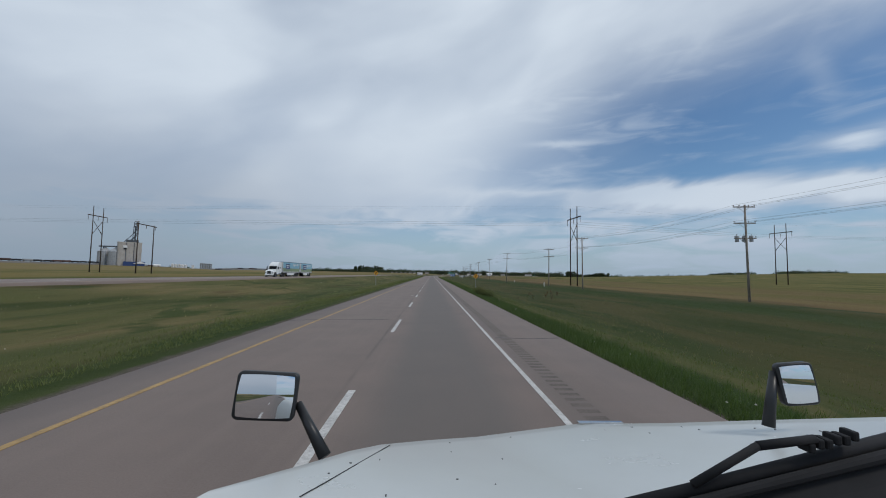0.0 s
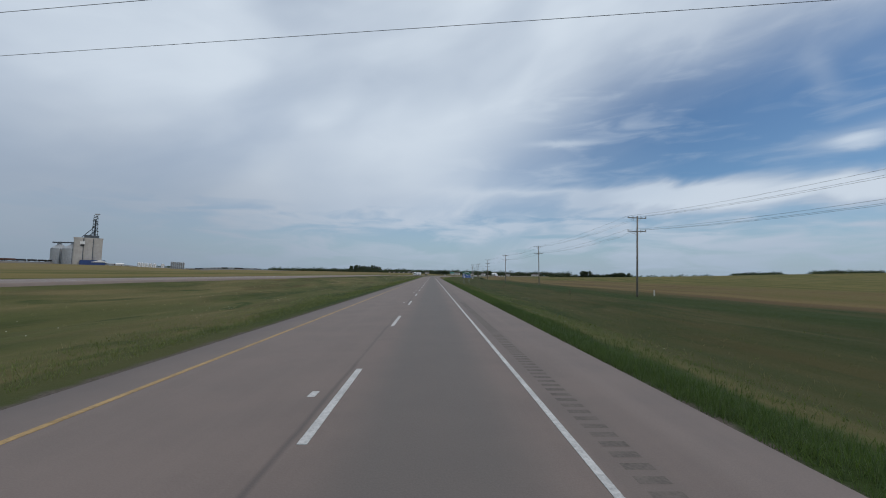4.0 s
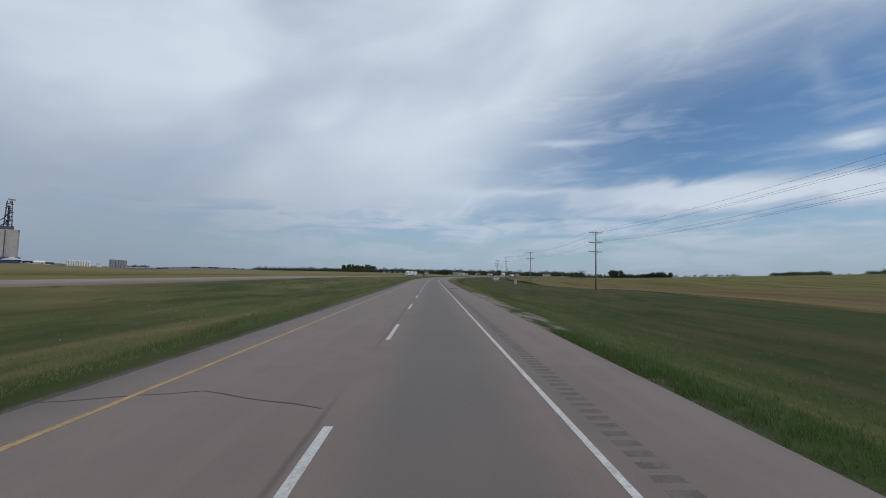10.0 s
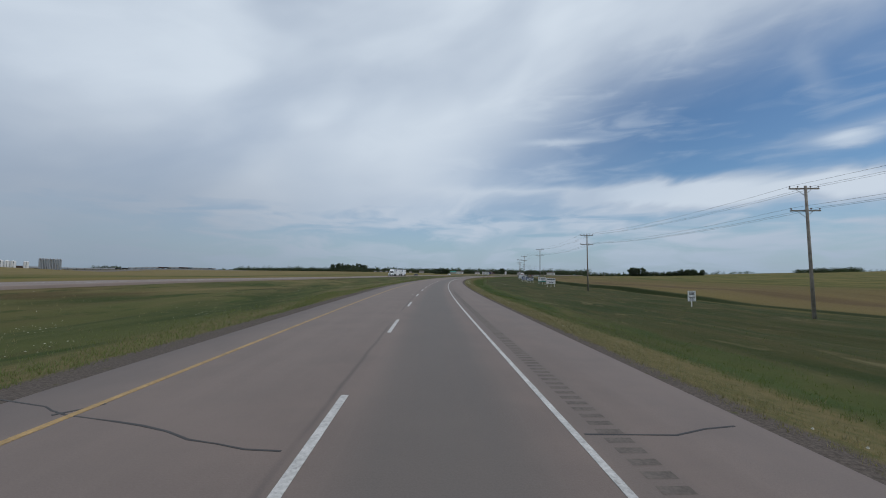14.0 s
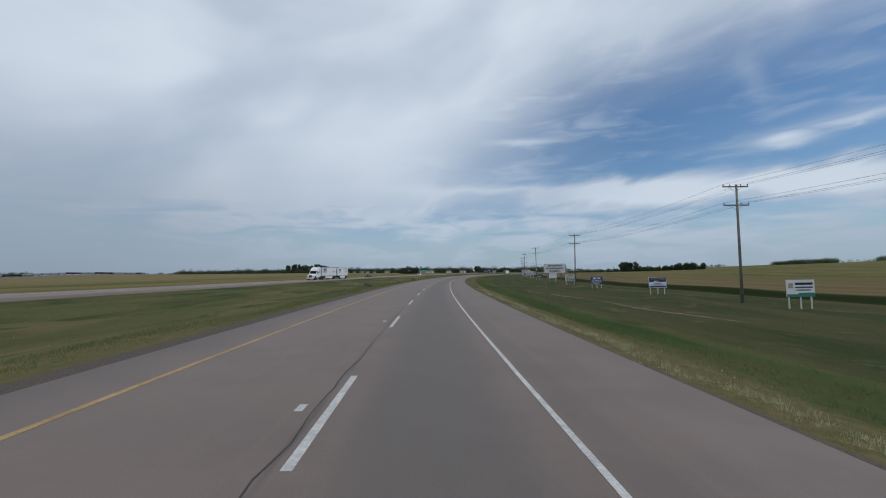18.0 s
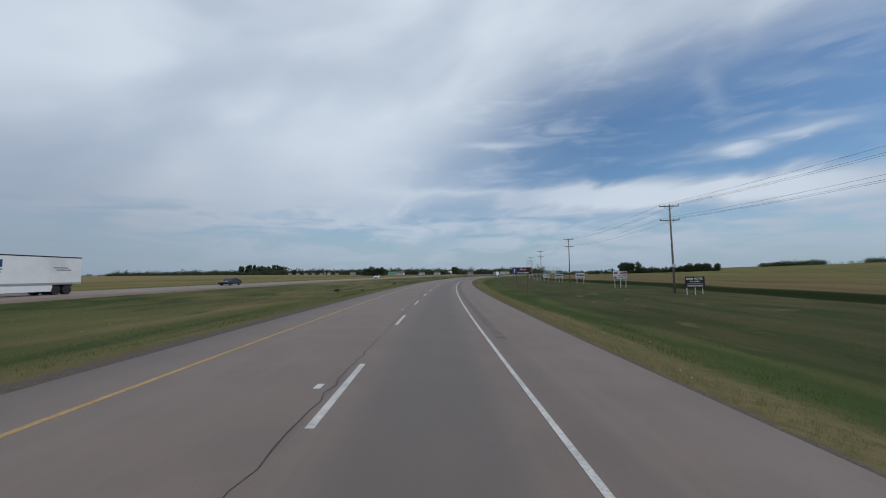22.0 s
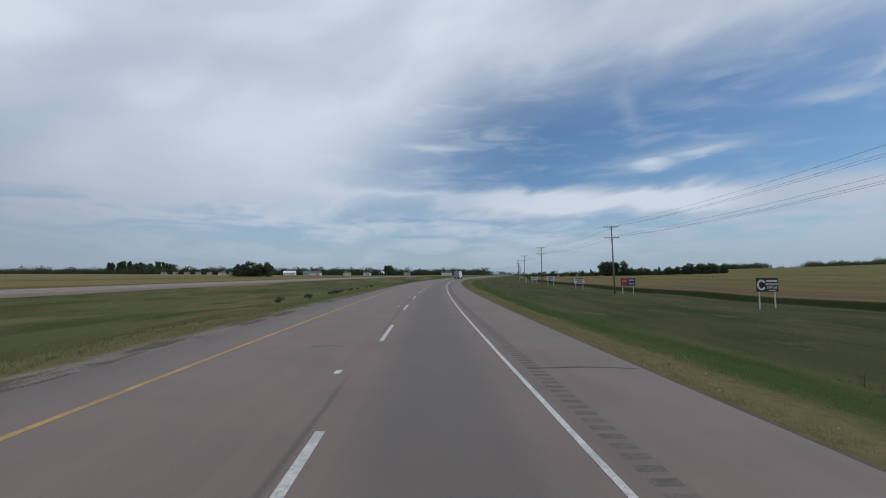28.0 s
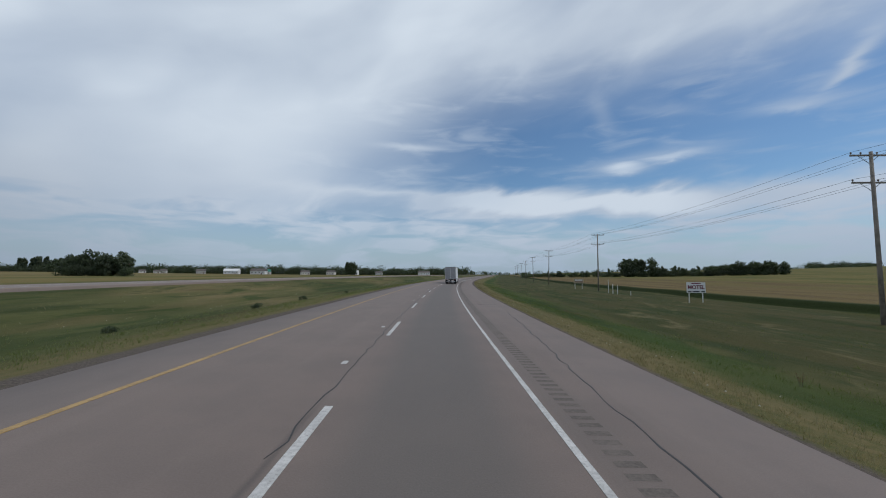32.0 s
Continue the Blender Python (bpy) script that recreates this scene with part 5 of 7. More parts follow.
def grain_elevator():
    ob = base("grain_elevator", "tall pale concrete grain elevator with a dark steel leg tower", "grain elevator")
    sections = []
    for z in (-1, 51):
        ring = []
        for cx in (-16.7, 0, 16.7):
            for k in range(9):
                a = math.pi + (math.pi * k / 8)
                ring.append((cx + 8.2 * math.cos(a), -9 + 3.2 * math.sin(a), z))
        ring += [(25, 12, z), (-25, 12, z)]
        sections.append(ring)
    block = part("silo_block", loft(sections), CONCRETE, ob)
    # dark strips set in the creases between the silos, standing for their shade
    for x in (-8.35, 8.35):
        part("crease_shade", box(x, -9.6, 25, 1.3, 1.0, 50), LEG_STEEL, block)
    part("roof_slab", box(0, 1.0, 51.6, 51.5, 23, 1.2), CONCRETE, ob)
    part("emblem", box(-10, -12.6, 42, 8.5, 0.3, 5.5, 0.1), SIGN_WHITE, ob, "white company shield on the wall")
    part("emblem", box(-10, -12.7, 37.6, 6.0, 0.3, 3.2, 0.1), SIGN_BLACK, ob)
    part("head_house", box(5, 0, 55, 26, 8, 5.5, 0.1), LEG_STEEL, ob)
    tower = part("leg_tower", box(10, 0, 72, 3.0, 3.0, 36, 0.05), LEG_STEEL, ob)
    for sx in (-1, 1):
        for sy in (-1, 1):
            part("tower_post", rod((10 + sx * 5.5, sy * 4, 54), (10 + sx * 3.2, sy * 3, 98), 0.45, sides=6), LEG_STEEL, tower)
    for k in range(6):
        z = 60 + 6.6 * k
        part("platform", box(10 + (1.0 if k % 2 else -1.0), 0, z, 11.5 - 0.7 * k, 8, 0.5), LEG_STEEL, tower)
        part("tower_brace", rod((5 + 0.3 * k, -3.9, z), (15 - 0.3 * k, -3.9, z + 6), 0.28, sides=5), LEG_STEEL, tower)
        part("spout", box(7.4 + 4.4 * (k % 2), -3.2, z + 2.2, 3.2, 2.2, 2.4, 0.1), LEG_STEEL, tower)
    part("spout_pipe", rod((8, -2, 74), (-12, -2, 53), 0.7, sides=8), LEG_STEEL, ob)
    part("spout_pipe", rod((9, -2, 66), (-3, -2, 53), 0.7, sides=8), LEG_STEEL, ob)
    part("tower_head", box(12.5, 0, 100, 9, 6, 2.0, 0.1), BIN_STEEL, tower)
    part("receiving_shed", box(9, -22, 4.0, 44, 16, 10, 0.1), SIGN_NAVY, ob, "navy blue receiving shed")
    part("shed_roof", loft([[(-8 + 14, -31, 5), (14 + 8, -31, 9.6), (36, -31, 5)], [(6, -14, 5), (22, -14, 9.6), (36, -14, 5)]]), SIGN_WHITE, ob, "white gable roof")
    ob.matrix_basis = on_ground(-671, 888, 41)
    ob.scale = (0.84, 0.84, 1.0)


grain_elevator()


def steel_bin(name, label, r, h, cone, mat, group):
    ob = base(name, label, "grain bin", group)
    prof = []
    for k in range(13):
        prof += [(r, h * k / 12.5), (r * 1.012, h * (k + 0.5) / 12.5)]
    smooth(part("wall", lathe([(r, -1)] + prof, 28), mat, ob))
    part("roof", lathe(((r * 1.03, h), (r * 0.15, h + cone), (r * 0.15, h + cone + r * 0.12), (0.05, h + cone + r * 0.14)), 28), mat, ob)
    part("ladder", box(r * 0.7, -r * 0.74, h / 2, 0.5, 0.3, h), LEG_STEEL, ob)
    return ob


big = steel_bin("steel_silo", "large corrugated steel silo with a conical roof beside the elevator", 13.5, 30, 9, BIN_STEEL, "steel silos at the elevator")
big.matrix_basis = on_ground(-720, 884)
copy_thing(big, on_ground(-692, 878))
bridge = base("conveyor_bridge", "long steel conveyor bridge over the silos", "conveyor")
part("gallery", box(0, 0, 42, 62, 2.2, 2.4, 0.05), LEG_STEEL, bridge)
for x in (-22, 4):
    part("support", box(x, 0, 39.5, 1.2, 1.8, 4.0), LEG_STEEL, bridge)
bridge.matrix_basis = on_ground(-700, 884, 8)
small_bin = steel_bin("grain_bin", "narrow tall steel grain bin in a row", 1.65, 15.5, 1.0, BIN_STEEL, "row of narrow grain bins")
small_bin.matrix_basis = on_ground(-551, 952)
for k in range(1, 7):
    copy_thing(small_bin, on_ground(-551 + 3.3 * k, 952 + 1.4 * k))
tank = steel_bin("white_tank", "squat white storage tank near the railway", 2.9, 9.5, 0.8, SIGN_WHITE, "white storage tanks")
tank.matrix_basis = on_ground(-608, 938)
for k in range(1, 6):
    copy_thing(tank, on_ground(-608 + 6.2 * k + (9 if k == 5 else 0), 938 + 2.4 * k))


def freight_car(kind):
    ob = base("freight_car", "rust-brown covered hopper railway car" if kind == 0 else "dark tank car standing on the railway" if kind == 1 else "pale grey covered hopper railway car", "railway car", "freight cars of the train")
    mat = (RAIL_BROWN, SIGN_BLACK, BIN_STEEL)[kind]
    if kind == 1:
        smooth(part("tank", lathe(((0.4, -7.6), (1.2, -7.4), (1.5, -6.9), (1.5, 6.9), (1.2, 7.4), (0.4, 7.6)), 14, m=pose(0, 0, 2.75, 90, 0, 0)), mat, ob))
        part("dome", lathe(((0.5, 0), (0.5, 0.5), (0.3, 0.6)), 10, m=Matrix.Translation((0, 0, 4.1))), mat, ob)
    else:
        part("hopper_body", loft([[(x, y, z) for x, z in ((-1.1, 1.2), (-1.5, 2.0), (-1.5, 4.1), (-1.0, 4.6), (1.0, 4.6), (1.5, 4.1), (1.5, 2.0), (1.1, 1.2))] for y in (-7.8, -7.6, 7.6, 7.8)]), mat, ob)
        for k in range(7):
            part("rib", box(0, -6.6 + 2.2 * k, 3.0, 3.12, 0.14, 2.1), mat, ob)
        part("walkway", box(0, 0, 4.72, 0.7, 15.0, 0.08), STEEL, ob)
    part("underframe", box(0, 0, 1.1, 0.9, 15.8, 0.25), PLASTIC, ob)
    for y in (-6, 6):
        part("bogie", box(0, y, 0.55, 2.2, 2.6, 0.7, 0.1), PLASTIC, ob)
    return ob


models = [freight_car(k) for k in range(3)]
used = set()
rng = random.Random(5)


def rail(f):
    """The railway runs straight past the silos; f is 0 at them and 1 at the far end of the train."""
    x, y = -712 + 64 * f, 975 + 633 * f
    return x, y, on_ground(x, y).translation.z + 2.4


for k in range(74):
    f = (k - 37) / 37.0
    kind = rng.choice((2, 2, 2, 0, 2, 1)) if k > 36 else rng.choice((0, 1, 0, 2))
    x, y, z = rail(f)
    m = pose(x, y, z + 1.0, 0, 0, -5.8)
    if kind in used:
        copy_thing(models[kind], m)
    else:
        models[kind].matrix_basis = m
        used.add(kind)
bed = []
for k in range(60):
    x, y, z = rail(-1.8 + k * 0.06)
    bed.append([(x + dx, y, z + dz) for dx, dz in ((-8.5, -3.2), (-1.8, 0.9), (1.8, 0.9), (8.5, -3.2))])
RAILBED = material("ballast_stone", (0.16, 0.145, 0.13), 0.95, grain=0.3, scale=3)
tagged(part("railway_bank", loft(bed), RAILBED), "low ballast bank of the railway", "railway", kind="structure")


def leaf_cloud(rng, blobs, count, size, flat=0.7):
    """Leaf clumps as small tilted quads on the skins of a few rounded blobs."""
    verts, faces = [], []
    total = sum(b[3] * b[3] for b in blobs)
    for cx, cy, cz, r, rz in blobs:
        for _ in range(max(6, int(count * r * r / total))):
            d = Vector((rng.gauss(0, 1), rng.gauss(0, 1), rng.gauss(0, 1))).normalized()
            k = rng.uniform(0.55, 1.08)
            p = Vector((cx + d.x * r * k, cy + d.y * r * k, cz + d.z * rz * k))
            n = (d + Vector((rng.uniform(-1, 1), rng.uniform(-1, 1), rng.uniform(-.6, 1.2))) * 0.8).normalized()
            u = n.orthogonal().normalized()
            u = (Matrix.Rotation(rng.uniform(0, 6.28), 3, n) @ u)
            v = n.cross(u)
            a, b = size * rng.uniform(0.6, 1.3), size * flat * rng.uniform(0.6, 1.3)
            i = len(verts)
            verts += [p - u * a, p - v * b + n * 0.1 * a, p + u * a, p + v * b - n * 0.1 * a]
            faces.append((i, i + 1, i + 2, i + 3))
    return verts, faces


def cloud_part(name, verts, faces, mat, parent=None):
    me = bpy.data.meshes.new(name)
    me.from_pydata([tuple(v) for v in verts], [], faces)
    me.materials.append(mat)
    ob = new(name, me)
    if parent:
        ob.parent = parent
    return ob


def tree(seed, h, shape, label):
    """shape: broad, poplar, spruce or bush."""
    rng = random.Random(seed)
    ob = base("tree", label, "tree", "trees on the prairie")
    bm = rod((0, 0, -0.3), (0.02 * h * rng.uniform(-1, 1), 0, h * 0.62), h * 0.022, h * 0.008, 7)
    tips = []
    for k in range(7):
        a, z = rng.uniform(0, 6.28), h * rng.uniform(0.25, 0.6)
        reach = h * rng.uniform(0.14, 0.26) * {"broad": 1.1, "poplar": 0.55, "spruce": 0.5, "bush": 1.2}[shape]
        tip = (math.cos(a) * reach, math.sin(a) * reach, z + h * rng.uniform(0.08, 0.22))
        rod((0, 0, z), tip, h * 0.009, h * 0.003, 5, bm)
        tips.append(tip)
    part("trunk", bm, BARK, ob)
    blobs = []
    if shape == "spruce":
        for k in range(9):
            f = k / 8
            blobs.append((rng.uniform(-.02, .02) * h, rng.uniform(-.02, .02) * h, h * (0.14 + 0.8 * f), h * (0.20 * (1 - f) + 0.03), h * 0.09))
    elif shape == "poplar":
        for k in range(8):
            f = k / 7 if k else -0.12
            blobs.append((rng.uniform(-.06, .06) * h, rng.uniform(-.06, .06) * h, h * (0.26 + 0.66 * f), h * (0.13 - 0.06 * abs(f - 0.4)), h * 0.11))
    elif shape == "bush":
        for k in range(10):
            blobs.append((rng.uniform(-.55, .55) * h, rng.uniform(-.55, .55) * h, h * rng.uniform(0.12, 0.72), h * rng.uniform(0.22, 0.36), h * rng.uniform(0.2, 0.3)))
    else:
        for x, y, z in tips:
            blobs.append((x, y, z + 0.05 * h, h * rng.uniform(0.13, 0.2), h * rng.uniform(0.11, 0.17)))
        blobs.append((0, 0, h * 0.82, h * 0.19, h * 0.17))
        blobs.append((0.05 * h, 0.02 * h, h * 0.5, h * 0.24, h * 0.2))
        for k in range(5):
            a = k * 1.26 + rng.uniform(-.4, .4)
            blobs.append((0.16 * h * math.cos(a), 0.16 * h * math.sin(a), h * rng.uniform(0.12, 0.4), h * rng.uniform(0.13, 0.2), h * 0.16))
    v, f = leaf_cloud(rng, blobs, 1000, h * 0.045)
    cloud_part("crown", v, f, SPRUCE if shape == "spruce" else LEAF, ob)
    return ob


TREES = {
    "broad": [tree(11, 12, "broad", "broad leafy farm tree"), tree(12, 12, "broad", "broad leafy farm tree")],
    "poplar": [tree(21, 12, "poplar", "slender poplar tree in a shelterbelt"), tree(22, 12, "poplar", "slender poplar tree in a shelterbelt")],
    "spruce": [tree(31, 12, "spruce", "dark pointed spruce tree")],
    "bush": [tree(41, 6, "bush", "low dense willow bush")],
}
placed = set()


def plant(shape, x, y, h, rng):
    options = TREES[shape]
    i = rng.randrange(len(options))
    model = options[i]
    full = {"bush": 6.0}.get(shape, 12.0)
    k = h / full
    m = on_ground(x, y, rng.uniform(0, 360))
    if (shape, i) in placed:
        ob = copy_thing(model, m)
    else:
        placed.add((shape, i))
        ob = model
        ob.matrix_basis = m
    ob.scale = (k * rng.uniform(0.85, 1.15), k * rng.uniform(0.85, 1.15), k)
    return ob


def belt(a, b, count, shapes, lo, hi, seed, depth=6.0):
    rng = random.Random(seed)
    for k in range(count):
        f = (k + rng.uniform(-0.3, 0.3)) / max(1, count - 1)
        x = a[0] + (b[0] - a[0]) * f + rng.uniform(-depth, depth)
        y = a[1] + (b[1] - a[1]) * f + rng.uniform(-depth, depth)
        plant(rng.choice(shapes), x, y, rng.uniform(lo, hi), rng)
        if k % 2 and "bush" not in shapes:
            plant("bush", x + rng.uniform(-4, 4), y + rng.uniform(-4, 4), rng.uniform(3.5, 5.5), rng)


# the grove in the field on the right
belt((318, 1165), (380, 1103), 42, ("bush",), 3.2, 5.0, 1, 4)
belt((335, 1148), (372, 1110), 8, ("poplar", "broad"), 5.5, 8, 20, 3)
belt((380, 1099), (394, 1084), 8, ("broad", "poplar"), 13, 17.5, 2, 3)
belt((383, 1095), (460, 1014), 56, ("bush",), 4, 6.5, 19, 4)
belt((396, 1082), (442, 1034), 30, ("broad", "broad", "poplar"), 6.5, 9.5, 3, 4)
belt((438, 1038), (458, 1016), 11, ("broad",), 9.5, 13, 4, 5)
# the thicket and the shelterbelt on the left
belt((15, 1052), (33, 1046), 11, ("broad",), 8, 11.5, 10, 3)
belt((13, 1053), (34, 1045), 16, ("bush",), 3.5, 5.5, 18, 3)
belt((-372, 1905), (-248, 1918), 24, ("poplar", "poplar", "broad"), 25, 33, 11, 5)
belt((-170, 1500), (-60, 1560), 12, ("broad", "spruce"), 9, 13, 12, 10)
belt((164, 1258), (170, 1254), 4, ("poplar", "spruce", "broad"), 11, 15, 13, 2)
belt((40, 1660), (150, 1640), 12, ("broad", "spruce"), 10, 15, 14, 12)
belt((170, 1480), (260, 1540), 10, ("broad", "spruce"), 8, 12, 15, 12)
belt((400, 1560), (520, 1640), 10, ("broad", "spruce"), 7, 11, 17, 10)


def far_wood(name, line, per, lo, hi, seed, label):
    """A distant belt of trees, one object."""
    rng = random.Random(seed)
    verts, faces = [], []
    for a, b in zip(line, line[1:]):
        for k in range(per):
            f = (k + rng.random()) / per
            x, y = a[0] + (b[0] - a[0]) * f + rng.uniform(-15, 15), a[1] + (b[1] - a[1]) * f + rng.uniform(-15, 15)
            h = rng.uniform(lo, hi) * (1.35 if rng.random() < 0.12 else 1.0)
            z = on_ground(x, y).translation.z
            r = h * rng.uniform(0.35, 0.6)
            v, fc = leaf_cloud(rng, [(x, y, z + h * 0.30, r * 1.4, h * 0.42), (x + r * 0.6, y, z + h * 0.62, r * 0.8, h * 0.28)], 190, h * 0.058)
            n = len(verts)
            verts += v
            faces += [tuple(i + n for i in q) for q in fc]
    tagged(cloud_part(name, verts, faces, LEAF), label, "trees", kind="stuff")


far_wood("far_shelterbelt", [(-760, 1950), (-560, 1930)], 110, 12, 19, 1, "distant dark belt of prairie trees beyond the fields")
far_wood("far_shelterbelt", [(-560, 1930), (-320, 1900), (-80, 1880)], 170, 12, 19, 21, "distant dark belt of prairie trees beyond the fields")
far_wood("far_grove", [(-1185, 1830), (-1120, 1838)], 22, 11, 17, 22, "small dark grove on the far skyline")
far_wood("far_grove", [(-1000, 1900), (-760, 1930)], 60, 7, 12, 23, "small dark grove on the far skyline")
far_wood("town_trees", [(-80, 1760), (160, 1780), (380, 1810), (620, 1880)], 170, 13, 21, 2, "trees among the houses of the distant town")
far_wood("far_shelterbelt", [(640, 1930), (900, 1960), (1300, 1880)], 40, 9, 15, 3, "sparse distant belt of prairie trees")
far_wood("far_grove", [(1060, 1455), (1160, 1385)], 110, 9, 14, 4, "distant low grove on the skyline")
far_wood("far_grove", [(1215, 1330), (1330, 1250)], 110, 9, 14, 5, "distant low grove on the skyline")
far_wood("far_grove", [(880, 1225), (960, 1150)], 20, 3.5, 5.5, 6, "low grove on the rising field")
far_wood("far_grove", [(1010, 1120), (1120, 1040)], 120, 8, 13, 7, "low grove on the rising field")
far_wood("far_grove", [(640, 1420), (700, 1400)], 26, 5, 8, 8, "small bushy clump in the field")


def house(x, y, w, d, h, spin, wall, roof, label):
    ob = base("house", label, "house", "buildings of the town")
    body = part("wall", box(0, 0, h / 2 - 0.3, w, d, h + 0.6), wall, ob)
    rise = min(w, d) * 0.32
    part("roof", loft([[(-w / 2 - 0.4, -d / 2 - 0.4, h - 0.1), (-w / 2 - 0.4, 0, h + rise), (-w / 2 - 0.4, d / 2 + 0.4, h - 0.1)], [(w / 2 + 0.4, -d / 2 - 0.4, h - 0.1), (w / 2 + 0.4, 0, h + rise), (w / 2 + 0.4, d / 2 + 0.4, h - 0.1)]]), roof, ob)
    for k in range(max(2, int(w / 4))):
        win = part("window", box(-w / 2 + (k + 0.5) * w / max(2, int(w / 4)), -d / 2 - 0.03, h * 0.55, 1.3, 0.1, 1.2, 0.02), SIGN_WHITE, ob)
        part("pane", box(-w / 2 + (k + 0.5) * w / max(2, int(w / 4)), -d / 2 - 0.09, h * 0.55, 1.1, 0.02, 1.0), DARK_GLASS, win)
    part("door", box(w * 0.28, -d / 2 - 0.03, 1.05, 1.0, 0.1, 2.1, 0.02), SIGN_BROWN, ob)
    ob.matrix_basis = on_ground(x, y, spin)


house(42, 1462, 19, 10, 4.4, -12, SIGN_WHITE, SIGN_WHITE, "long white metal shed at the edge of town")
house(78, 1490, 27, 11, 4.2, -14, SIDING, SIGN_TEAL, "long shed with a green metal roof at the edge of town")
house(79, 1343, 16, 9, 4, -20, SIGN_WHITE, BRICK_ROOF, "small white farm building by the road into town")
house(140, 1480, 12, 9, 4, 10, SIDING, BRICK_ROOF, "pale bungalow with a brown roof in town")
house(190, 1560, 14, 10, 5, -30, SIDING, BRICK_ROOF, "pale house with a dark roof in town")
house(235, 1600, 22, 12, 6, -25, SIGN_WHITE, SIGN_WHITE, "white hall with a pale roof in town")
house(300, 1650, 14, 10, 5, -20, SIDING, BRICK_ROOF, "pale house with a dark roof among trees")
for k in range(7):
    house(-150 + 17 * k, 1500 - 4 * k, 7, 6, 2.6, 4 + 9 * (k % 3), SIDING, BRICK_ROOF, "small pale house in a row at the edge of town")
house(-20, 1640, 14, 10, 5, 5, SIDING, BRICK_ROOF, "grey house with a dark roof among trees")
house(-90, 1700, 16, 10, 5, 0, SIDING, BRICK_ROOF, "pale farmhouse beside the shelterbelt")
house(420, 1700, 26, 12, 6, -25, SIGN_WHITE, BRICK_ROOF, "white roadside building far ahead")
house(-616, 898, 12, 8, 3, 30, SIDING, SIGN_WHITE, "low office building beside the elevator")
tower = base("water_tower", "pale checkered water tank on legs above the trees", "water tower")
smooth(part("tank", lathe(((2, 20), (5, 22), (5.4, 27), (3.6, 30), (0.3, 31)), 18), SIGN_WHITE, tower))
part("band", lathe(((5.25, 23.4), (5.5, 23.6), (5.5, 25.0), (5.35, 25.2)), 18), SIGN_RED, tower)
for k in range(6):
    a = k * math.pi / 3
    part("leg", rod((5.6 * math.cos(a), 5.6 * math.sin(a), -0.5), (4.2 * math.cos(a), 4.2 * math.sin(a), 22.5), 0.25, sides=6), STEEL, tower)
part("riser", rod((0, 0, 0), (0, 0, 21), 0.9, sides=10), SIGN_WHITE, tower)
tower.matrix_basis = on_ground(-300, 2300)


# ---- the hood of the truck that the camera rides in, as it stands at the start ----
def slab(w, h, depth, r, soft, m):
    """A rounded rectangle in the xz plane, its edges softened."""
    rows = []
    for y, inset in ((-depth / 2, soft), (-depth / 2 + soft * 0.4, soft * 0.3), (-depth / 2 + soft, 0), (depth / 2 - soft * 3, 0), (depth / 2 - soft, soft), (depth / 2, soft * 3)):
        row = []
        for cx, cz, a0 in ((1, 1, 0), (-1, 1, 90), (-1, -1, 180), (1, -1, 270)):
            for k in range(5):
                a = radians(a0 + 22.5 * k)
                row.append(m @ Vector((cx * (w / 2 - r) + (r - inset) * math.cos(a), y, cz * (h / 2 - r) + (r - inset) * math.sin(a))))
        rows.append(row)
    return loft(rows)


HOOD_PAINT = material("hood_paint_white", (0.53, 0.55, 0.54), 0.26, grain=0.08, scale=1.5, dirt=0.10)
COWL = material("cowl_black_plastic", (0.006, 0.006, 0.008), 0.85, grain=0.4, scale=14)


def domed_glass(w, h, bulge, m):
    """A mirror pane that bulges towards the driver."""
    bm = bmesh.new()
    n = 12
    rows = []
    for j in range(n + 1):
        row = []
        for i in range(n + 1):
            u, v = 2 * i / n - 1, 2 * j / n - 1
            k = 1 - 0.05 * (u * u * v * v)
            row.append(bm.verts.new(m @ Vector((u * w / 2 * k, -bulge * (2 - u * u - v * v) / 2, v * h / 2 * k))))
        rows.append(row)
    for a, b in zip(rows, rows[1:]):
        for i in range(n):
            bm.faces.new((a[i], a[i + 1], b[i + 1], b[i]))
    return bm


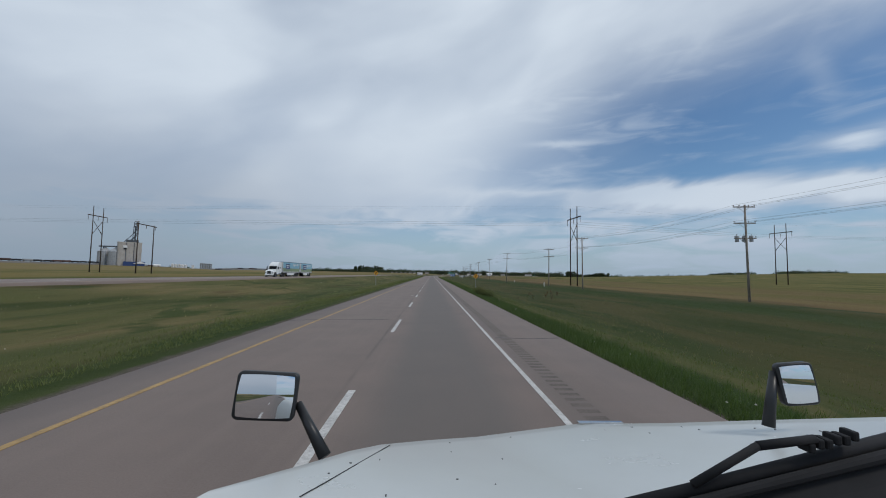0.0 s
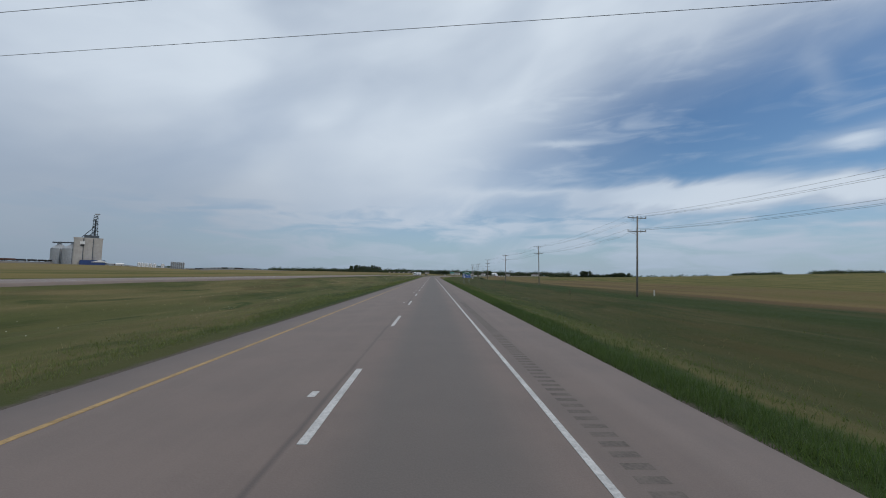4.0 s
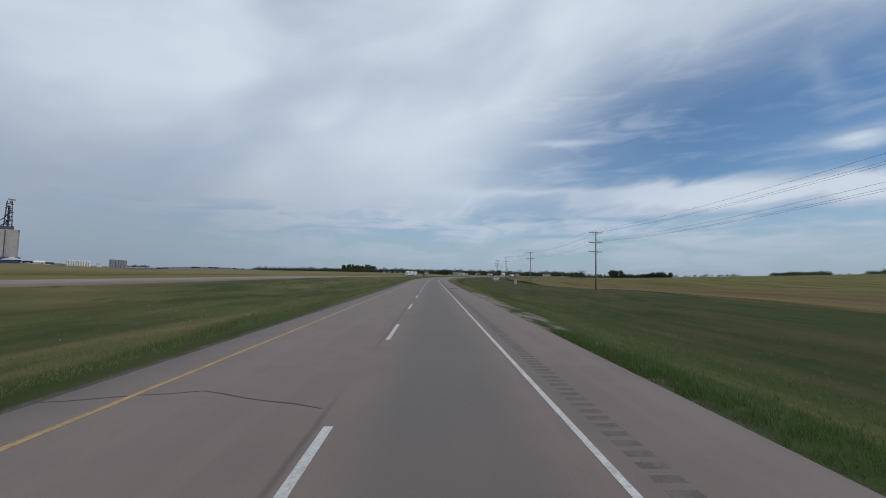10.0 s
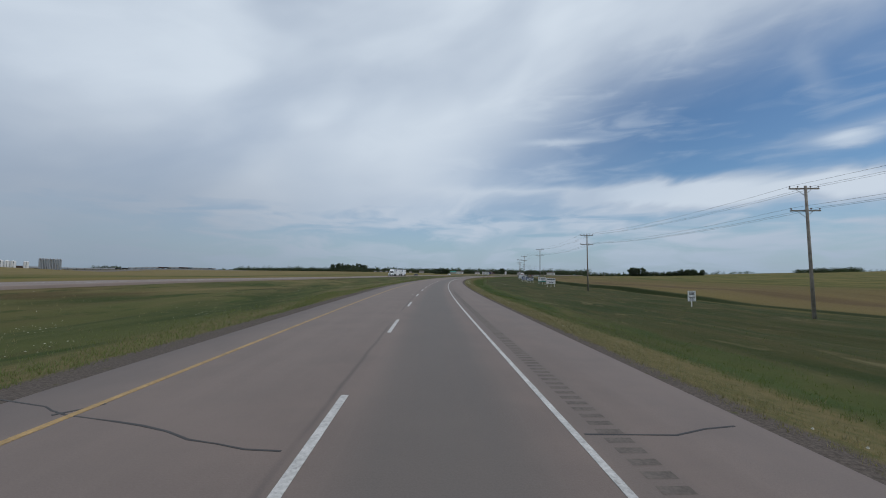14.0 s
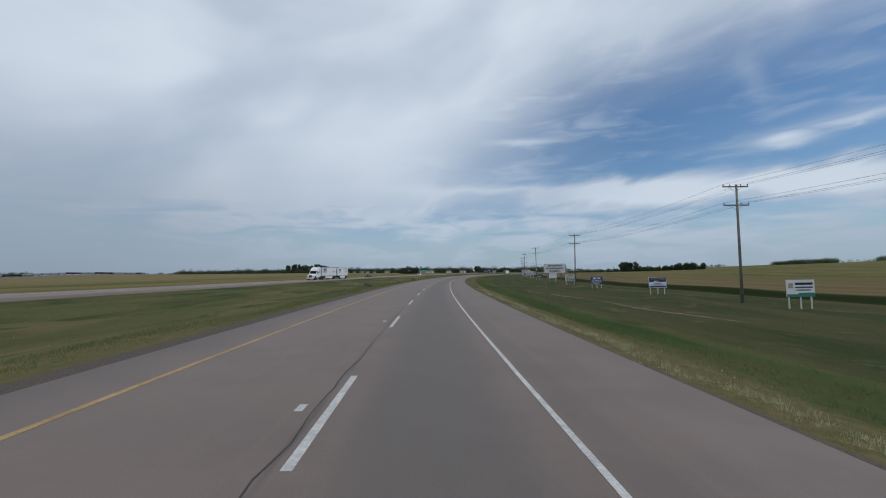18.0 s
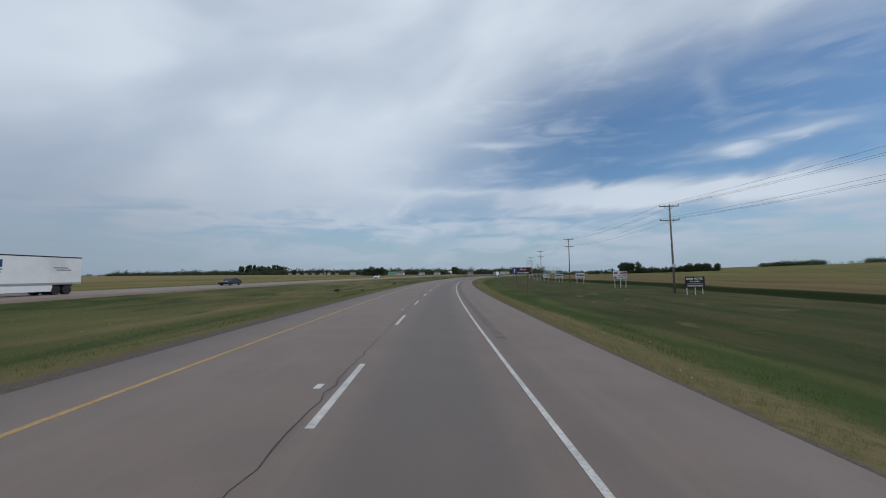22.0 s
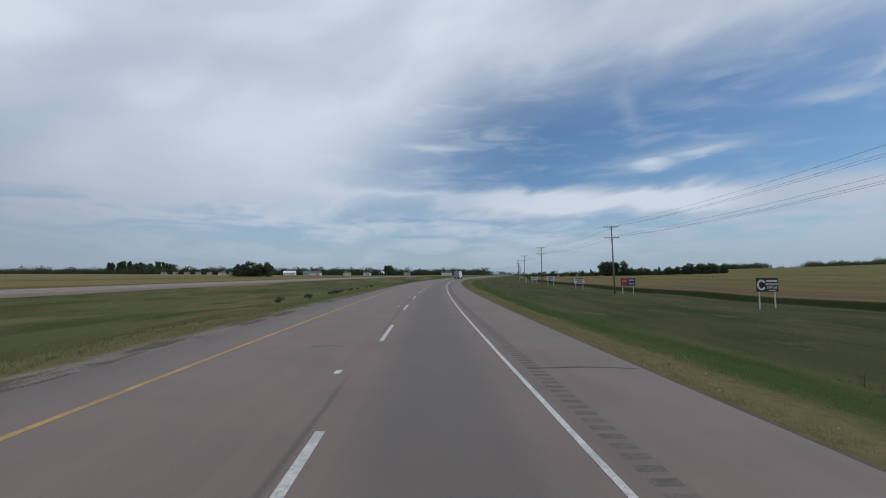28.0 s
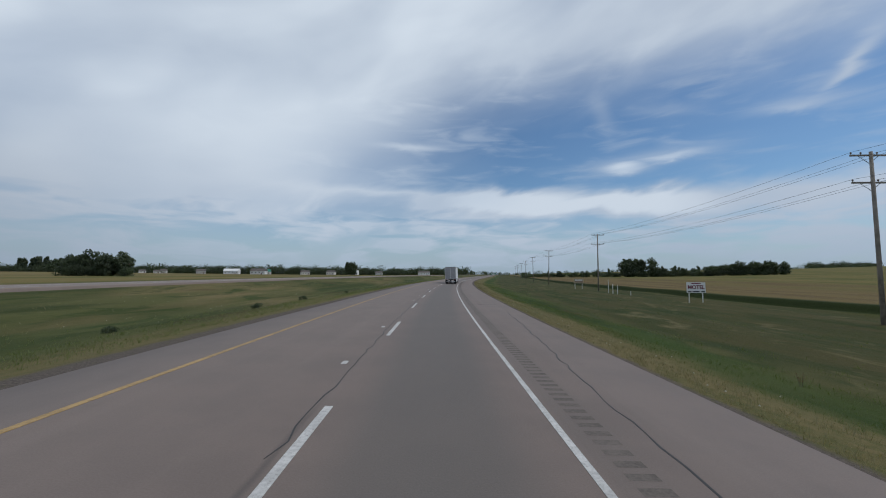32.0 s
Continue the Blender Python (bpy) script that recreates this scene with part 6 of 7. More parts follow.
def own_truck():
    ob = base("truck_tractor", "white highway truck nose with black hood mirrors and wiper", "truck")
    xc = 0.55
    # outline of the hood from the left door round the nose to the right door
    rim = [Vector(p) for p in ((-.563, .95, 1.795), (-.505, 1.10, 1.753), (-.413, 1.35, 1.683), (-.351, 1.50, 1.645), (-.265, 1.75, 1.563), (-.056, 2.00, 1.480), (.199, 2.15, 1.437), (.745, 2.20, 1.487), (1.228, 2.10, 1.532), (1.489, 1.95, 1.600), (1.738, 1.75, 1.684), (1.870, 1.60, 1.745), (2.027, 1.45, 1.810))]
    dense = []
    for a, c in zip(rim, rim[1:]):
        dense += [a.lerp(c, f / 4) for f in range(4)]
    dense.append(rim[-1])
    n = len(dense) - 1
    rows = []
    for v in (0.0, 0.2, 0.4, 0.6, 0.8, 0.92, 1.0):
        rows.append([Vector((-0.62 + 2.37 * k / n, 0.62, 1.80)).lerp(p, v) + Vector((0, 0, 0.05 * v * (1 - v))) for k, p in enumerate(dense)])
    for out, drop in ((0.03, 0.02), (0.06, 0.07), (0.075, 0.20), (0.06, 0.62)):
        rows.append([p + Vector((p.x - xc, p.y - 0.7, 0)).normalized() * out - Vector((0, 0, drop)) for p in dense])
    bm = loft(rows, closed=False)
    smooth(part("hood", bm, HOOD_PAINT, ob, "white hood with insect marks"))
    for sx in (-1, 1):
        part("fender", box(xc + sx * 0.98, 1.30, 0.80, 0.26, 1.2, 0.75, 0.10), PAINT_WHITE, ob)
        wheel(ob, xc + sx * 1.00, 1.3, 0.52, 0.30)
        part("headlight", box(xc + sx * 0.70, 2.16, 0.95, 0.30, 0.12, 0.24, 0.04), CHROME, ob)
    seam = bmesh.new()
    line = ((-0.369, 0.995, 1.758), (-0.336, 1.114, 1.732), (-0.289, 1.305, 1.689), (-0.226, 1.735, 1.567))
    for a, c in zip(line, line[1:]):
        rod(a, c, 0.0018, sides=6, bm=seam)
    part("hood_seam", seam, PLASTIC, ob)
    rng = random.Random(77)
    marks = bmesh.new()
    for _ in range(30):
        k, v = rng.randrange(6, len(dense) - 8), rng.randrange(1, 5)
        p = rows[v][k].lerp(rows[v + 1][k + 1], rng.random())
        box(p.x, p.y, p.z, rng.uniform(0.003, 0.009), rng.uniform(0.004, 0.012), 0.003, 0, marks)
    tagged(part("insect_marks", marks, TAR, ob, "small dark insect marks"), "small dark insect marks", kind="stuff")
    part("grille", box(xc, 2.25, 0.86, 0.9, 0.08, 0.62, 0.04), PLASTIC, ob)
    part("bumper", box(xc, 2.30, 0.42, 2.2, 0.28, 0.36, 0.08), PAINT_WHITE, ob)
    part("chassis", box(xc, 0.9, 0.70, 0.9, 2.4, 0.28), PLASTIC, ob)
    part("hood_ornament", box(0.88, 2.19, 1.500, 0.25, 0.03, 0.012, 0.005), CHROME, ob)
    # hood mirrors on their stalks
    for cx, cy, cz, w, h, up, roll, tilt, arm, foot in (
        (-0.680, 1.55, 1.829, 0.222, 0.176, -7.6, 4.5, 8, (-0.572, 1.58, 1.790), (-0.441, 1.50, 1.625)),
        (1.512, 1.68, 1.856, 0.138, 0.176, -4.6, -8, -13, (1.438, 1.70, 1.900), (1.372, 1.66, 1.680)),
    ):
        m = pose(cx, cy, cz, up, roll, tilt)
        shell = smooth(part("hood_mirror", slab(w, h, 0.05, 0.022, 0.006, m), PLASTIC, ob, "black hood mirror housing"))
        smooth(part("mirror_glass", domed_glass(w - 0.020, h - 0.020, 0.007, m @ Matrix.Translation((0, -0.0255, 0))), MIRROR, shell, "mirror glass reflecting the verge"))
        smooth(part("mirror_stalk", rod(arm, foot, 0.015, 0.024, 16), PLASTIC, shell))
    # wiper and the black cowl at the foot of the windscreen
    rows = []
    for x, z in ((0.10, 1.940), (0.209, 1.966), (0.315, 1.990), (0.421, 2.014), (0.527, 2.039), (0.66, 2.070), (0.95, 2.135)):
        rows.append([(x, 0.60 + dy, z + dz) for dy, dz in ((-0.10, -0.34), (-0.07, -0.045), (-0.05, -0.034), (-0.03, -0.012), (0.0, 0.0), (0.03, -0.02), (0.05, -0.34))])
    part("cowl_panel", loft(rows), COWL, ob)
    blade = smooth(part("wiper_blade", rod((0.16, 0.575, 1.958), (0.80, 0.59, 2.100), 0.009, 0.011, 12), COWL, ob, "black wiper blade"))
    part("wiper_spine", rod((0.25, 0.560, 1.972), (0.66, 0.565, 2.062), 0.007, 0.009, 10), COWL, blade)
    for a, c, r in (((0.318, 0.57, 2.006), (0.415, 0.57, 2.060), 0.006), ((0.415, 0.57, 2.060), (0.500, 0.57, 2.070), 0.0065)):
        smooth(part("wiper_arm", rod(a, c, r, r * 0.95, sides=12), COWL, blade))
    for k in range(6):
        part("wiper_joint", box(0.492 + 0.013 * k, 0.575, 2.058 + 0.003 * (k % 2) + 0.0028 * k, 0.010, 0.022, 0.014, 0.003), COWL, blade)


own_truck()


# ---- road wear ----
def crack(points, width, parent, name="sealed_crack"):
    """A wandering tarred crack through points (s, l)."""
    rng = random.Random(int(points[0][0] * 10))
    line = []
    for (s0, l0), (s1, l1) in zip(points, points[1:]):
        n = max(2, int(math.hypot(s1 - s0, l1 - l0) / 0.5))
        for k in range(n):
            f = k / n
            line.append((s0 + (s1 - s0) * f + rng.uniform(-0.06, 0.06), l0 + (l1 - l0) * f + rng.uniform(-0.06, 0.06)))
    line.append(points[-1])
    rows = []
    for k, (s, l) in enumerate(line):
        s2, l2 = line[min(k + 1, len(line) - 1)]
        s1, l1 = line[max(k - 1, 0)]
        n = Vector((l2 - l1, -(s2 - s1), 0)).normalized() * width * rng.uniform(0.5, 1.1) / 2
        row = []
        for sign, dz in ((-1, -0.004), (-1, 0.0035), (1, 0.0035), (1, -0.004)):
            a, b = s + sign * n.x, l + sign * n.y
            x, y = at(a, b)
            row.append((float(x), float(y), float(camber(a, b)) + dz))
        rows.append(row)
    part(name, loft(rows), TAR, parent)


rng = random.Random(17)
for pts, w in (
    (((14.6, 2.3), (14.4, 3.6), (14.7, 4.7)), 0.10), (((20, -7.2), (20.3, -5.0), (20.1, -2.2)), 0.10),
    (((73.5, -7.3), (72.6, -5.6), (72.9, -3.0), (72.2, -1.8), (72.5, 0.2)), 0.07), (((96, -7.2), (95.2, -5.8)), 0.1),
    (((178, 2.6), (177.6, 3.6), (178, 4.7)), 0.10), (((324, -7.2), (323, -4.5), (323.6, -2.3)), 0.10),
    (((379.8, -7.9), (379.4, -6.5), (379.0, -5.8), (378.5, -4.3), (377.8, -2.8), (377.6, -1.9)), 0.05), (((379.0, -6.0), (379.5, -5.6)), 0.09),
    (((567.8, -8.0), (567.2, -7.3), (566.6, -5.8), (566.2, -4.3), (565.8, -3.0)), 0.05), (((566.4, -5.4), (567.0, -5.1)), 0.12), (((795.5, -7.9), (794.9, -6.7), (794.4, -5.7), (794.0, -4.2)), 0.05),
    (((517, 2.4), (517.2, 4.0), (516.8, 5.4)), 0.12), (((651, 2.5), (650.7, 3.8), (651, 5.3)), 0.12),
    (((678, 2.4), (678.3, 3.9), (678, 5.4)), 0.12), (((756, 2.5), (756.2, 4.0), (756, 5.4)), 0.12), (((758.5, -3.6), (758.7, -2.6)), 0.08),
    (((846, 2.5), (850, 3.1), (856, 3.2), (861, 3.5), (866, 3.9), (872, 4.3), (878, 4.6)), 0.035),
    (((806, 3.2), (812, 3.5), (818, 4.0), (823, 4.6)), 0.03), (((640, -7.6), (639.2, -5.8), (639.6, -3.2), (639.2, -1.8)), 0.14),
):
    crack(pts, w, road)
for k in range(20):
    s = 150 + 39.0 * k + rng.uniform(-7, 7)
    if rng.random() < 0.5:
        crack(((s, -7.2), (s + rng.uniform(-.6, .6), -4.5), (s + rng.uniform(-.6, .6), -1.9)), rng.uniform(0.03, 0.05), road)
    else:
        crack(((s, 2.3), (s + rng.uniform(-.3, .3), 3.6), (s + rng.uniform(-.3, .3), 4.75)), rng.uniform(0.04, 0.07), road)
# the old joint between the lanes opens now and then
for s0, s1 in ((236, 244), (447, 462), (474, 492), (577, 600), (618, 636), (669, 684), (803, 822), (858, 886), (903, 930)):
    crack(((s0, -1.80), ((s0 + s1) / 2, -1.84), (s1, -1.78)), 0.034, road)
strip("asphalt_patch", 329.0, 331.6, 2.75, 4.15, PATCH, road, 0.004, 1.0, label="dark square asphalt patch")
rng = random.Random(23)
for i in range(0, 76):
    s = DASH_OFFSET + 12.0 * i + 2.0
    if rng.random() < 0.6:
        a = s + rng.uniform(-0.2, 0.2) + (5.5 if rng.random() < 0.35 else 0)
        strip("survey_mark", a, a + 0.34, -2.16, -2.02, LINE_WHITE, road, 0.005, 1.0)

verts, faces = [], []
for a, b in ((-8, 140), (214, 425), (560, 580), (600, 1010)):
    for k in range(int((b - a) / 0.32)):
        s = a + 0.32 * k
        i = len(verts)
        for s2, l2, dz in ((s, 2.48, 0.0015), (s, 2.86, 0.0015), (s + 0.17, 2.86, 0.0015), (s + 0.17, 2.48, 0.0015)):
            x, y = at(s2, l2)
            verts.append((float(x), float(y), float(camber(s2, l2)) + dz))
        faces.append((i, i + 1, i + 2, i + 3))
me = bpy.data.meshes.new("rumble_strip")
me.from_pydata(verts, [], faces)
me.materials.append(GROOVE)
tagged(new("rumble_strip", me), "milled rumble strip grooves along the shoulder", kind="stuff").parent = road


# bare scrapes of pale soil in the verge
TRACK = material("bare_pale_soil", (0.140, 0.110, 0.066), 0.95, grain=0.6, scale=0.7)
rng = random.Random(31)


def scrape(s0, s1, l0, l1, wide):
    n = max(5, int((s1 - s0) / 0.9))
    rows = []
    for k in range(n + 1):
        f = k / n
        s, l, w = s0 + (s1 - s0) * f, l0 + (l1 - l0) * f + 0.25 * math.sin(f * 9), wide * math.sin(math.pi * (0.02 + 0.96 * f)) ** 0.6 * rng.uniform(0.35, 1.2)
        row = []
        for e in (-1, -0.4, 0.4, 1):
            x, y = at(s, l + e * w)
            row.append((float(x), float(y), float(rolling(s, l + e * w)) + (0.035 if abs(e) < 1 else -0.02)))
        rows.append(row)
    tagged(part("soil_scrape", loft(rows, closed=False), TRACK), "narrow bare scrape of pale soil in the verge grass", "soil", kind="structure")


for s0, s1, l0, l1, wide in ((505, 530, 22.3, 20.2, 0.55), (529, 546, 20.2, 18.6, 0.45), (548, 562, 18.4, 17.6, 0.35)):
    scrape(s0, s1, l0, l1, wide)

# ---- verge growth ----
def blades(name, count, s_range, l_of, h_lo, h_hi, width, mat, seed, label, per=4, lean=0.8):
    """Grass tufts of narrow tapering blades."""
    r = np.random.RandomState(seed)
    s = r.uniform(s_range[0], s_range[1], count)
    l = l_of(r, s)
    keep = (np.sin(s * 0.31 + l * 1.7) + np.sin(s * 0.083 - l * 0.9) + r.uniform(-1.2, 1.2, count)) > -1.3
    s, l = np.repeat(s[keep], per), np.repeat(l[keep], per)
    n = len(s)
    x, y = at(s, l)
    z = rolling(s, l)
    x, y = x + r.normal(0, 0.07, n), y + r.normal(0, 0.07, n)
    a, h = r.uniform(0, 6.28, n), r.uniform(h_lo, h_hi, n)
    w = width * r.uniform(0.6, 1.4, n)
    bx, by = np.cos(a) * w, np.sin(a) * w
    tx, ty = r.normal(0, lean, n) * h, r.normal(0, lean, n) * h
    p = np.stack([np.stack([x - bx, y - by, z - 0.03], -1), np.stack([x + bx, y + by, z - 0.03], -1), np.stack([x + tx, y + ty, z + h], -1)], 1).reshape(-1, 3)
    me = bpy.data.meshes.new(name)
    me.from_pydata(p.tolist(), [], np.arange(n * 3).reshape(-1, 3).tolist())
    me.materials.append(mat)
    tagged(new(name, me), label, "grass", kind="stuff")


def edge_right(s):
    return 5.0 + 0.75 * np.clip((s - 330.0) / 110.0, 0, 1)


def edge_left(s):
    return -7.7 - 0.55 * np.clip((s - 330.0) / 110.0, 0, 1)


blades("verge_grass", 40000, (0, 283), lambda r, s: edge_right(s) + 0.05 + np.abs(r.normal(0, 1.0, len(s))), 0.06, 0.26, 0.010, BLADE_LUSH, 1, "tall dark green grass along the shoulder", 6, 0.35)
blades("verge_grass", 17000, (0, 330), lambda r, s: edge_right(s) + 1.8 + np.abs(r.normal(0, 2.5, len(s))), 0.06, 0.16, 0.009, BLADE, 21, "olive grass on the ditch slope", 4, 0.5)
blades("verge_grass", 42000, (300, 1000), lambda r, s: edge_right(s) + 3.4 + np.abs(r.normal(0, 2.6, len(s))), 0.05, 0.15, 0.009, BLADE, 2, "green grass on the ditch slope", 4, 0.5)
blades("dry_grass", 46000, (318, 1000), lambda r, s: edge_right(s) + 0.45 + np.abs(r.normal(0, 1.7, len(s))), 0.04, 0.13, 0.008, BLADE_DRY, 3, "parched brown grass along the shoulder", 5, 0.5)
blades("bleached_grass", 900, (484, 545), lambda r, s: edge_right(s) + 1.5 + r.normal(0, 0.35, len(s)) + 0.3 * np.sin(s * 0.7), 0.06, 0.17, 0.006, BLADE_PALE, 14, "clumps of whitish bleached grass beside the shoulder", 14, 0.5)
blades("bleached_grass", 160, (600, 1000), lambda r, s: edge_right(s) + 1.0 + np.abs(r.normal(0, 1.0, len(s))), 0.06, 0.15, 0.006, BLADE_PALE, 15, "scattered whitish grass tufts beside the shoulder", 9, 0.5)
blades("dry_grass", 5000, (0, 380), lambda r, s: edge_right(s) + 3.0 + np.abs(r.normal(0, 5.0, len(s))), 0.08, 0.22, 0.008, BLADE_DRY, 4, "scattered dry stalks in the ditch", 3, 0.5)
blades("median_grass", 40000, (0, 420), lambda r, s: edge_left(s) - 0.9 - np.abs(r.normal(0, 2.4, len(s))), 0.06, 0.18, 0.010, BLADE_MEDIAN, 5, "green grass of the median slope", 4, 0.5)
blades("median_grass", 40000, (420, 1050), lambda r, s: edge_left(s) - 1.6 - np.abs(r.normal(0, 3.0, len(s))), 0.05, 0.16, 0.010, BLADE_MEDIAN, 6, "mixed grass of the median slope", 4, 0.5)
blades("dry_grass", 4500, (0, 1050), lambda r, s: -12 - r.uniform(0, 18, len(s)), 0.08, 0.24, 0.010, BLADE_DRY, 7, "dry seed stalks in the median", 3, 0.5)
blades("ditch_grass", 14000, (0, 1000), lambda r, s: 9 + r.uniform(0, 20, len(s)), 0.08, 0.22, 0.010, BLADE, 8, "tall grass in the ditch", 3, 0.5)


def weed(seed, label):
    rng = random.Random(seed)
    ob = base("weed_clump", label, "weed", "weed clumps in the verge")
    bm = bmesh.new()
    blobs = []
    for k in range(9):
        a, d = rng.uniform(0, 6.28), rng.uniform(0.1, 0.6)
        tip = (d * math.cos(a), d * math.sin(a), rng.uniform(0.12, 0.42))
        rod((0, 0, -0.05), tip, 0.010, 0.004, 5, bm)
        blobs.append((*tip, 0.26, 0.16))
    part("stem", bm, BARK, ob)
    v, f = leaf_cloud(rng, blobs, 900, 0.045)
    tagged(cloud_part("leaf_mass", v, f, WEED, ob), kind="stuff")
    return ob


WEED = foliage("weed_leaves", (0.018, 0.028, 0.014), (0.040, 0.052, 0.022))
w0, w1 = weed(3, "low dark bushy weed in the roadside grass"), weed(4, "low dark bushy weed in the roadside grass")
rng = random.Random(9)
spots = [(803.4, -14.8), (804.2, -14.2), (808.6, -15.8), (809.4, -15.0), (810.6, -15.1), (813.0, -14.6), (817.7, -15.3), (822.1, -15.1), (827.1, -14.4), (833, -14.6), (795, -15.2), (788, -16), (568, -16.3), (576, -19), (598, -14.5), (652, -13.8), (655, -19), (700, -17), (872, -15.5), (884, -14.2), (896, -15), (910, -14)]
for k, (s, l) in enumerate(spots):
    m = stand(s, l, rng.uniform(0, 360))
    ob = (w0, w1)[k] if k < 2 else copy_thing((w0, w1)[k % 2], m)
    ob.matrix_basis = m
    f = rng.uniform(0.6, 1.1)
    ob.scale = (f * 0.8, f * 0.8, f * 1.15)

# tall flowering weeds in one stand beside the shoulder
STALK = material("weed_stalk_green", (0.055, 0.075, 0.025), 0.85, grain=0.3, scale=20)
PETAL = material("cream_petals", (0.36, 0.34, 0.14), 0.9, grain=0.3, scale=30)
DOCK = foliage("rusty_seed_heads", (0.050, 0.024, 0.014), (0.095, 0.048, 0.026))


def tall_weed(seed):
    rng = random.Random(seed)
    ob = base("flowering_weed", "tall green weed with cream-yellow flower heads beside the shoulder", "weed", "flowering weeds by the shoulder")
    stems, heads = bmesh.new(), bmesh.new()
    blobs = []
    for k in range(7):
        a, d, h = rng.uniform(0, 6.28), rng.uniform(0.03, 0.26), rng.uniform(0.45, 0.95)
        tip = Vector((d * math.cos(a), d * math.sin(a), h))
        rod((0, 0, -0.05), tip, 0.007, 0.004, 5, stems)
        blobs.append((tip.x * 0.7, tip.y * 0.7, h * 0.5, 0.10, h * 0.36))
        for j in range(3):
            p = tip + Vector((rng.uniform(-.08, .08), rng.uniform(-.08, .08), rng.uniform(-.14, .05)))
            rod(p - Vector((0, 0, 0.012)), p + Vector((0, 0, 0.016)), 0.012, 0.026, 6, heads)
    part("stem", stems, STALK, ob)
    v, f = leaf_cloud(rng, blobs, 260, 0.045)
    tagged(cloud_part("leaf_mass", v, f, BLADE_MEDIAN, ob), kind="stuff")
    tagged(part("flower_head", heads, PETAL, ob, "cream-yellow flower heads"), kind="stuff")
    return ob


def dock_plant(seed):
    rng = random.Random(seed)
    ob = base("dock_plant", "rust-brown dock stalks gone to seed in the ditch grass", "weed", "dock plants in the ditch")
    stems, blobs = bmesh.new(), []
    for k in range(5):
        a, d, h = rng.uniform(0, 6.28), rng.uniform(0.05, 0.3), rng.uniform(0.5, 0.95)
        tip = (d * math.cos(a), d * math.sin(a), h)
        rod((d * 0.3 * math.cos(a), d * 0.3 * math.sin(a), -0.05), tip, 0.010, 0.004, 5, stems)
        for j in range(5):
            q = 0.45 + 0.13 * j
            blobs.append((tip[0] * q, tip[1] * q, h * q, 0.035, 0.06))
    part("stem", stems, BARK, ob)
    v, f = leaf_cloud(rng, blobs, 420, 0.016)
    tagged(cloud_part("seed_mass", v, f, DOCK, ob), kind="stuff")
    return ob


def scatter(models, spots, seed, lo, hi):
    rng = random.Random(seed)
    for k, (s, l) in enumerate(spots):
        p = stand(s, l, rng.uniform(0, 360))
        p.translation.z = float(rolling(s, l))
        ob = models[k] if k < len(models) else copy_thing(models[k % len(models)], p)
        ob.matrix_basis = p
        f = rng.uniform(lo, hi)
        ob.scale = (f, f, f)


rng = random.Random(61)
scatter([tall_weed(51), tall_weed(52), tall_weed(53)], [(rng.uniform(44.5, 53.5), 5.7 + abs(rng.gauss(0, 1.0))) for _ in range(26)], 62, 0.75, 1.15)
dock_spots = [(63, 20.2), (63.6, 19.6), (64.2, 20.6), (67, 17.0), (66.2, 16.4), (68, 20.1), (69, 21), (57, 12.5), (58, 15), (60, 17.5), (55, 16.8)] + [(rng.uniform(80, 280), rng.uniform(14, 24)) for _ in range(12)]
docks = [dock_plant(55), dock_plant(56)]
scatter(docks, dock_spots, 63, 0.55, 1.0)
late_spots = [(789, 13.8), (794, 13.4), (816, 14.1), (815.4, 14.6), (802, 12.4), (757, 13.2), (758.2, 13.9), (742, 12.1), (858, 13.0), (866, 12.2)]
for k, (s, l) in enumerate(late_spots):
    p = stand(s, l, 37.0 * k)
    p.translation.z = float(rolling(s, l))
    f = 0.42 + 0.05 * (k % 4)
    copy_thing(docks[k % 2], p).scale = (f, f, f)

# flat white umbels in loose drifts in the median
r = np.random.RandomState(41)
us, ul = [], []
for _ in range(46):
    c_s, c_l, m_n = r.uniform(20, 1000), -10.5 - 19 * r.rand(), r.randint(6, 30)
    us.append(c_s + r.normal(0, 1.6, m_n))
    ul.append(c_l + r.normal(0, 0.35, m_n))
s, l = np.concatenate(us), np.concatenate(ul)
x, y = at(s, l)
z = rolling(s, l) + r.uniform(0.18, 0.36, len(s))
d = r.uniform(0.02, 0.042, len(s))
p = np.stack([np.stack([x + a * d, y + b * d, z + c * d], -1) for a, b, c in ((1, 0, 0), (.31, .95, 0), (-.81, .59, 0), (-.81, -.59, 0), (.31, -.95, 0), (0, 0, .35))], 1).reshape(-1, 3)
k = np.arange(len(s))[:, None, None] * 6
me = bpy.data.meshes.new("white_umbels")
me.from_pydata(p.tolist(), [], (np.array([[0, 1, 5], [1, 2, 5], [2, 3, 5], [3, 4, 5], [4, 0, 5]])[None] + k).reshape(-1, 3).tolist())
me.materials.append(FLOWER)
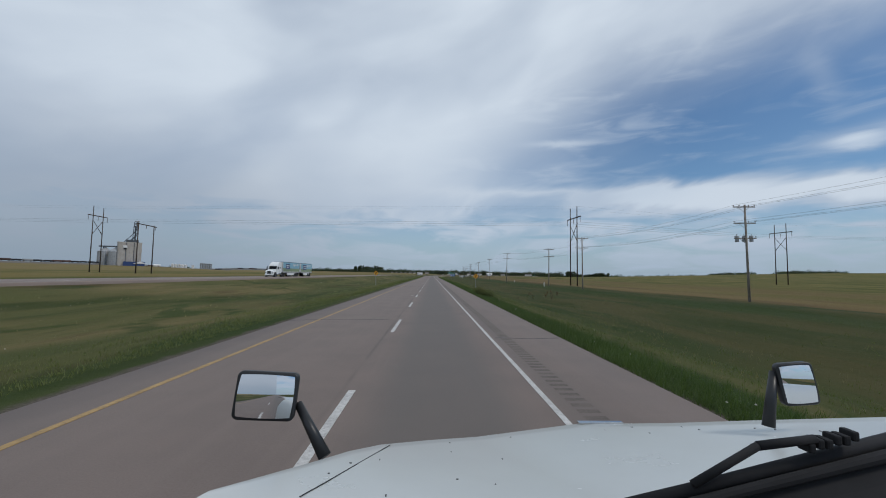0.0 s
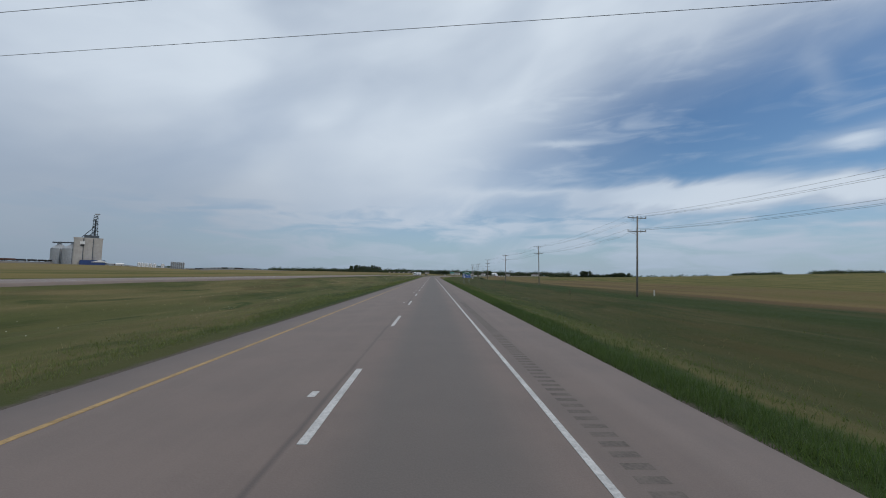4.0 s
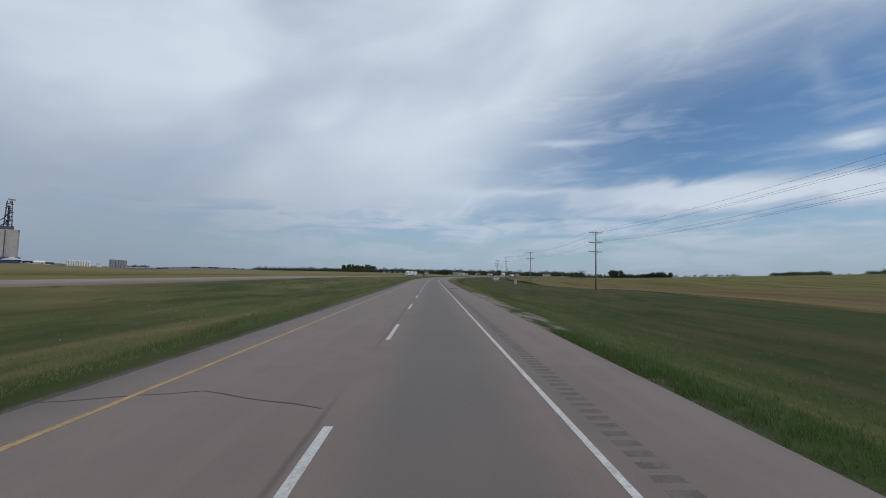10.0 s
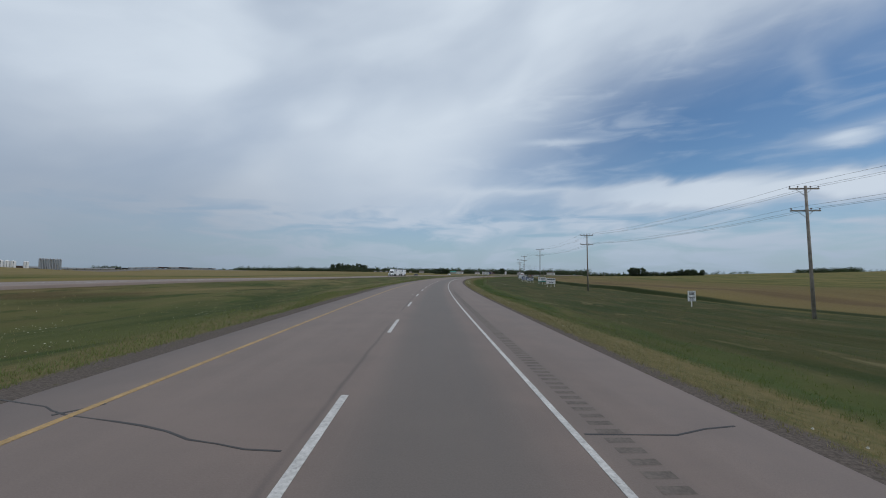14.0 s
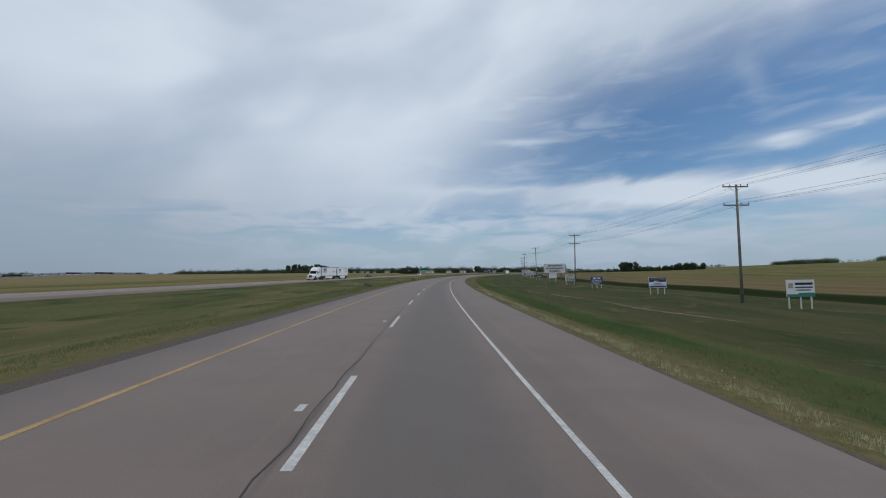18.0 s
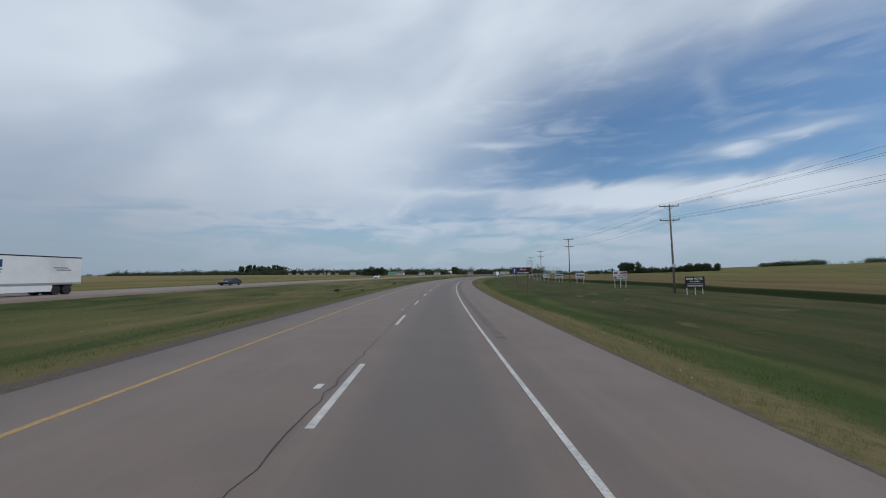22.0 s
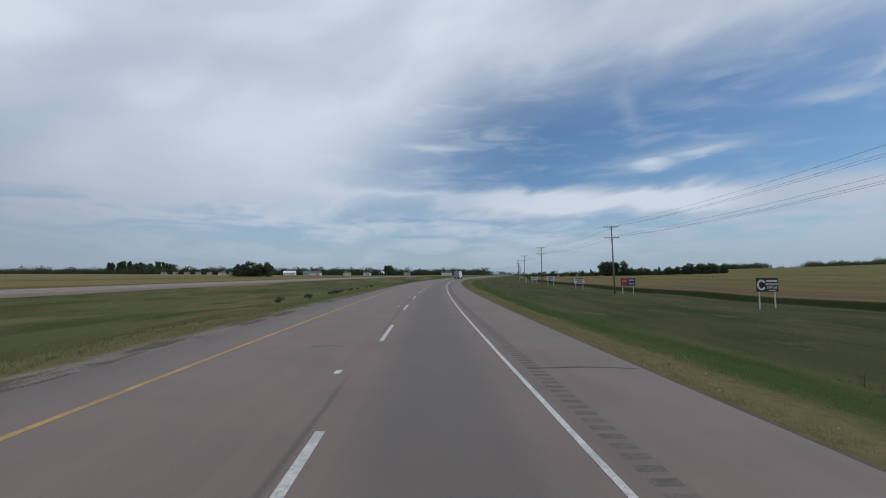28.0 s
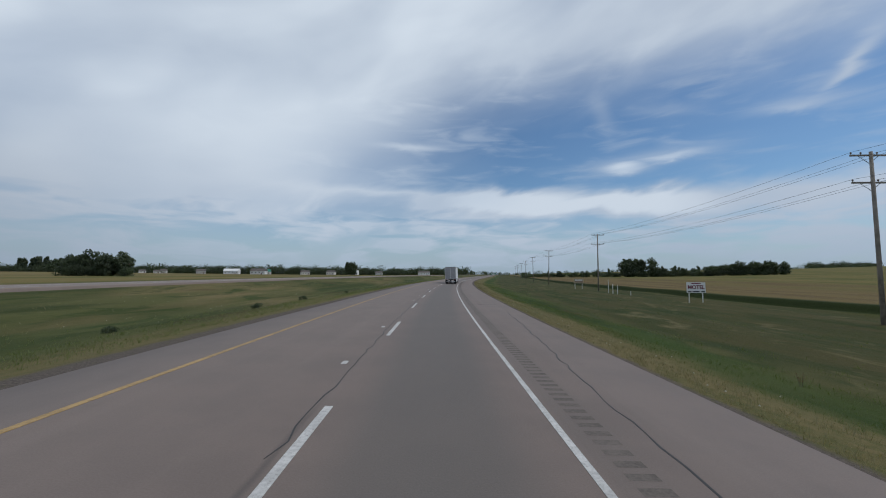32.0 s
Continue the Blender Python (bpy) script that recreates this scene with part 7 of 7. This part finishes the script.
tagged(new("white_umbels", me), "drifts of small white umbel flowers in the median grass", "wildflowers", kind="stuff")

# pale seed heads and flowers
r = np.random.RandomState(12)
n = 1500
s = r.uniform(0, 1000, n)
l = np.where(r.rand(n) < 0.5, edge_right(s) + 0.4 + np.abs(r.normal(0, 1.6, n)), -14 - np.abs(r.normal(0, 7, n)))
keep = np.sin(s * 0.11) + np.sin(s * 0.037 + l) > 0.1
s, l = s[keep], l[keep]
x, y = at(s, l)
z = rolling(s, l) + r.uniform(0.1, 0.25, len(s))
d = 0.028
p = np.stack([np.stack([x + a * d, y + b * d, z + c * d], -1) for a, b, c in ((1, 0, 0), (-.5, .86, 0), (-.5, -.86, 0), (0, 0, 1.2))], 1).reshape(-1, 3)
k = np.arange(len(s))[:, None, None] * 4
me = bpy.data.meshes.new("seed_heads")
me.from_pydata(p.tolist(), [], (np.array([[0, 1, 3], [1, 2, 3], [2, 0, 3]])[None] + k).reshape(-1, 3).tolist())
me.materials.append(FLOWER)
tagged(new("seed_heads", me), "pale flower and seed heads in the verge", "wildflowers", kind="stuff")


# yellow flowers among the weeds of the median
r = np.random.RandomState(33)
n = 4200
s, l = r.uniform(804, 838, n), -12.6 + r.normal(0, 0.75, n)
keep = np.sin(s * 0.9) + r.uniform(-1, 1, n) > 0
s, l = s[keep], l[keep]
x, y = at(s, l)
z = rolling(s, l) + r.uniform(0.03, 0.26, len(s))
d = 0.022
p = np.stack([np.stack([x + a * d, y + b * d, z + c * d], -1) for a, b, c in ((1, 0, 0), (-.5, .86, 0), (-.5, -.86, 0), (0, 0, 1.2))], 1).reshape(-1, 3)
k = np.arange(len(s))[:, None, None] * 4
me = bpy.data.meshes.new("yellow_flowers")
me.from_pydata(p.tolist(), [], (np.array([[0, 1, 3], [1, 2, 3], [2, 0, 3]])[None] + k).reshape(-1, 3).tolist())
me.materials.append(material("yellow_petals", (0.27, 0.27, 0.05), 0.9, grain=0.3))
tagged(new("yellow_flowers", me), "yellow wildflowers in the median grass", "wildflowers", kind="stuff")
